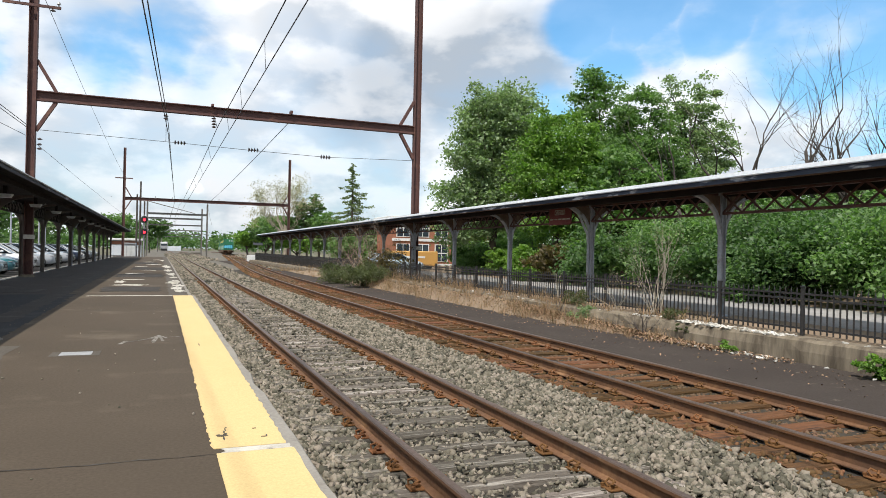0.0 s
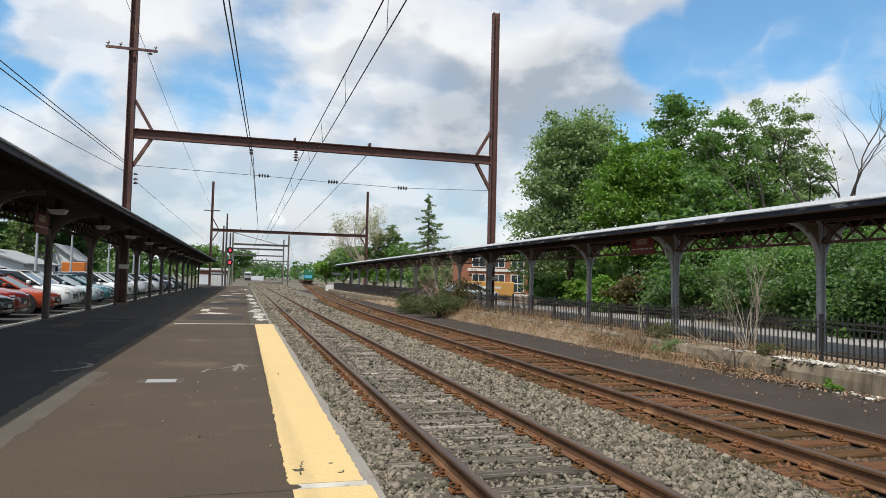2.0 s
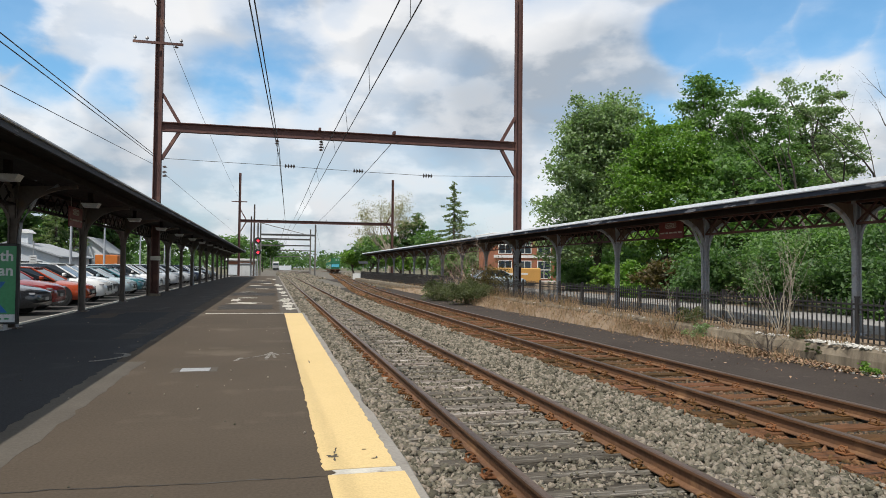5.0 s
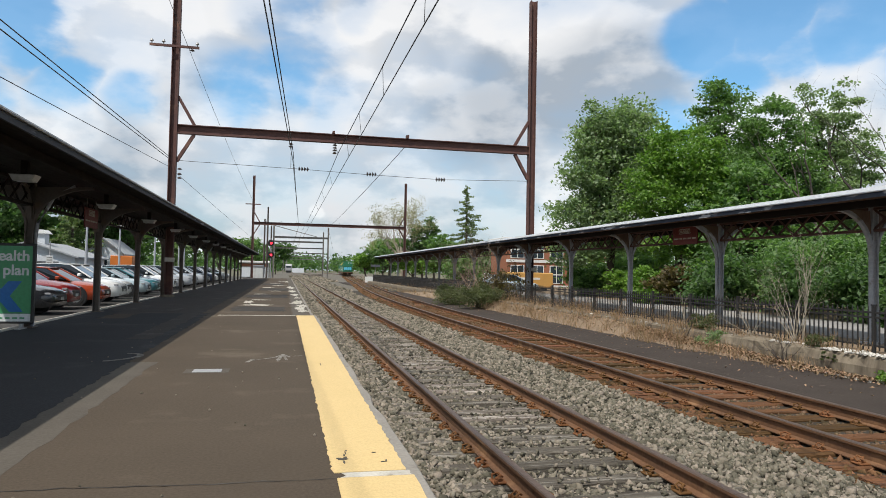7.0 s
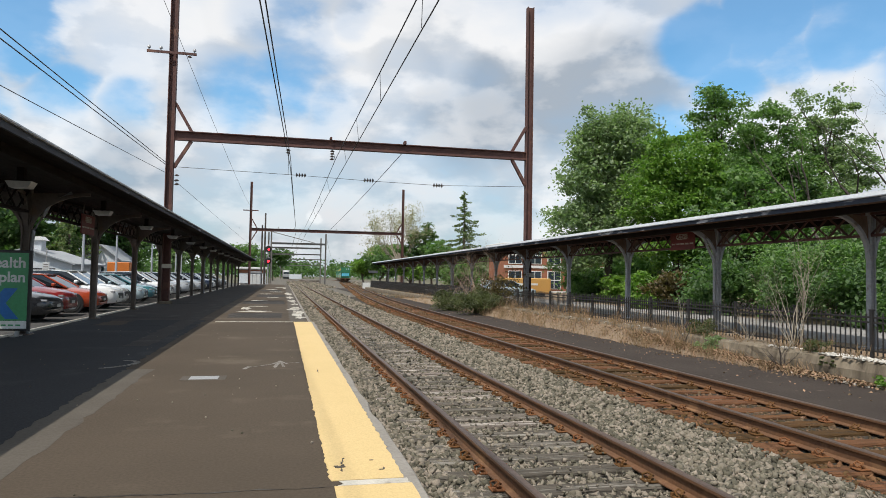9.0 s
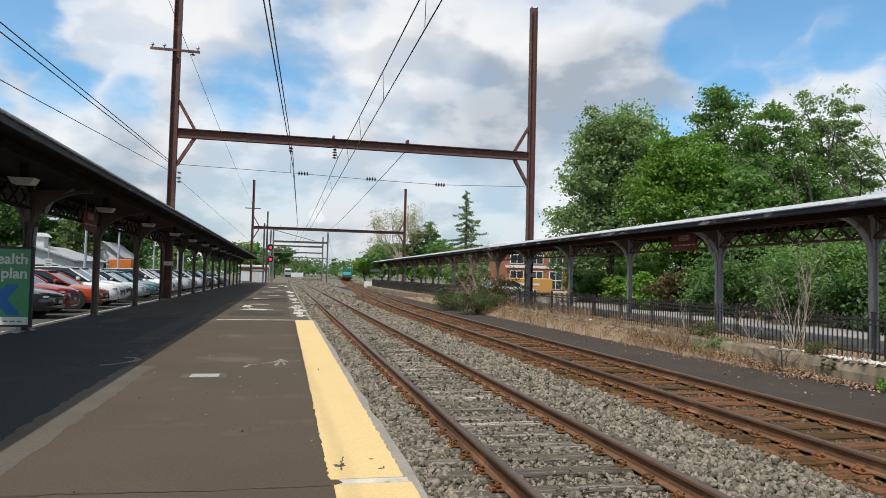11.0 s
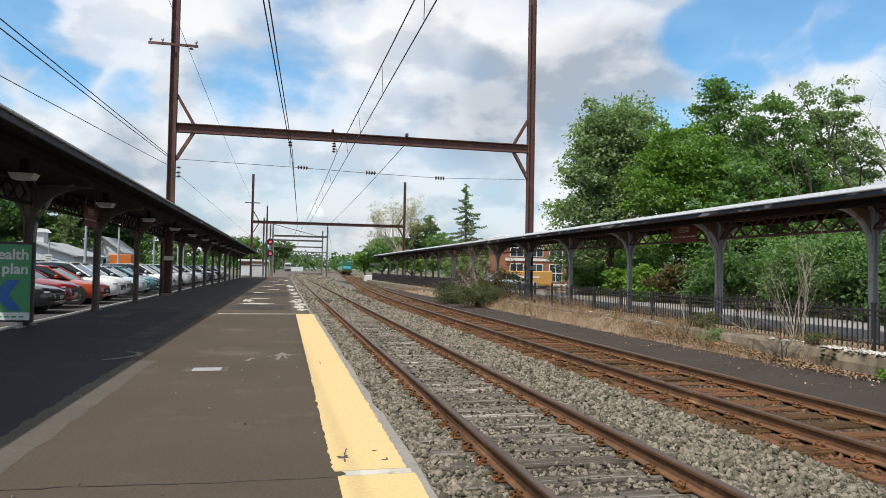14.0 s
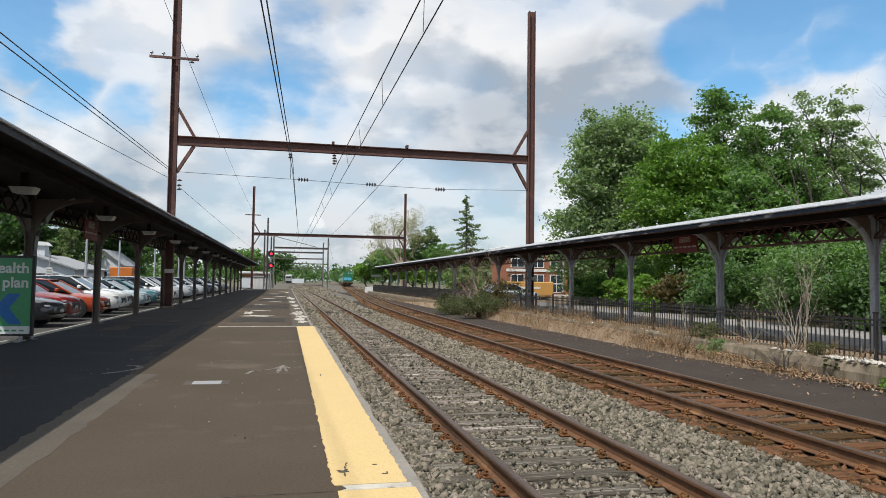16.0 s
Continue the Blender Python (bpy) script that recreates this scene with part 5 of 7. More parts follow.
dead_tree("brown leafless twigs against the wall", 10.5, 16.5, -0.25, [((0.0, 0.3, 1), 0.45, 0.014), ((0.0, -0.3, 1), 0.45, 0.014), ((-0.3, 0, 1), 0.4, 0.012), ((-0.2, 0.6, 0.8), 0.4, 0.012)], 38, depth=4, name="bare_shrub", mat=DEADWOOD, spread=0.5)
dead_tree("brown leafless tangle at the wall foot", 10.38, 12.7, -0.34, [((-0.1, 0.7, 0.6), 0.4, 0.012), ((0.0, -0.7, 0.6), 0.4, 0.012), ((-0.4, 0.1, 0.9), 0.3, 0.012), ((-0.2, 0.3, 1), 0.35, 0.012), ((-0.2, -0.4, 1), 0.35, 0.012)], 39, depth=4, name="bare_shrub", mat=DEADWOOD, spread=0.55, up=0.05)
shrub("leafy green weed among twigs at the wall", 10.5, 15.5, -0.28, 0.28, 0.55, 0.42, LEAF_GREY, 1100, 0.045, 59, group="weeds", name="weed", stems=False)
shrub("small green vine creeping down the wall", 10.52, 11.6, -0.15, 0.10, 0.16, 0.18, LEAF_OLIVE, 200, 0.035, 60, group="weeds", name="weed", stems=False)
shrub("green and straw-coloured shrub beside the track", 9.75, 34.6, -0.36, 1.1, 2.2, 0.85, LEAF_OLIVE, 6500, 0.075, 51)
shrub("green and straw-coloured shrub beside the track", 9.4, 38.8, -0.36, 1.0, 2.2, 0.85, LEAF_OLIVE, 5000, 0.075, 52)
dead_tree("dry brown twiggy shrub beside the track", 10.1, 39.5, -0.36, [((0.0, 0.3, 1), 1.3, 0.035), ((0.3, -0.2, 1), 1.4, 0.035), ((-0.3, 0.2, 1), 1.2, 0.035), ((-0.5, -0.5, 1), 1.1, 0.03), ((0.5, 0.5, 1), 1.2, 0.03)], 40, depth=5, name="bare_shrub", mat=DRYTWIG, spread=0.50)
shrub("brown-leaved shrub by the portal column", 11.2, 35.8, -0.2, 1.2, 1.8, 1.35, LEAF_BROWN, 1900, 0.10, 53)
shrub("small bright green weed at the wall foot", 10.3, 9.95, -0.36, 0.17, 0.2, 0.16, LEAF_BRIGHT, 300, 0.06, 54, group="weeds", name="weed", stems=False)
shrub("leafy green weed against the concrete wall", 10.3, 7.05, -0.36, 0.24, 0.3, 0.34, LEAF_BRIGHT, 700, 0.075, 55, group="weeds", name="weed", stems=False)
shrub("weedy green shrub at the fence", 10.9, 16.3, -0.05, 0.35, 0.7, 0.42, LEAF_OLIVE, 1100, 0.055, 56, group="weeds", name="weed", stems=False)
shrub("weedy green shrub at the fence", 10.85, 12.1, 0.0, 0.3, 0.6, 0.3, LEAF_OLIVE, 600, 0.045, 57, group="weeds", name="weed", stems=False)
shrub("leafy green vine on the fence", 11.35, 10.9, 0.45, 0.12, 0.6, 0.28, LEAF_MID, 260, 0.07, 58, group="weeds", name="weed", stems=False)

# dry grass and fallen leaves along the wall
r = np.random.default_rng(61)
cx, tall = [], []
for y0, y1, n_t in ((15, 36, 240), (11, 15, 45), (36, 75, 120)):
    for _ in range(n_t):
        x, y = r.uniform(9.7, 11.0), r.uniform(y0, y1)
        z = RIGHT_Z if x > WALL_X else bank_z(x, y) - 0.01
        h = r.uniform(0.15, 0.68) if 16 < y < 35 else r.uniform(0.1, 0.4)
        for _ in range(int(r.integers(8, 20))):
            cx.append((x + r.normal() * 0.09, y + r.normal() * 0.09, z))
            tall.append(h * r.uniform(0.5, 1.1))
cx, tall = np.array(cx), np.array(tall)
k = len(cx)
lean = r.normal(size=(k, 2)) * 0.42
side = r.normal(size=(k, 2))
side /= np.linalg.norm(side, axis=1, keepdims=True)
w = 0.004 + 0.003 * r.random(k)
v = np.zeros((k, 4, 3))
v[:, 0] = cx - np.c_[side * w[:, None], np.zeros(k)]
v[:, 1] = cx + np.c_[side * w[:, None], np.zeros(k)]
v[:, 2] = cx + np.c_[lean * tall[:, None] + side * w[:, None] * 0.5, tall]
v[:, 3] = cx + np.c_[lean * tall[:, None] - side * w[:, None] * 0.5, tall]
tagged(new("dry_grass", raw_mesh("dry_grass", v.reshape(-1, 3), np.arange(4 * k).reshape(k, 4), STRAW)), "dry straw-coloured grass along the wall foot", "dry grass", kind="stuff")
pts = np.c_[10.45 - np.abs(r.normal(size=9000)) * 0.22, np.r_[r.uniform(10.2, 19, 5600), r.uniform(8.5, 36, 3400)], np.full(9000, -0.33) + r.random(9000) * 0.07]
pts[:, 2] += np.array([bank_z(p[0], p[1]) + 0.36 for p in pts])
pts2 = np.c_[10.5 - np.abs(r.normal(size=900)) * 0.95, r.uniform(5, 40, 900), np.full(900, -0.335)]
v, f = leaves_at(np.r_[pts, pts2], 0.040, r, up=1.3)
tagged(new("leaf_litter", raw_mesh("leaf_litter", v, f, LITTER)), "dry fallen leaves at the foot of the wall", "leaf litter", kind="stuff")

# distance: spruce, bare spring tree, woods on both sides
def spruce(x, y, h, seed, label="narrow dark spruce tree with drooping boughs"):
    r = np.random.default_rng(seed)
    t = thing("spruce_tree", label, "tree", pose(x, y, -0.5))
    b = BM()
    tube(b, [(0, 0, 0), (0, 0, h)], [0.25, 0.03], 7)
    part("trunk", b, BARK, t)
    pts = []
    for i in range(int(h * 9)):
        z = h * (1 - (i / (h * 9)) ** 0.85)
        reach = (0.25 + (h - z) * 0.42) * r.uniform(0.35, 1.25)
        a = r.uniform(0, 2 * math.pi)
        kk = int(10 + reach * 26)
        s = r.random(kk) ** 0.8
        pts.append(np.c_[np.cos(a) * reach * s + r.normal(size=kk) * 0.13, np.sin(a) * reach * s + r.normal(size=kk) * 0.13, z - 0.30 * reach * s + 0.16 * reach * s ** 3 + r.normal(size=kk) * 0.07])
    v, f = leaves_at(np.concatenate(pts), 0.21, r)
    shared("crown", raw_mesh("crown", v, f, NEEDLES), t)


spruce(24.2, 92, 14.0, 71)


def spring_tree(x, y, h, seed, leaf=LEAF_PALE, n=6500, label="bare spring tree with sparse pale leaves"):
    r = np.random.default_rng(seed)
    t = thing("spring_tree", label, "tree", pose(x, y, -0.5))
    b, tips = BM(), []
    tube(b, [(0, 0, 0), (0.1, 0, h * 0.12), (0.0, 0.1, h * 0.30)], [0.34, 0.28, 0.22], 8)
    for k in range(11):
        a, s = k * 2.4, (0.10 + 0.62 * k / 10)
        base = Vector((0, 0.05, h * (0.30 - 0.10 * k / 10)))
        branch_tree(b, base, (math.cos(a) * s, math.sin(a) * s, 1), h * 0.235, 0.20, 5, r, 0.38, 0.16, tips, 6, 3, (2, 3))
    part("branching", b, PALETWIG, t)
    tip = np.array([tuple(p) for p, d in tips if d < 3])
    pts = tip[r.integers(len(tip), size=n)] + r.normal(size=(n, 3)) * 0.24
    v, f = leaves_at(pts, 0.17, r)
    shared("crown", raw_mesh("crown", v, f, leaf), t)


spring_tree(19.4, 118, 15.6, 81)


def round_tree(x, y, h, rr, leaf, seed, label, n=130, group="distant trees"):
    r = np.random.default_rng(seed)
    bl = [(r.normal() * rr * 0.35, r.normal() * rr * 0.3, h * r.uniform(0.45, 0.85), rr * r.uniform(0.45, 0.7), rr * r.uniform(0.45, 0.7), h * r.uniform(0.14, 0.22)) for _ in range(6)]
    leafy_tree(label, x, y, -0.5, h * 0.8, bl, leaf, n, 24, rr * 0.20, rr * 0.085 + 0.10, seed, 0.2, 0.4, group)


G = "leafy green tree in the distance beyond the tracks"
for i, (x, y, h, rr, leaf) in enumerate(((22.5, 105, 8.0, 3.6, LEAF_MID), (15.6, 112, 6.0, 3.0, LEAF_DARK), (14.6, 130, 7.0, 3.4, LEAF_BRIGHT), (23.0, 117, 12.6, 3.1, LEAF_DARK), (27.0, 110, 7.5, 4.5, LEAF_BRIGHT), (33, 112, 8.0, 5, LEAF_MID), (22, 150, 9.5, 5, LEAF_MID), (26, 175, 10, 6, LEAF_GREY), (40, 110, 8, 5, LEAF_BRIGHT),
                                         (29.0, 96, 6.5, 3.5, LEAF_GREY), (17.5, 96, 4.5, 2.6, LEAF_BRIGHT), (20.5, 80, 4.0, 2.4, LEAF_MID), (36, 70, 8.5, 4, LEAF_DARK), (41, 60, 9, 5, LEAF_DARK), (33.5, 62, 6, 3, LEAF_BRIGHT), (46, 45, 9, 5, LEAF_DARK), (45, 30, 9, 5, LEAF_DARK))):
    round_tree(x, y, h, rr, leaf, 200 + i, G, 130)
L = "leafy green tree beyond the parking lot"
for i, (x, y, h, rr, leaf) in enumerate(((-24, 118, 11.5, 5, LEAF_MID), (-19, 135, 12, 5, LEAF_DARK), (-13.5, 150, 9, 4, LEAF_MID), (-8.5, 185, 10, 4.5, LEAF_MID), (-30, 98, 9, 5, LEAF_MID), (-36, 92, 12, 6, LEAF_DARK), (-43, 84, 13, 6, LEAF_DARK), (-33, 78, 11, 5, LEAF_DARK),
                                         (-50, 75, 14, 7, LEAF_MID), (-30, 62, 9, 3.8, LEAF_DARK), (-40, 58, 11, 5, LEAF_MID), (-26, 108, 8, 4, LEAF_BRIGHT), (-60, 60, 14, 7, LEAF_DARK), (-21.5, 100, 7, 3.4, LEAF_MID), (-16.5, 108, 6.5, 3, LEAF_GREY), (-3.5, 240, 11, 6, LEAF_DARK), (-14, 230, 12, 7, LEAF_MID), (-29, 88, 12, 5, LEAF_DARK), (-24, 92, 12.5, 4.6, LEAF_DARK), (-36, 84, 13, 5.5, LEAF_DARK), (-21, 96, 10, 4, LEAF_DARK), (-31, 70, 9, 3.6, LEAF_DARK))):
    round_tree(x, y, h, rr, leaf, 300 + i, L, 120)
spruce(-23.5, 84, 11.0, 72)
r = np.random.default_rng(401)
pts = []
for i in range(700):
    x, y = r.uniform(-260, 330), r.uniform(420, 560)
    hh = r.uniform(7, 14)
    q = r.normal(size=(46, 3)) * (3.2, 3.0, hh * 0.22)
    pts.append(q + (x, y, hh * 0.55 - 0.5))
v, f = leaves_at(np.concatenate(pts), 1.7, r)
tagged(new("far_woods", raw_mesh("far_woods", v, f, LEAF_DARK)), "belt of green woods along the horizon", "woods", kind="stuff")


# ---------------------------------------------------------------- cars in the lot
CAR_GLASS = pane_glass("car_glass")
TYRE = surface("tyre_rubber", (0.018, 0.018, 0.018), None, 0.8, bump=0.1)
RIM = surface("alloy_rim", (0.50, 0.50, 0.51), (0.4, 0.4, 0.4), 0.3, metal=0.8, bump=0)
BLACKTRIM = surface("black_plastic", (0.02, 0.02, 0.021), None, 0.5, bump=0)
HEADLAMP = surface("clear_headlamp", (0.34, 0.35, 0.37), (0.2, 0.2, 0.21), 0.1, bump=0)
PLATEWHITE = surface("pale_plate", (0.6, 0.6, 0.58), None, 0.5, bump=0)


def car_paint(name, c):
    mt = surface(name, c, tuple(q * 0.93 for q in c), 0.3, big=1.0, fine=60, bump=0)
    mt.node_tree.nodes["Principled BSDF"].inputs["Coat Weight"].default_value = 0.8
    mt.node_tree.nodes["Principled BSDF"].inputs["Coat Roughness"].default_value = 0.05
    return mt


def make_car(label, paint, tall, x, y, group="cars parked in the lot", flip=False):
    """A parked car, nose along local +y: body, glasshouse, roof, pillars, wheels with rims, lamps, grille, mirrors."""
    c = thing("car", label, "car", pose(x, y, -0.03, 0, 0, 90 if flip else -90), group=group)
    s = 1.06 if tall else 0.97
    b = BM()
    rings = []
    for yy, w, crest, edge, sill in ((-2.31, 0.62, 0.84, 0.80, 0.42), (-2.24, 0.80, 0.98, 0.92, 0.30), (-1.9, 0.885, 1.02, 0.96, 0.24), (-1.3, 0.915, 1.01, 0.95, 0.22), (0.2, 0.915, 0.99, 0.93, 0.22), (1.05, 0.91, 0.975, 0.89, 0.22),
                                     (1.55, 0.905, 0.92, 0.83, 0.22), (1.95, 0.875, 0.85, 0.76, 0.23), (2.17, 0.80, 0.765, 0.70, 0.25), (2.27, 0.68, 0.67, 0.62, 0.28), (2.32, 0.50, 0.56, 0.53, 0.34)):
        crest, edge = crest * s, edge * s
        half = [(0.90 * w, sill), (0.985 * w, sill + 0.10), (w, 0.52 * edge + 0.12), (0.985 * w, edge - 0.10), (0.93 * w, edge), (0.72 * w, edge + 0.72 * (crest - edge)), (0.35 * w, crest)]
        rings.append([b.verts.new((px2, yy, pz2)) for px2, pz2 in half + [(-a2, z2) for a2, z2 in half[::-1]]])
    for r0, r1 in zip(rings, rings[1:]):
        for k3 in range(len(r0)):
            b.faces.new((r0[k3], r0[(k3 + 1) % len(r0)], r1[(k3 + 1) % len(r0)], r1[k3]))
    b.faces.new(rings[0][::-1])
    b.faces.new(rings[-1])
    part("body", b, paint, c, smooth=True)
    top = 1.43 * (1.10 if tall else 1.0)
    cab = [(1.22, 0.95 * s), (0.38, top - 0.05), (-0.2, top), (-1.35 if not tall else -1.75, top - 0.04), (-2.05 if not tall else -2.12, 1.02 * s)]
    b = BM()
    loft(b, cab, [(-0.80, 0.30), (-0.74, 0.06), (-0.6, 0.0), (0.6, 0.0), (0.74, 0.06), (0.80, 0.30)])
    part("glasshouse", b, CAR_GLASS, c)
    b = BM()
    rf = [(0.40, top - 0.055), (-0.2, top - 0.005), (cab[3][0], top - 0.05), (cab[3][0] - 0.05, top - 0.02), (-0.2, top + 0.03), (0.44, top - 0.025)]
    loft(b, rf, [(-0.70, 0.05), (-0.6, 0.0), (0.6, 0.0), (0.70, 0.05)])
    part("roof", b, paint, c)
    for sx in (-1, 1):
        b = BM()
        for p0, p1, ra, rb in (((sx * 0.80, 1.18, 0.965 * s), (sx * 0.70, 0.40, top - 0.06), 0.035, 0.03), ((sx * 0.82, -0.35, 1.0 * s), (sx * 0.71, -0.42, top - 0.03), 0.035, 0.03),
                               ((sx * 0.80, cab[4][0] + 0.1, 1.0 * s), (sx * 0.69, cab[3][0], top - 0.06), 0.06, 0.04)):
            b = BM()
            tube(b, [p0, p1], [ra, rb], 5)
            part("pillar", b, paint, c)
        b = BM()
        box(b, sx * 0.93 - 0.09, 0.72, 1.0 * s, sx * 0.93 + 0.09, 0.86, 1.0 * s + 0.13, 0.03)
        part("mirror", b, paint, c)
        b = BM()
        prism(b, [(sx * 0.50, 0.62 * s), (sx * 0.80, 0.655 * s), (sx * 0.79, 0.71 * s), (sx * 0.52, 0.67 * s)], "y", 1.95, 2.225)
        part("headlamp", b, HEADLAMP, c)
        b = BM()
        box(b, sx * 0.74 - 0.12, -2.27, 0.78 * s, sx * 0.74 + 0.12, -2.12, 0.92 * s, 0.02)
        part("tail_lamp", b, SIGNRED, c)
        for wy in (1.42, -1.40):
            b = BM()
            tube(b, [(sx * 0.70, wy, 0.36), (sx * 0.918, wy, 0.36)], [0.40, 0.40], 20)
            arch = part("wheel_arch", b, BLACKTRIM, c)
            b = BM()
            tube(b, [(sx * 0.69, wy, 0.33), (sx * 0.72, wy, 0.33), (sx * 0.91, wy, 0.33), (sx * 0.93, wy, 0.33)], [0.28, 0.33, 0.33, 0.29], 18)
            wheel = part("wheel", b, TYRE, c)
            b = BM()
            tube(b, [(sx * 0.92, wy, 0.33), (sx * 0.933, wy, 0.33)], [0.22, 0.215], 14)
            for q in range(5):
                a = q * 2 * math.pi / 5
                tube(b, [(sx * 0.936, wy, 0.33), (sx * 0.936, wy + 0.2 * math.cos(a), 0.33 + 0.2 * math.sin(a))], [0.035, 0.025], 4)
            part("rim", b, RIM, wheel)
    b = BM()
    box(b, -0.44, 2.2, 0.42, 0.44, 2.325, 0.62 * s, 0.03)
    part("grille", b, BLACKTRIM, c)
    b = BM()
    box(b, -0.62, 2.15, 0.29, 0.62, 2.29, 0.38, 0.02)
    part("lower_intake", b, BLACKTRIM, c)
    b = BM()
    box(b, -0.16, 2.326, 0.44, 0.16, 2.335, 0.54)
    part("number_plate", b, PLATEWHITE, c)
    return c


SIGNRED = surface("dull_red_paint", (0.20, 0.028, 0.022), (0.14, 0.022, 0.02), 0.6, bump=0.1)
P = {"black": (0.012, 0.013, 0.016), "dark red": (0.24, 0.012, 0.012), "orange-red": (0.40, 0.055, 0.015), "white": (0.86, 0.86, 0.85), "navy": (0.025, 0.035, 0.065), "teal": (0.05, 0.19, 0.22), "silver": (0.48, 0.50, 0.53), "grey": (0.16, 0.17, 0.19), "pale blue": (0.42, 0.52, 0.56)}
PAINT = {k2: car_paint(k2.replace(" ", "_").replace("-", "_") + "_car_paint", c2) for k2, c2 in P.items()}
made = {}


def put_car(colour, tall, x, y, flip=False):
    key = (colour, tall)
    if key in made:
        copy_thing(made[key], pose(x, y, -0.03, 0, 0, 90 if flip else -90))
    else:
        kind = "sport utility vehicle" if tall else "saloon car"
        made[key] = make_car(f"glossy {colour} {kind} parked nose to the kerb", PAINT[colour], tall, x, y, flip=flip)


CAR_X = -9.15
for i, (colour, tall) in enumerate((("black", False), ("dark red", True), ("orange-red", False), ("white", True), ("white", True), ("pale blue", False), ("teal", False), ("navy", False), ("white", True), ("silver", True), ("white", False), ("silver", True), ("grey", True), ("black", False), ("silver", True), ("black", True), ("grey", False), ("navy", True), ("white", False), ("silver", True), ("black", True), ("grey", True), ("white", True), ("black", False), ("silver", False))):
    put_car(colour, tall, CAR_X - (0.35 if i % 3 == 1 else 0.0), 23.2 + 2.80 * i)
put_car("grey", True, CAR_X, 12.4)
for i, (colour, tall) in enumerate((("silver", False), ("grey", True), ("white", False), ("black", True), ("silver", True), ("dark red", True), ("white", True), ("pale blue", False), ("navy", False), ("silver", False), ("white", True), ("grey", False))):
    put_car(colour, tall, -21.5, 30 + 4.6 * i, True)
put_car("pale blue", False, 17.2, 52.0)

# lot furniture
for x, y, h in ((-11.6, 44.0, 4.2), (-12.2, 55.0, 4.4), (-12.0, 68.0, 4.4), (-12.2, 84.0, 4.6), (-13.5, 98, 4.8)):
    p = thing("lamp_post", "plain grey lamp post in the parking lot", "lamp post", pose(x, y, -0.03), group="lot lamp posts")
    b = BM()
    tube(b, [(0, 0, 0), (0, 0, h)], [0.10, 0.06], 8)
    part("pole", b, POSTGREY, p)
    b = BM()
    tube(b, [(0, 0, 0), (0, 0, 0.6)], [0.26, 0.24], 12)
    part("footing", b, CONCRETE, p)
    b = BM()
    box(b, -0.3, -0.16, h - 0.02, 0.75, 0.16, h + 0.12, 0.03)
    part("lamp_head", b, GALV, p)
for x, y in ((-13.7, 44.5),):
    p = thing("parking_sign", "small white parking sign on a post", "sign", pose(x, y, -0.03))
    b = BM()
    tube(b, [(0, 0, 0), (0, 0, 2.9)], [0.035, 0.035], 6)
    part("pole", b, GALV, p)
    b = BM()
    box(b, -0.19, -0.05, 1.50, 0.19, -0.03, 2.05, 0.005)
    part("panel", b, PLATEWHITE, p)
    for z in (1.90, 1.76, 1.62):
        b = BM()
        box(b, -0.13, -0.058, z, 0.13, -0.051, z + 0.05)
        part("lettering", b, STEELGREY, p)
p = thing("warning_sign", "yellow diamond warning sign on a post", "sign", pose(-18.2, 56, -0.03))
b = BM()
tube(b, [(0, 0, 0), (0, 0, 2.8)], [0.035, 0.035], 6)
part("pole", b, GALV, p)
b = BM()
prism(b, [(-0.24, 1.9), (0, 1.66), (0.24, 1.9), (0, 2.14)], "y", -0.06, -0.04)
part("panel", b, PLATEWHITE, p)


# ---------------------------------------------------------------- buildings
SIDING = surface("pale_siding", (0.62, 0.64, 0.66), (0.52, 0.54, 0.56), 0.7, big=0.5, fine=8, bump=0.2)
SHINGLE = surface("grey_shingles", (0.36, 0.37, 0.38), (0.27, 0.28, 0.29), 0.9, big=1, fine=9, bump=0.5)
BRICK = surface("red_brown_brick", (0.34, 0.145, 0.085), (0.27, 0.115, 0.07), 0.9, big=0.8, fine=11, bump=0.4)
TRIM = surface("white_trim", (0.74, 0.73, 0.70), (0.62, 0.61, 0.58), 0.6, bump=0.05)
GLASS = pane_glass("window_glass", (0.03, 0.04, 0.05))


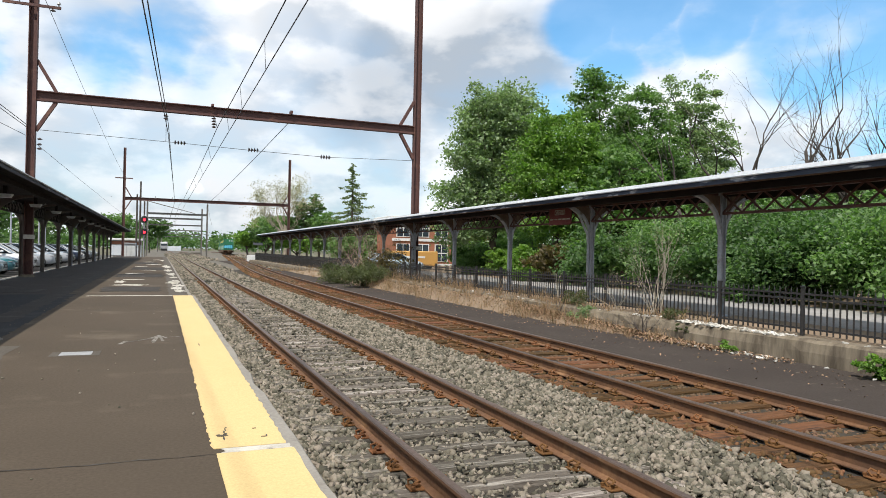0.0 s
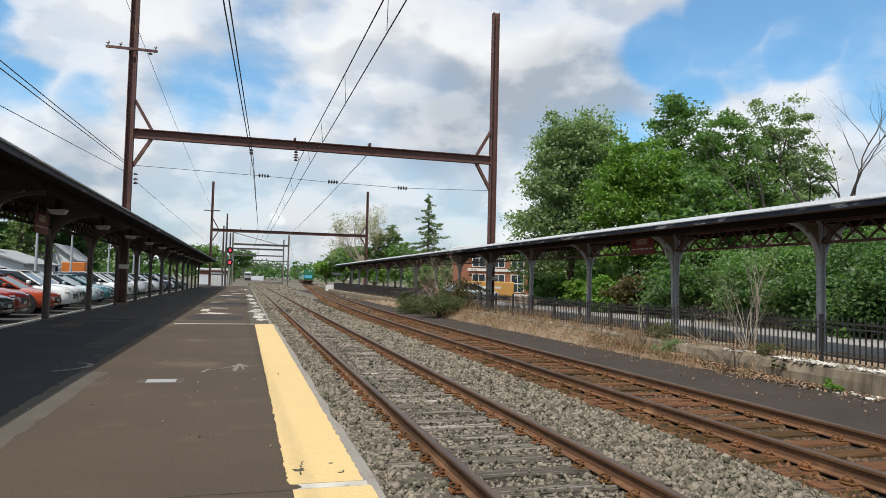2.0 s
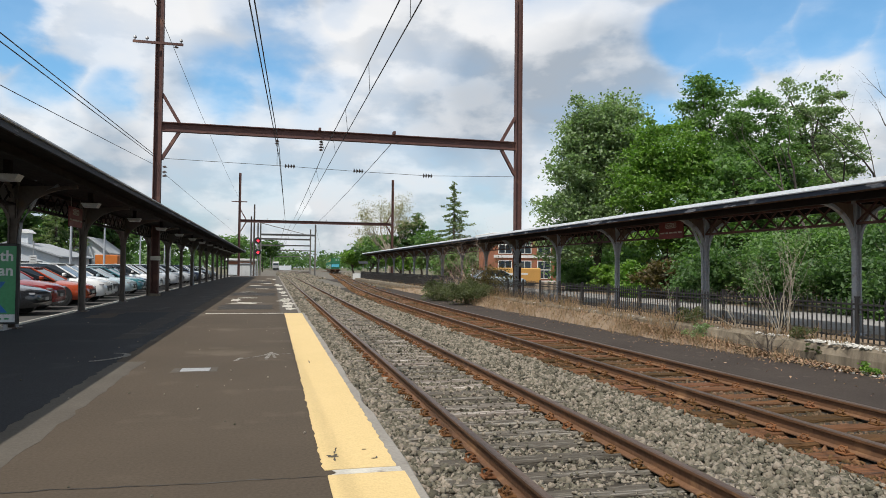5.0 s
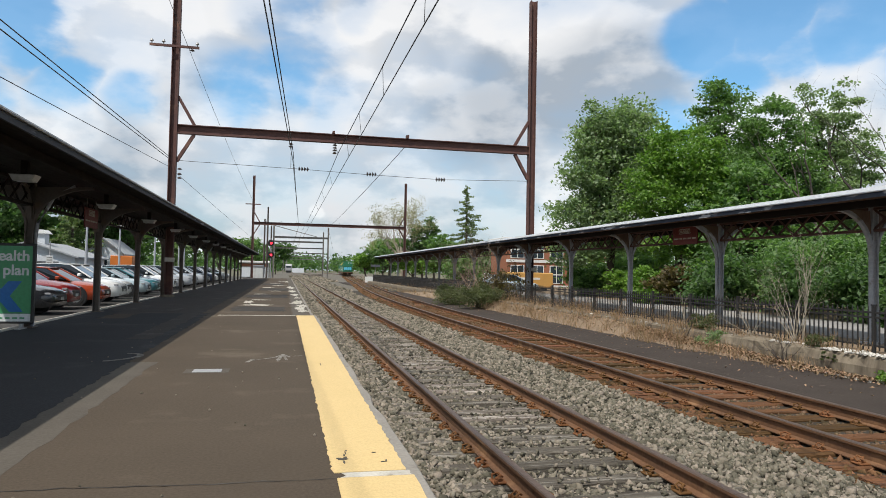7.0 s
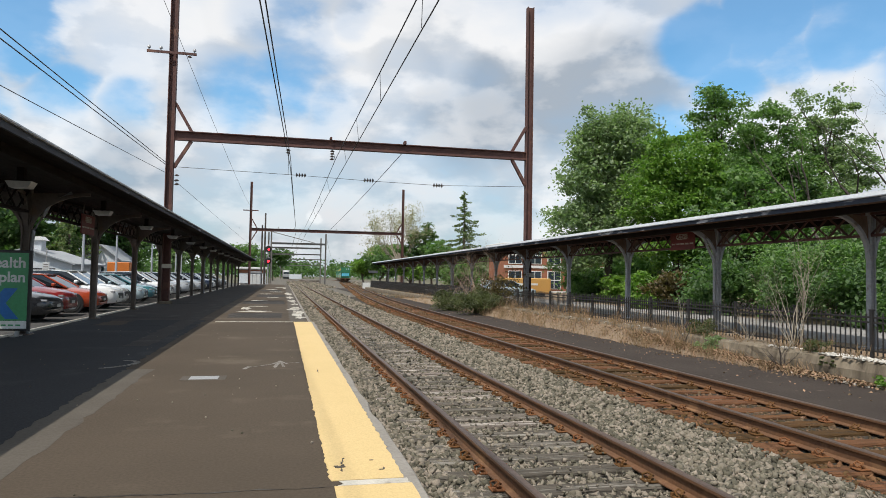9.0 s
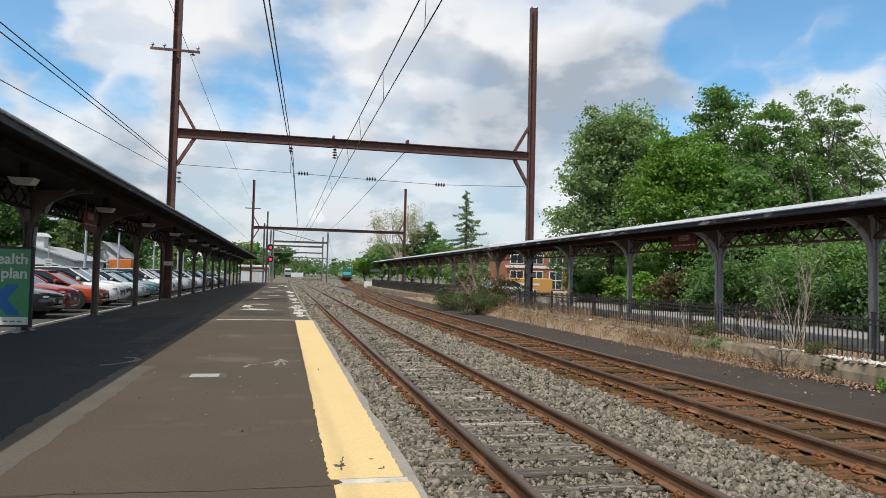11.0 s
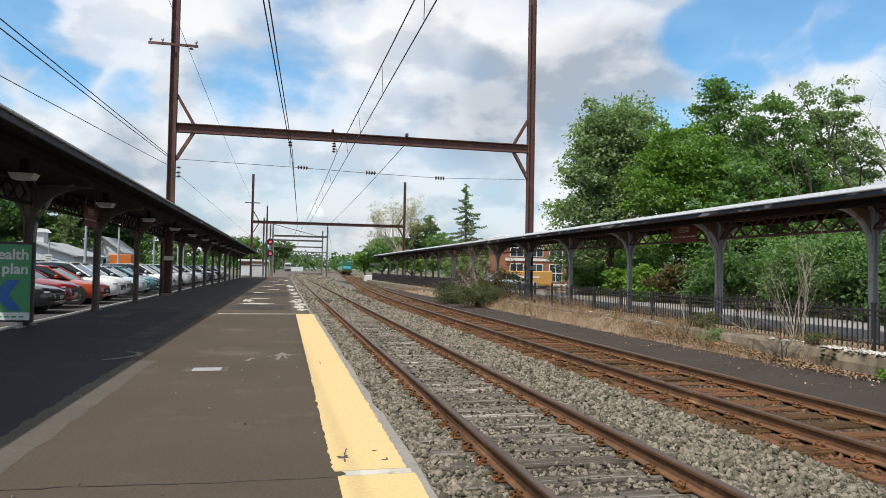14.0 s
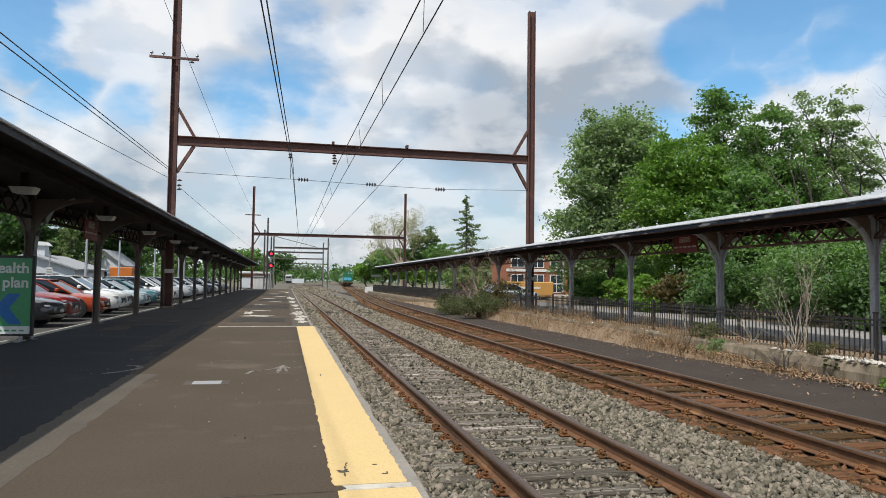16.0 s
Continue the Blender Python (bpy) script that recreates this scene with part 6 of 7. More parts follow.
def gable_house(label, x0, x1, y0, y1, zw, zr, opening=None, cupola=False):
    h = thing("house", label, "house", pose((x0 + x1) / 2, y0, -0.05))
    w = (x1 - x0) / 2
    d = y1 - y0
    b = BM()
    prism(b, [(-w, 0), (w, 0), (w, zw), (0, zr), (-w, zw)], "y", 0, d)
    part("wall", b, SIDING, h)
    for s in (-1, 1):
        b = BM()
        o, k = 0.35, (zr - zw) / w
        prism(b, [(0, zr + 0.02), (s * (w + o), zw - o * k + 0.02), (s * (w + o), zw - o * k + 0.16), (0, zr + 0.16)], "y", -0.4, d + 0.4)
        part("roof", b, SHINGLE, h)
    # a flat black panel stands for the shade inside the opening
    if opening:
        b = BM()
        box(b, opening[0], -0.03, 0, opening[1], 0.05, opening[2])
        part("garage_door", b, BLACKTRIM, h, "black panel painting the shade in an open garage doorway")
    for i in range(3):
        if not opening:
            b = BM()
            xx = -w + (i + 0.5) * 2 * w / 3
            box(b, xx - 0.5, -0.05, 1.0, xx + 0.5, 0.02, 2.3)
            wn = part("window", b, TRIM, h)
            b = BM()
            box(b, xx - 0.42, -0.06, 1.08, xx + 0.42, -0.052, 2.22)
            part("pane", b, GLASS, wn)
    if cupola:
        b = BM()
        box(b, -0.6, 2.0, zr - 0.2, 0.6, 3.2, zr + 0.9)
        cp = part("cupola", b, SIDING, h)
        b = BM()
        prism(b, [(-0.85, zr + 0.9), (0.85, zr + 0.9), (0.5, zr + 1.25), (-0.5, zr + 1.25)], "y", 1.8, 3.4)
        part("cupola_roof", b, TRIM, cp)


gable_house("low white garage building with pale grey roof and cupola", -25.6, -18.2, 66, 76, 2.2, 3.4, (-2.4, 2.4, 1.8), True)
gable_house("pale grey gabled house behind the lot", -22.8, -18.6, 86, 94, 3.0, 4.6)
gable_house("small white house beyond the lot", -44, -33, 70, 80, 3.4, 5.6)
v = thing("delivery_van", "orange box van parked behind the lot", "van", pose(-17.2, 81, -0.03))
b = BM()
box(b, -1.1, -2.2, 0.5, 1.1, 1.6, 2.6, 0.06)
part("box_body", b, surface("orange_paint", (0.62, 0.17, 0.02), None, 0.5, bump=0), v)
b = BM()
box(b, -0.95, 1.62, 0.4, 0.95, 2.9, 1.9, 0.12)
part("cab", b, PAINT["white"], v)
for sx in (-0.9, 0.9):
    for wy in (-1.3, 2.0):
        b = BM()
        tube(b, [(sx - 0.12, wy, 0.38), (sx + 0.12, wy, 0.38)], [0.38, 0.38], 14)
        part("wheel", b, TYRE, v)

bl = thing("brick_building", "two-storey red brick building with white-framed windows", "building", pose(0, 72, -0.3))
b = BM()
box(b, 23.6, 0, 0, 36, 6, 5.6)
part("wall", b, BRICK, bl)
b = BM()
box(b, 23.5, -0.10, 3.05, 36.1, -0.001, 3.35)
part("belt_course", b, TRIM, bl)
b = BM()
box(b, 23.3, -0.3, 5.6, 36.3, 6.3, 5.8, 0.05)
part("cornice", b, TRIM, bl)
b = BM()
box(b, 23.55, -0.06, 0, 36.05, -0.001, 0.55)
part("plinth", b, TRIM, bl)
for i in range(5):
    for z0 in (0.75, 3.5):
        xx = 24.8 + i * 2.30
        b = BM()
        box(b, xx - 0.80, -0.07, z0, xx + 0.80, 0.02, z0 + 2.0)
        wn = part("window", b, TRIM, bl)
        for dx in (-0.37, 0.37):
            for dz in (0.08, 1.06):
                b = BM()
                box(b, xx + dx - 0.33, -0.085, z0 + dz, xx + dx + 0.33, -0.072, z0 + dz + 0.86)
                part("pane", b, GLASS, wn)
tb = thing("box_trailer", "ochre-yellow box trailer parked behind the far platform", "trailer", pose(20.0, 56, BANK))
b = BM()
box(b, -2.2, -1.0, 0.25, 2.2, 1.0, 1.55, 0.06)
part("body", b, surface("ochre_paint", (0.60, 0.33, 0.09), (0.5, 0.27, 0.08), 0.6, bump=0.05), tb)
b = BM()
box(b, -0.9, -1.012, 0.95, 1.0, -1.001, 1.12)
part("stripe", b, TRIM, tb)
for wx in (-1.4, 1.4):
    for wy in (-0.85, 0.85):
        b = BM()
        tube(b, [(wx, wy - 0.1, 0.3), (wx, wy + 0.1, 0.3)], [0.3, 0.3], 14)
        part("wheel", b, TYRE, tb)


# ---------------------------------------------------------------- signs
def lettering(parent, text, x, z, y, size, material, label, stretch=1.0, align="RIGHT", bold=0.008):
    cu = bpy.data.curves.new("lettering", "FONT")
    cu.body, cu.size, cu.extrude, cu.align_x, cu.offset = text, size, 0.002, align, bold
    tmp = bpy.data.objects.new("tmp", cu)
    scene.collection.objects.link(tmp)
    me = bpy.data.meshes.new_from_object(tmp.evaluated_get(bpy.context.evaluated_depsgraph_get()))
    bpy.data.objects.remove(tmp)
    me.transform(pose(x, y, z, 90) @ Matrix.Diagonal((stretch, 1, 1, 1)))
    me.materials.clear()
    me.materials.append(material)
    ob = new("lettering", me)
    ob.parent = parent
    return tagged(ob, label)


SIGNGREEN = surface("green_poster", (0.06, 0.30, 0.13), (0.05, 0.26, 0.11), 0.35, big=0.4, bump=0)
SIGNBLUE = surface("blue_poster", (0.02, 0.16, 0.48), None, 0.35, bump=0)
POSTERWHITE = surface("poster_white", (0.72, 0.76, 0.76), None, 0.4, bump=0)
ad = thing("advertising_board", "green advertising board in a black frame on metal feet", "advertising board", pose(-6.43, 17.42, 0.0))
b = BM()
box(b, -0.68, -0.05, 0.13, 0.68, 0.05, 1.97, 0.01)
part("frame", b, BLACKTRIM, ad)
b = BM()
box(b, -0.62, -0.058, 0.36, 0.62, -0.052, 1.91)
part("poster", b, SIGNGREEN, ad)
b = BM()
box(b, -0.62, -0.058, 0.18, 0.62, -0.052, 0.356)
part("footer", b, POSTERWHITE, ad)
lettering(ad, "health", 0.57, 1.575, -0.060, 0.335, POSTERWHITE, "white lettering")
lettering(ad, "plan", 0.57, 1.245, -0.060, 0.335, POSTERWHITE, "white lettering")
b = BM()
prism(b, [(-0.5, 0.40), (-0.20, 0.40), (0.0, 0.62), (0.18, 0.40), (0.46, 0.40), (0.18, 0.76), (0.42, 1.10), (0.14, 1.10), (0.0, 0.92), (-0.18, 1.10), (-0.48, 1.10), (-0.18, 0.76)], "y", -0.0625, -0.0585)
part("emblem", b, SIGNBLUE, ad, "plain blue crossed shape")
for k2 in range(7):
    b = BM()
    box(b, -0.50 + k2 * 0.15, -0.061, 0.24, -0.40 + k2 * 0.15, -0.0585, 0.275)
    part("small_print", b, SIGNGREEN, ad)
for sx in (-0.5, 0.42):
    b = BM()
    box(b, sx - 0.04, -0.04, 0.0, sx + 0.04, 0.04, 0.129, 0.005)
    box(b, sx - 0.05, -0.28, 0.0, sx + 0.05, 0.28, 0.02, 0.004)
    part("foot", b, GALV, ad)


def danger_board(x, y0, y1, z0, z1, face):
    s = thing("warning_board", "dull red warning board with pale lettering under the canopy", "sign", pose(x, (y0 + y1) / 2, z0), group="warning boards")
    w, h = (y1 - y0) / 2, z1 - z0
    b = BM()
    box(b, -0.015, -w, 0, 0.015, w, h, 0.004)
    part("panel", b, SIGNRED, s)
    for (ya, yb, za, zb) in ((-0.42, 0.42, 0.60, 0.64), (-0.42, 0.42, 0.86, 0.90)):
        b = BM()
        box(b, face * 0.016, ya * w * 2 * 0.5, za * h, face * 0.020, yb * w, zb * h)
        part("border", b, WHITE_PAINT, s)
    word = lettering(s, "DANGER", 0, 0, 0, h * 0.27, WHITE_PAINT, "pale lettering", 1.1, "CENTER", 0.004)
    word.matrix_basis = pose(face * 0.0185, 0, h * 0.655, 0, 0, 90 * face)
    for k2 in range(5):
        b = BM()
        yy = -0.75 * w + k2 * 0.37 * w
        box(b, face * 0.016, yy - 0.10, h * 0.30, face * 0.020, yy + 0.10, h * 0.38)
        part("lettering", b, WHITE_PAINT, s, "pale letter bar")
    for yy in (-w * 0.7, w * 0.7):
        b = BM()
        box(b, -0.01, yy - 0.02, h, 0.01, yy + 0.02, h + 0.30)
        part("hanger", b, STEELGREY, s)


danger_board(12.84, 19.62, 21.05, 2.58, 3.16, -1)
danger_board(-5.86, 21.6, 23.0, 2.62, 3.2, 1)

# downpipes from the gutters to the posts
for x_in, x_post, ze, s, ys2, base in ((-3.76, -6.05, 3.42, 1, (17.86, 36.22, 54.58, 72.94), 0.0), (11.3, 13.0, 3.17, -1, (18.65, 35.75, 52.85), RIGHT_Z)):
    for y in ys2:
        b = BM()
        tube(b, [(x_post + s * 0.95, y, ze - 0.03), (x_post + s * 0.75, y, ze - 0.16), (x_post + s * 0.50, y, ze - 0.30), (x_post + s * 0.34, y, ze - 0.62), (x_post + s * 0.16, y, ze - 0.95), (x_post + s * 0.13, y, ze - 1.3), (x_post + s * 0.13, y, base)], [0.040] * 7, 8)
        solid("downpipe", b, POSTGREY, "grey bent downpipe running down a canopy post", "downpipe", group="downpipes", smooth=True)


# ---------------------------------------------------------------- signal, cabinet, poles, far train
REDLIGHT = glowing("red_signal_light", (1.0, 0.03, 0.05), 3.0)
sg = thing("railway_signal", "railway signal mast with two round heads showing red", "railway signal", pose(-2.52, 114, -0.5))
b = BM()
tube(b, [(0, 0, 0), (0, 0, 6.9)], [0.11, 0.09], 8)
part("mast", b, GALV, sg)
for z in (6.15, 4.25):
    b = BM()
    tube(b, [(0.0, -0.22, z), (0.0, -0.16, z)], [0.52, 0.52], 20)
    hd = part("head", b, BLACKTRIM, sg)
    b = BM()
    tube(b, [(0.05, -0.26, z - 0.05), (0.05, -0.23, z - 0.05)], [0.20, 0.20], 14)
    part("lens", b, REDLIGHT, hd, "glowing red lens")
    b = BM()
    tube(b, [(0.05, -0.55, z + 0.10), (0.05, -0.24, z + 0.14)], [0.20, 0.22], 12, caps=False)
    part("hood", b, BLACKTRIM, hd)
cb = thing("equipment_cabinet", "pale silver equipment cabinet at the platform's end", "cabinet", pose(-4.5, 113.2, -0.5))
b = BM()
box(b, -0.98, -0.9, 0, 0.98, 0.9, 2.3, 0.05)
part("body", b, GALV, cb)
for x0 in (-0.90, -0.29, 0.32):
    b = BM()
    box(b, x0, -0.93, 0.25, x0 + 0.56, -0.901, 2.1, 0.02)
    part("door", b, LAMPBOX, cb)
b = BM()
prism(b, [(-1.06, 2.301), (1.06, 2.301), (0.92, 2.55), (-0.92, 2.55)], "y", -1.0, 1.0)
part("roof", b, GALV, cb)
for x, y, h in ((-3.18, 117, 12.2), (-3.70, 118.5, 10.3), (-2.75, 125, 9.6)):
    b = BM()
    tube(b, [(0, 0, 0), (0, 0, h)], [0.17, 0.12], 8)
    solid("utility_pole", b, DEADWOOD, "weathered wooden utility pole at the platform's end", "utility pole", pose(x, y, -0.5), group="utility poles")
sh = thing("station_hut", "low flat-roofed hut with a red-brown band beyond the platform", "hut", pose(-5.6, 128, -0.5))
b = BM()
box(b, -2.4, 0, 0, 2.4, 4, 3.0)
part("wall", b, SIDING, sh)
b = BM()
box(b, -2.8, -0.4, 3.0, 2.8, 4.4, 3.35, 0.04)
part("roof", b, TRIM, sh)
b = BM()
box(b, -2.42, -0.04, 2.3, 2.42, -0.001, 2.85)
part("band", b, BRICK, sh)
et = thing("passenger_train", "silver commuter train standing far down the line", "train", pose(1.25, 330, -0.2))
b = BM()
loft(b, [(0, 1.0), (0, 3.3), (0.4, 4.0), (24.6, 4.0), (25, 3.3), (25, 1.0)], [(-1.5, 0.25), (-1.35, 0), (1.35, 0), (1.5, 0.25)])
part("body", b, GALV, et)
b = BM()
box(b, -1.2, -0.05, 2.3, 1.2, 0.0, 3.2, 0.02)
part("windscreen", b, GLASS, et)
b = BM()
box(b, -1.3, 0.2, 0.0, 1.3, 24, 1.0)
part("underframe", b, BLACKTRIM, et)
for sx in (-0.8, 0.8):
    b = BM()
    tube(b, [(sx, -0.08, 1.5), (sx, 0.0, 1.5)], [0.16, 0.16], 10)
    part("headlight", b, HEADLAMP, et)
for x, y, w in ((6.6, 390, 3.3),):
    b = BM()
    box(b, -w, 0, 0, w, 8, 2.5, 0.1)
    solid("trackside_shed", b, SIDING, "long low pale shed far beyond the tracks", "shed", pose(x, y, -0.5), group="far sheds")
b = BM()
box(b, -0.55, -0.4, 0, 0.55, 0.4, 1.0, 0.03)
solid("trackside_box", b, TRIM, "small white trackside equipment box", "equipment box", pose(12.1, 103, -0.42))
sp = thing("solar_panel", "small solar panel on a slim post beside the tracks", "solar panel", pose(13.2, 104, -0.42))
b = BM()
tube(b, [(0, 0, 0), (0, 0, 2.6)], [0.05, 0.05], 6)
part("post", b, GALV, sp)
b = BM()
prism(b, [(-0.3, 2.45), (0.4, 2.8), (0.4, 2.86), (-0.3, 2.51)], "x", -0.7, 0.7)
part("panel", b, BLACKTRIM, sp)

for px, py, seed2 in ((6.6, 172, 1), (8.3, 186, 2), (5.6, 205, 3)):
    tp = thing("tie_pile", "low pile of old brown timber ties beside the tracks", "timber pile", pose(px, py, -0.42), group="tie piles")
    rr2 = np.random.default_rng(seed2)
    for q2 in range(7):
        b = BM()
        zz2 = 0.24 * (q2 // 3)
        box(b, -1.25, -0.12, 0, 1.25, 0.12, 0.22, 0.015)
        ob2 = part("old_tie", b, TIE, tp)
        ob2.matrix_basis = pose(rr2.normal() * 0.2, (q2 % 3) * 0.36 + rr2.normal() * 0.03, zz2, 0, 0, rr2.normal() * 5)

# pole line and crossing far down the tracks
b = BM()
for dx, sgn in ((0.0, 1), (1.43, 1)):
    pts2 = [(3.42 + dx + 0.0 * i, 150 + i * 6, RAIL_Z - 0.05) for i in range(2)] + [(3.42 + dx + 0.35 * i, 156 + i * 8, RAIL_Z - 0.05) for i in range(1, 9)]
    tube(b, pts2, [0.06] * len(pts2), 4)
solid("crossover_track", b, RAIL, "rusty crossover rails joining the tracks", "railway track", kind="structure")


# ---------------------------------------------------------------- the freight train standing down the far track
CONT = surface("green_container_paint", (0.018, 0.17, 0.075), (0.014, 0.13, 0.06), 0.6, big=0.5, fine=8, bump=0.15, stain=(0.05, 0.10, 0.06), stain_scale=0.8)
GRAF_B = surface("pale_blue_spray_paint", (0.10, 0.48, 0.66), None, 0.7, bump=0)
GRAF_K = surface("black_spray_paint", (0.012, 0.015, 0.03), None, 0.7, bump=0)
GRAF_W = surface("white_spray_paint", (0.66, 0.66, 0.64), (0.4, 0.42, 0.42), 0.7, bump=0)
GRAF_Y = surface("yellow_spray_paint", (0.70, 0.58, 0.04), None, 0.7, bump=0)
REFLECT = surface("pale_yellow_tape", (0.66, 0.55, 0.15), None, 0.5, bump=0)
DECK = surface("rusted_wagon_frame", (0.14, 0.085, 0.055), (0.08, 0.055, 0.04), 0.85, big=1.5, fine=9, bump=0.4, stain=(0.26, 0.16, 0.08), stain_scale=1.2)
CL, CW, CH = 12.2, 2.5, 2.95


def container(m, label):
    c = thing("cargo_container", label, "container", m, group="green containers")
    b = BM()
    box(b, -CW / 2 + 0.06, 0.06, 0.08, CW / 2 - 0.06, CL - 0.06, CH - 0.06)
    part("body", b, CONT, c)
    for sx in (-1, 1):
        b = BM()
        for i in range(24):
            y = 0.35 + i * 0.49
            box(b, sx * (CW / 2 - 0.06), y, 0.18, sx * (CW / 2 - 0.01), y + 0.22, CH - 0.14)
        part("corrugation", b, CONT, c)
        b = BM()
        box(b, sx * (CW / 2 - 0.10), 0, 0, sx * CW / 2, CL, 0.14)
        part("bottom_rail", b, CONT, c)
        b = BM()
        box(b, sx * (CW / 2 - 0.10), 0, CH - 0.12, sx * CW / 2, CL, CH)
        part("top_rail", b, CONT, c)
        for y in (0.0, CL - 0.14):
            b = BM()
            box(b, sx * (CW / 2 - 0.16), y, 0.14, sx * CW / 2, y + 0.14, CH - 0.12)
            part("corner_post", b, CONT, c)
            b = BM()
            box(b, sx * (CW / 2 - 0.20), y - 0.01, CH + 0.001, sx * (CW / 2 + 0.01), y + 0.17, CH + 0.12, 0.02)
            part("corner_casting", b, CONT, c)
        for i in range(9):
            b = BM()
            y = 0.8 + i * 1.3
            box(b, sx * (CW / 2 - 0.008), y, CH - 0.75, sx * (CW / 2 + 0.004), y + 0.09, CH - 0.2)
            part("reflective_strip", b, REFLECT, c)
        rr = np.random.default_rng(5 + sx)
        for i in range(16):
            b = BM()
            y, h = rr.uniform(0.3, CL - 1.2), rr.uniform(0.5, 1.3)
            box(b, sx * (CW / 2 - 0.008), y, 0.2, sx * (CW / 2 + 0.003 + 0.0006 * i), y + rr.uniform(0.12, 0.5), 0.2 + h, 0.0)
            part("graffiti_mark", b, (GRAF_W, GRAF_W, GRAF_Y, SIGNRED, GRAF_B)[int(rr.integers(5))], c)
    for i in range(3):
        b = BM()
        x = -CW / 2 + 0.22 + i * 0.70
        box(b, x, 0.0, 0.2, x + 0.62, 0.055, CH - 0.2, 0.015)
        part("end_panel", b, CONT, c)
    for i, (cx2, w, h) in enumerate(((-0.78, 0.34, 0.85), (-0.30, 0.32, 0.80), (0.22, 0.36, 0.88), (0.74, 0.34, 0.85))):
        for mat2, g, yy in ((GRAF_K, 0.10, -0.006), (GRAF_B, 0.0, -0.012)):
            b = BM()
            ring = [(cx2 + (w + g) * (math.copysign(abs(math.cos(a)) ** 0.6, math.cos(a))) * 0.72, 0.95 + (h / 2 + g) * math.copysign(abs(math.sin(a)) ** 0.6, math.sin(a))) for a in np.linspace(0, 2 * math.pi, 18, endpoint=False)]
            prism(b, ring, "y", yy - 0.001 * i, 0.003)
            part("graffiti_shape", b, mat2, c, "pale blue bubble shape" if mat2 is GRAF_B else "black bubble outline")
    for x in (0.1, 0.72):
        b = BM()
        box(b, x, -0.008, CH - 0.62, x + 0.24, 0.003, CH - 0.34)
        part("placard", b, GRAF_W, c)
    return c


def flat_wagon(m, length):
    w = thing("flat_wagon", "rusty intermodal flat wagon on steel wheels", "railway wagon", m, group="flat wagons")
    b = BM()
    box(b, -1.35, 0, 0.98, 1.35, length, 1.18, 0.02)
    part("deck", b, DECK, w)
    for sx in (-1, 1):
        b = BM()
        box(b, sx * 1.25, 0.1, 0.62, sx * 1.36, length - 0.1, 0.98)
        part("side_sill", b, DECK, w)
    for yb in (1.9, length - 1.9):
        b = BM()
        box(b, -1.0, yb - 1.2, 0.42, 1.0, yb + 1.2, 0.72, 0.04)
        bg2 = part("bogie", b, DECK, w)
        for dy in (-0.9, 0.9):
            for sx in (-0.7525, 0.7525):
                b = BM()
                tube(b, [(sx - 0.07, yb + dy, 0.44), (sx + 0.07, yb + dy, 0.44)], [0.44, 0.44], 18)
                part("wheel", b, RAIL, bg2)
    for y, s in ((0, -1), (length, 1)):
        b = BM()
        box(b, -0.16, y, 0.72, 0.16, y + s * 0.55, 0.98, 0.03)
        part("coupler", b, DECK, w)
    b = BM()
    tube(b, [(1.1, -0.03, 0.98), (1.1, -0.06, 1.45)], [0.03, 0.03], 6)
    part("hand_brake_rod", b, GALV, w)
    return w


y = 188.0
first = None
for i in range(6):
    length = 13.4
    y2 = y + length
    xa, xb = track2_x(y), track2_x(y2)
    ang = -math.degrees(math.atan2(xb - xa, y2 - y))
    m = pose(xa, y, RAIL_Z, 0, 0, ang)
    mc = m @ Matrix.Translation((0, 0.6, 1.184))
    if first is None:
        first = (flat_wagon(m, length), container(mc, "green corrugated cargo container covered in graffiti"))
    else:
        copy_thing(first[0], m)
        copy_thing(first[1], mc)
    y += (length + 0.9) * math.cos(radians(ang))


# ---------------------------------------------------------------- ballast, ties, plates
def stones(regions, seed, material, name, label):
    """Crushed stone: angular six-sided lumps, turned at random, each with its own size."""
    r = np.random.default_rng(seed)
    cs, rs = [], []
    for (x0, x1, y0, y1, z, size, area, fx) in regions:
        k = int((x1 - x0) * (y1 - y0) / area)
        x, y = r.uniform(x0, x1, k), r.uniform(y0, y1, k)
        cs.append(np.c_[x if fx is None else x + np.array([fx(q) for q in y]), y, z + r.normal(size=k) * size * 0.28])
        rs.append(size * r.uniform(0.55, 1.35, k))
    c, s = np.concatenate(cs), np.concatenate(rs)
    k = len(c)
    corner = np.array([(-1, -1, -1), (1, -1, -1), (1, 1, -1), (-1, 1, -1), (-1, -1, 1), (1, -1, 1), (1, 1, 1), (-1, 1, 1)], float)
    v = corner[None] * (1 + r.normal(size=(k, 8, 3)) * 0.30) * r.uniform(0.38, 1.1, (k, 1, 3))
    q = r.normal(size=(k, 4))
    q /= np.linalg.norm(q, axis=1, keepdims=True)
    w, x, y, z = q.T
    rot = np.stack([np.stack([1 - 2 * (y * y + z * z), 2 * (x * y - z * w), 2 * (x * z + y * w)], -1), np.stack([2 * (x * y + z * w), 1 - 2 * (x * x + z * z), 2 * (y * z - x * w)], -1), np.stack([2 * (x * z - y * w), 2 * (y * z + x * w), 1 - 2 * (x * x + y * y)], -1)], 1)
    v = np.einsum("kij,knj->kni", rot, v) * s[:, None, None] * 0.78 + c[:, None, :]
    face = np.array([(0, 3, 2, 1), (4, 5, 6, 7), (0, 1, 5, 4), (1, 2, 6, 5), (2, 3, 7, 6), (3, 0, 4, 7)])
    f = (face[None] + np.arange(k)[:, None, None] * 8).reshape(-1, 4)
    tagged(new(name, raw_mesh(name, v.reshape(-1, 3), f, material)), label, "ballast", kind="stuff")


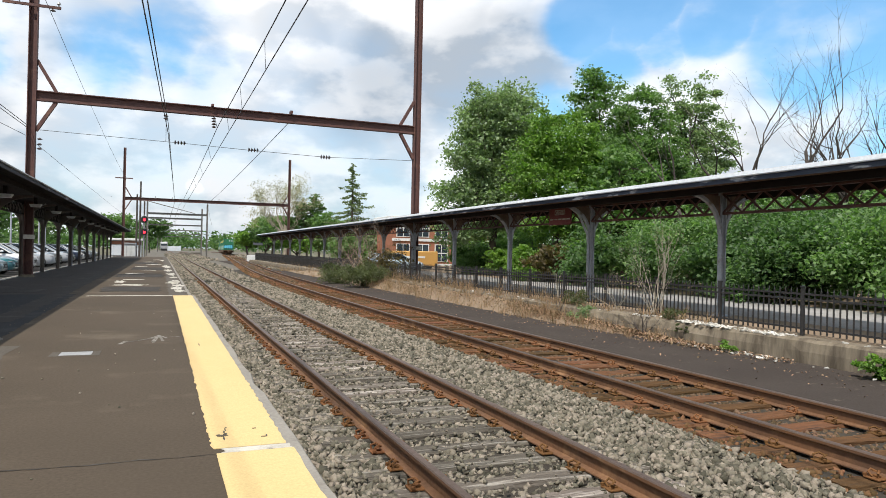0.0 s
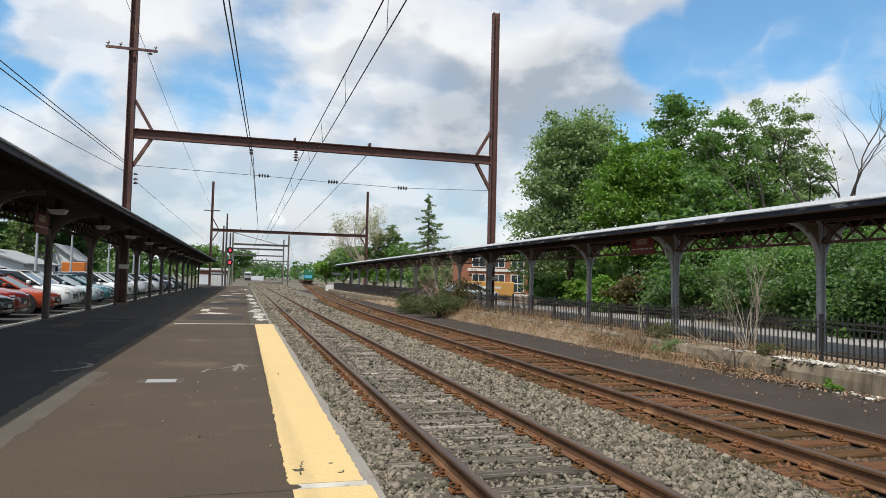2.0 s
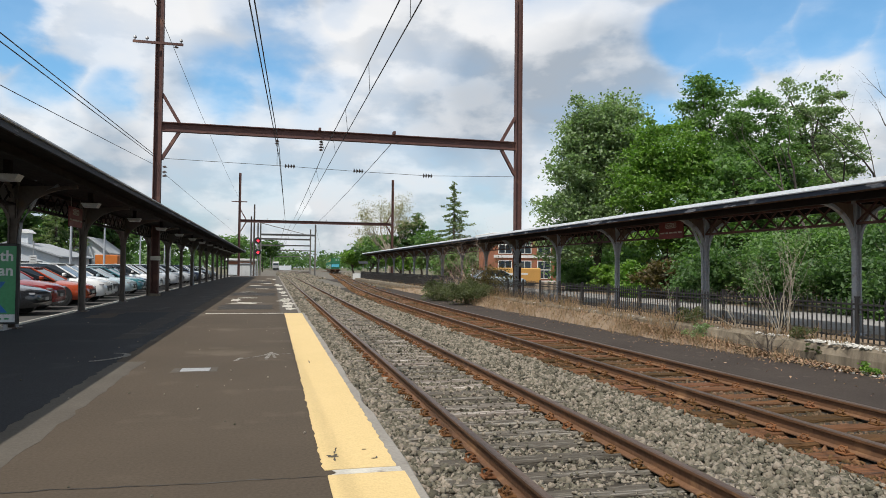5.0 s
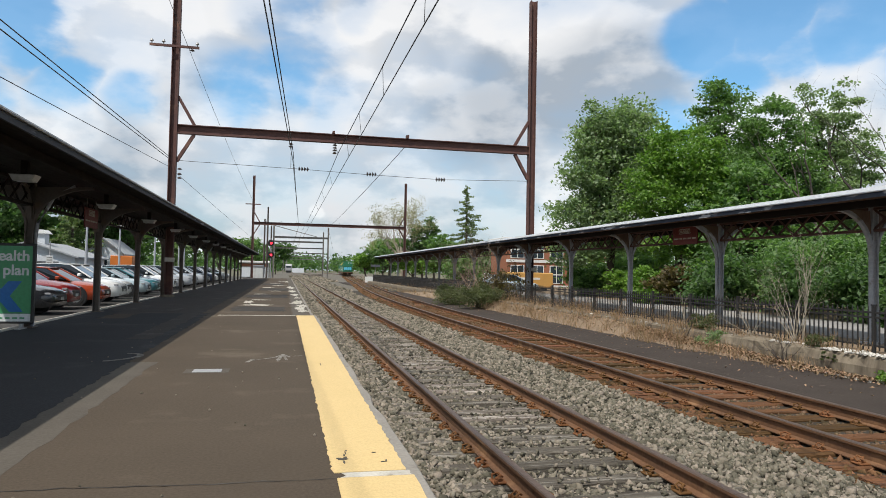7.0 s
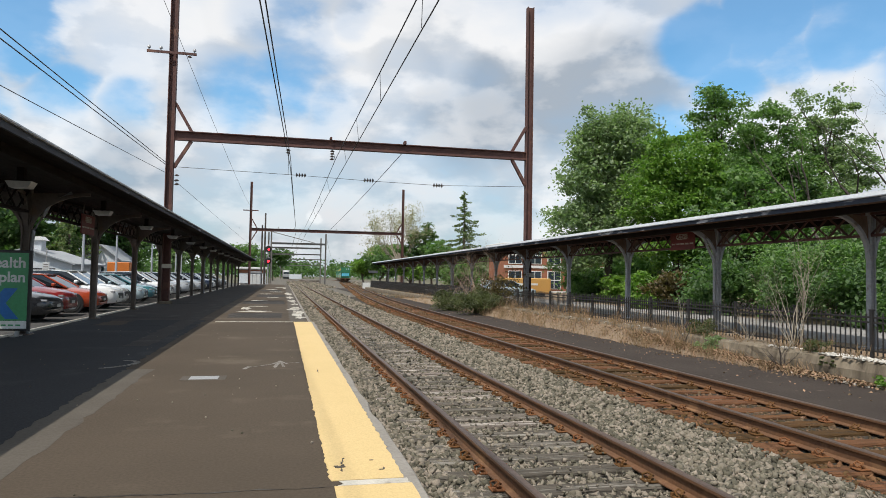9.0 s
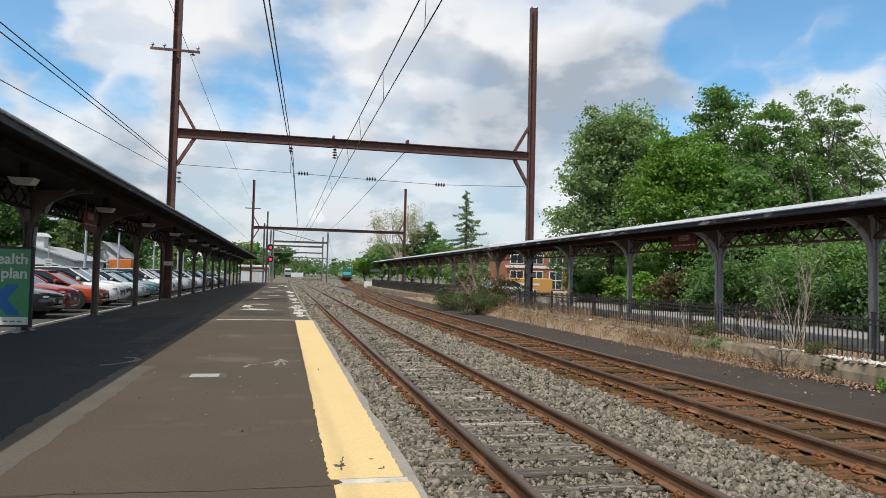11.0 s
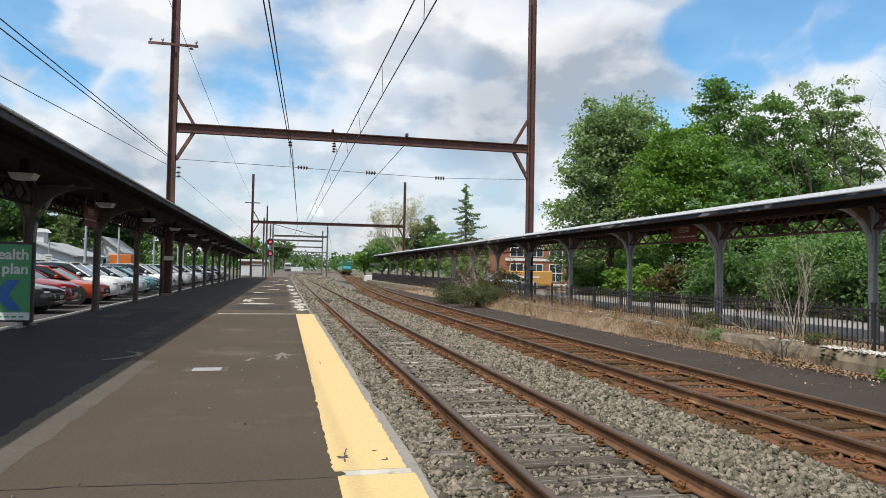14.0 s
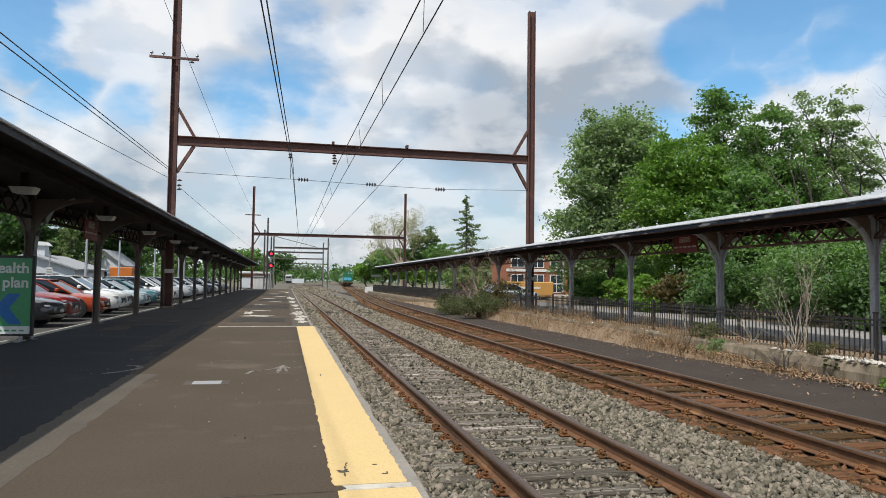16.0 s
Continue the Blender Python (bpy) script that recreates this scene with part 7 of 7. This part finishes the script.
bands = ((-9.0, 2.6, 0.06, 0.0085), (2.6, 9, 0.034, 0.0017), (9, 19, 0.038, 0.0027), (19, 36, 0.052, 0.0062), (36, 62, 0.09, 0.026), (62, 110, 0.12, 0.055), (110, 200, 0.17, 0.15))
reg = []
for y0, y1, s, a in bands:
    reg += [(0.92, 1.80, y0, y1, -0.405, s, a, None), (2.0, 3.34, y0, y1, -0.424, s * 0.92, a, None), (2.0, 3.34, y0, y1, -0.364, s * 0.6, a * 15, None), (3.50, 5.22, y0, y1, -0.398, s, a, None), (1.80, 2.0, y0, y1, -0.43, s * 0.9, a, None), (3.34, 3.50, y0, y1, -0.43, s * 0.9, a, None)]
reg += [(1.5, 4.2, 62, 110, -0.41, 0.12, 0.08, track2_x), (1.5, 6.0, 110, 230, -0.41, 0.18, 0.22, track2_x), (5.22, 5.8, 62, 110, -0.41, 0.12, 0.06, None), (5.2, 8.2, 110, 200, -0.41, 0.18, 0.2, None)]
stones(reg, 11, STONE, "ballast", "grey crushed stone ballast between the tracks")
reg = []
for y0, y1, s, a in bands:
    reg += [(-1.40, -0.86, y0, y1, -0.420, s * 0.9, a * 1.3, track2_x), (0.86, 1.35, y0, y1, -0.415, s, a * 1.7, track2_x)]
stones(reg, 12, RUSTSTONE, "rusty_ballast", "rust-stained crushed stone in the far track")
stones([(-0.64, 0.64, y0, y1, -0.432, s * 0.9, a * 1.15, track2_x) for y0, y1, s, a in bands], 13, TANSTONE, "dusty_ballast", "tan dusty crushed stone between the far rails")

plate = plate_mesh()
for tr, centre, mat, seed in ((track_a, lambda q: 2.67, TIE, 1), (track_b, track2_x, RUSTTIE, 2)):
    kinds = tie_meshes(mat, seed)
    r = np.random.default_rng(40 + seed)
    far_ties = BM()
    yy = -10.13
    while yy < 200:
        if yy < 90:
            shared("tie", kinds[int(r.integers(5))], tr, pose(centre(yy) + r.normal() * 0.03, yy + r.normal() * 0.02, TIE_Z + r.normal() * 0.006, 0, 0, r.normal() * 0.9))
            if 0.5 < yy < 42:
                for off in (-0.7525, 0.7525):
                    shared("tie_plate", plate, tr, pose(centre(yy) + off, yy, TIE_Z + 0.004, 0, 0, 180 if r.random() < 0.5 else 0))
        else:
            x = centre(yy)
            box(far_ties, x - 1.28, yy - 0.11, TIE_Z - 0.15, x + 1.28, yy + 0.11, TIE_Z)
        yy += 0.53
    tagged(part("tie_run", far_ties, mat, tr), kind="stuff")
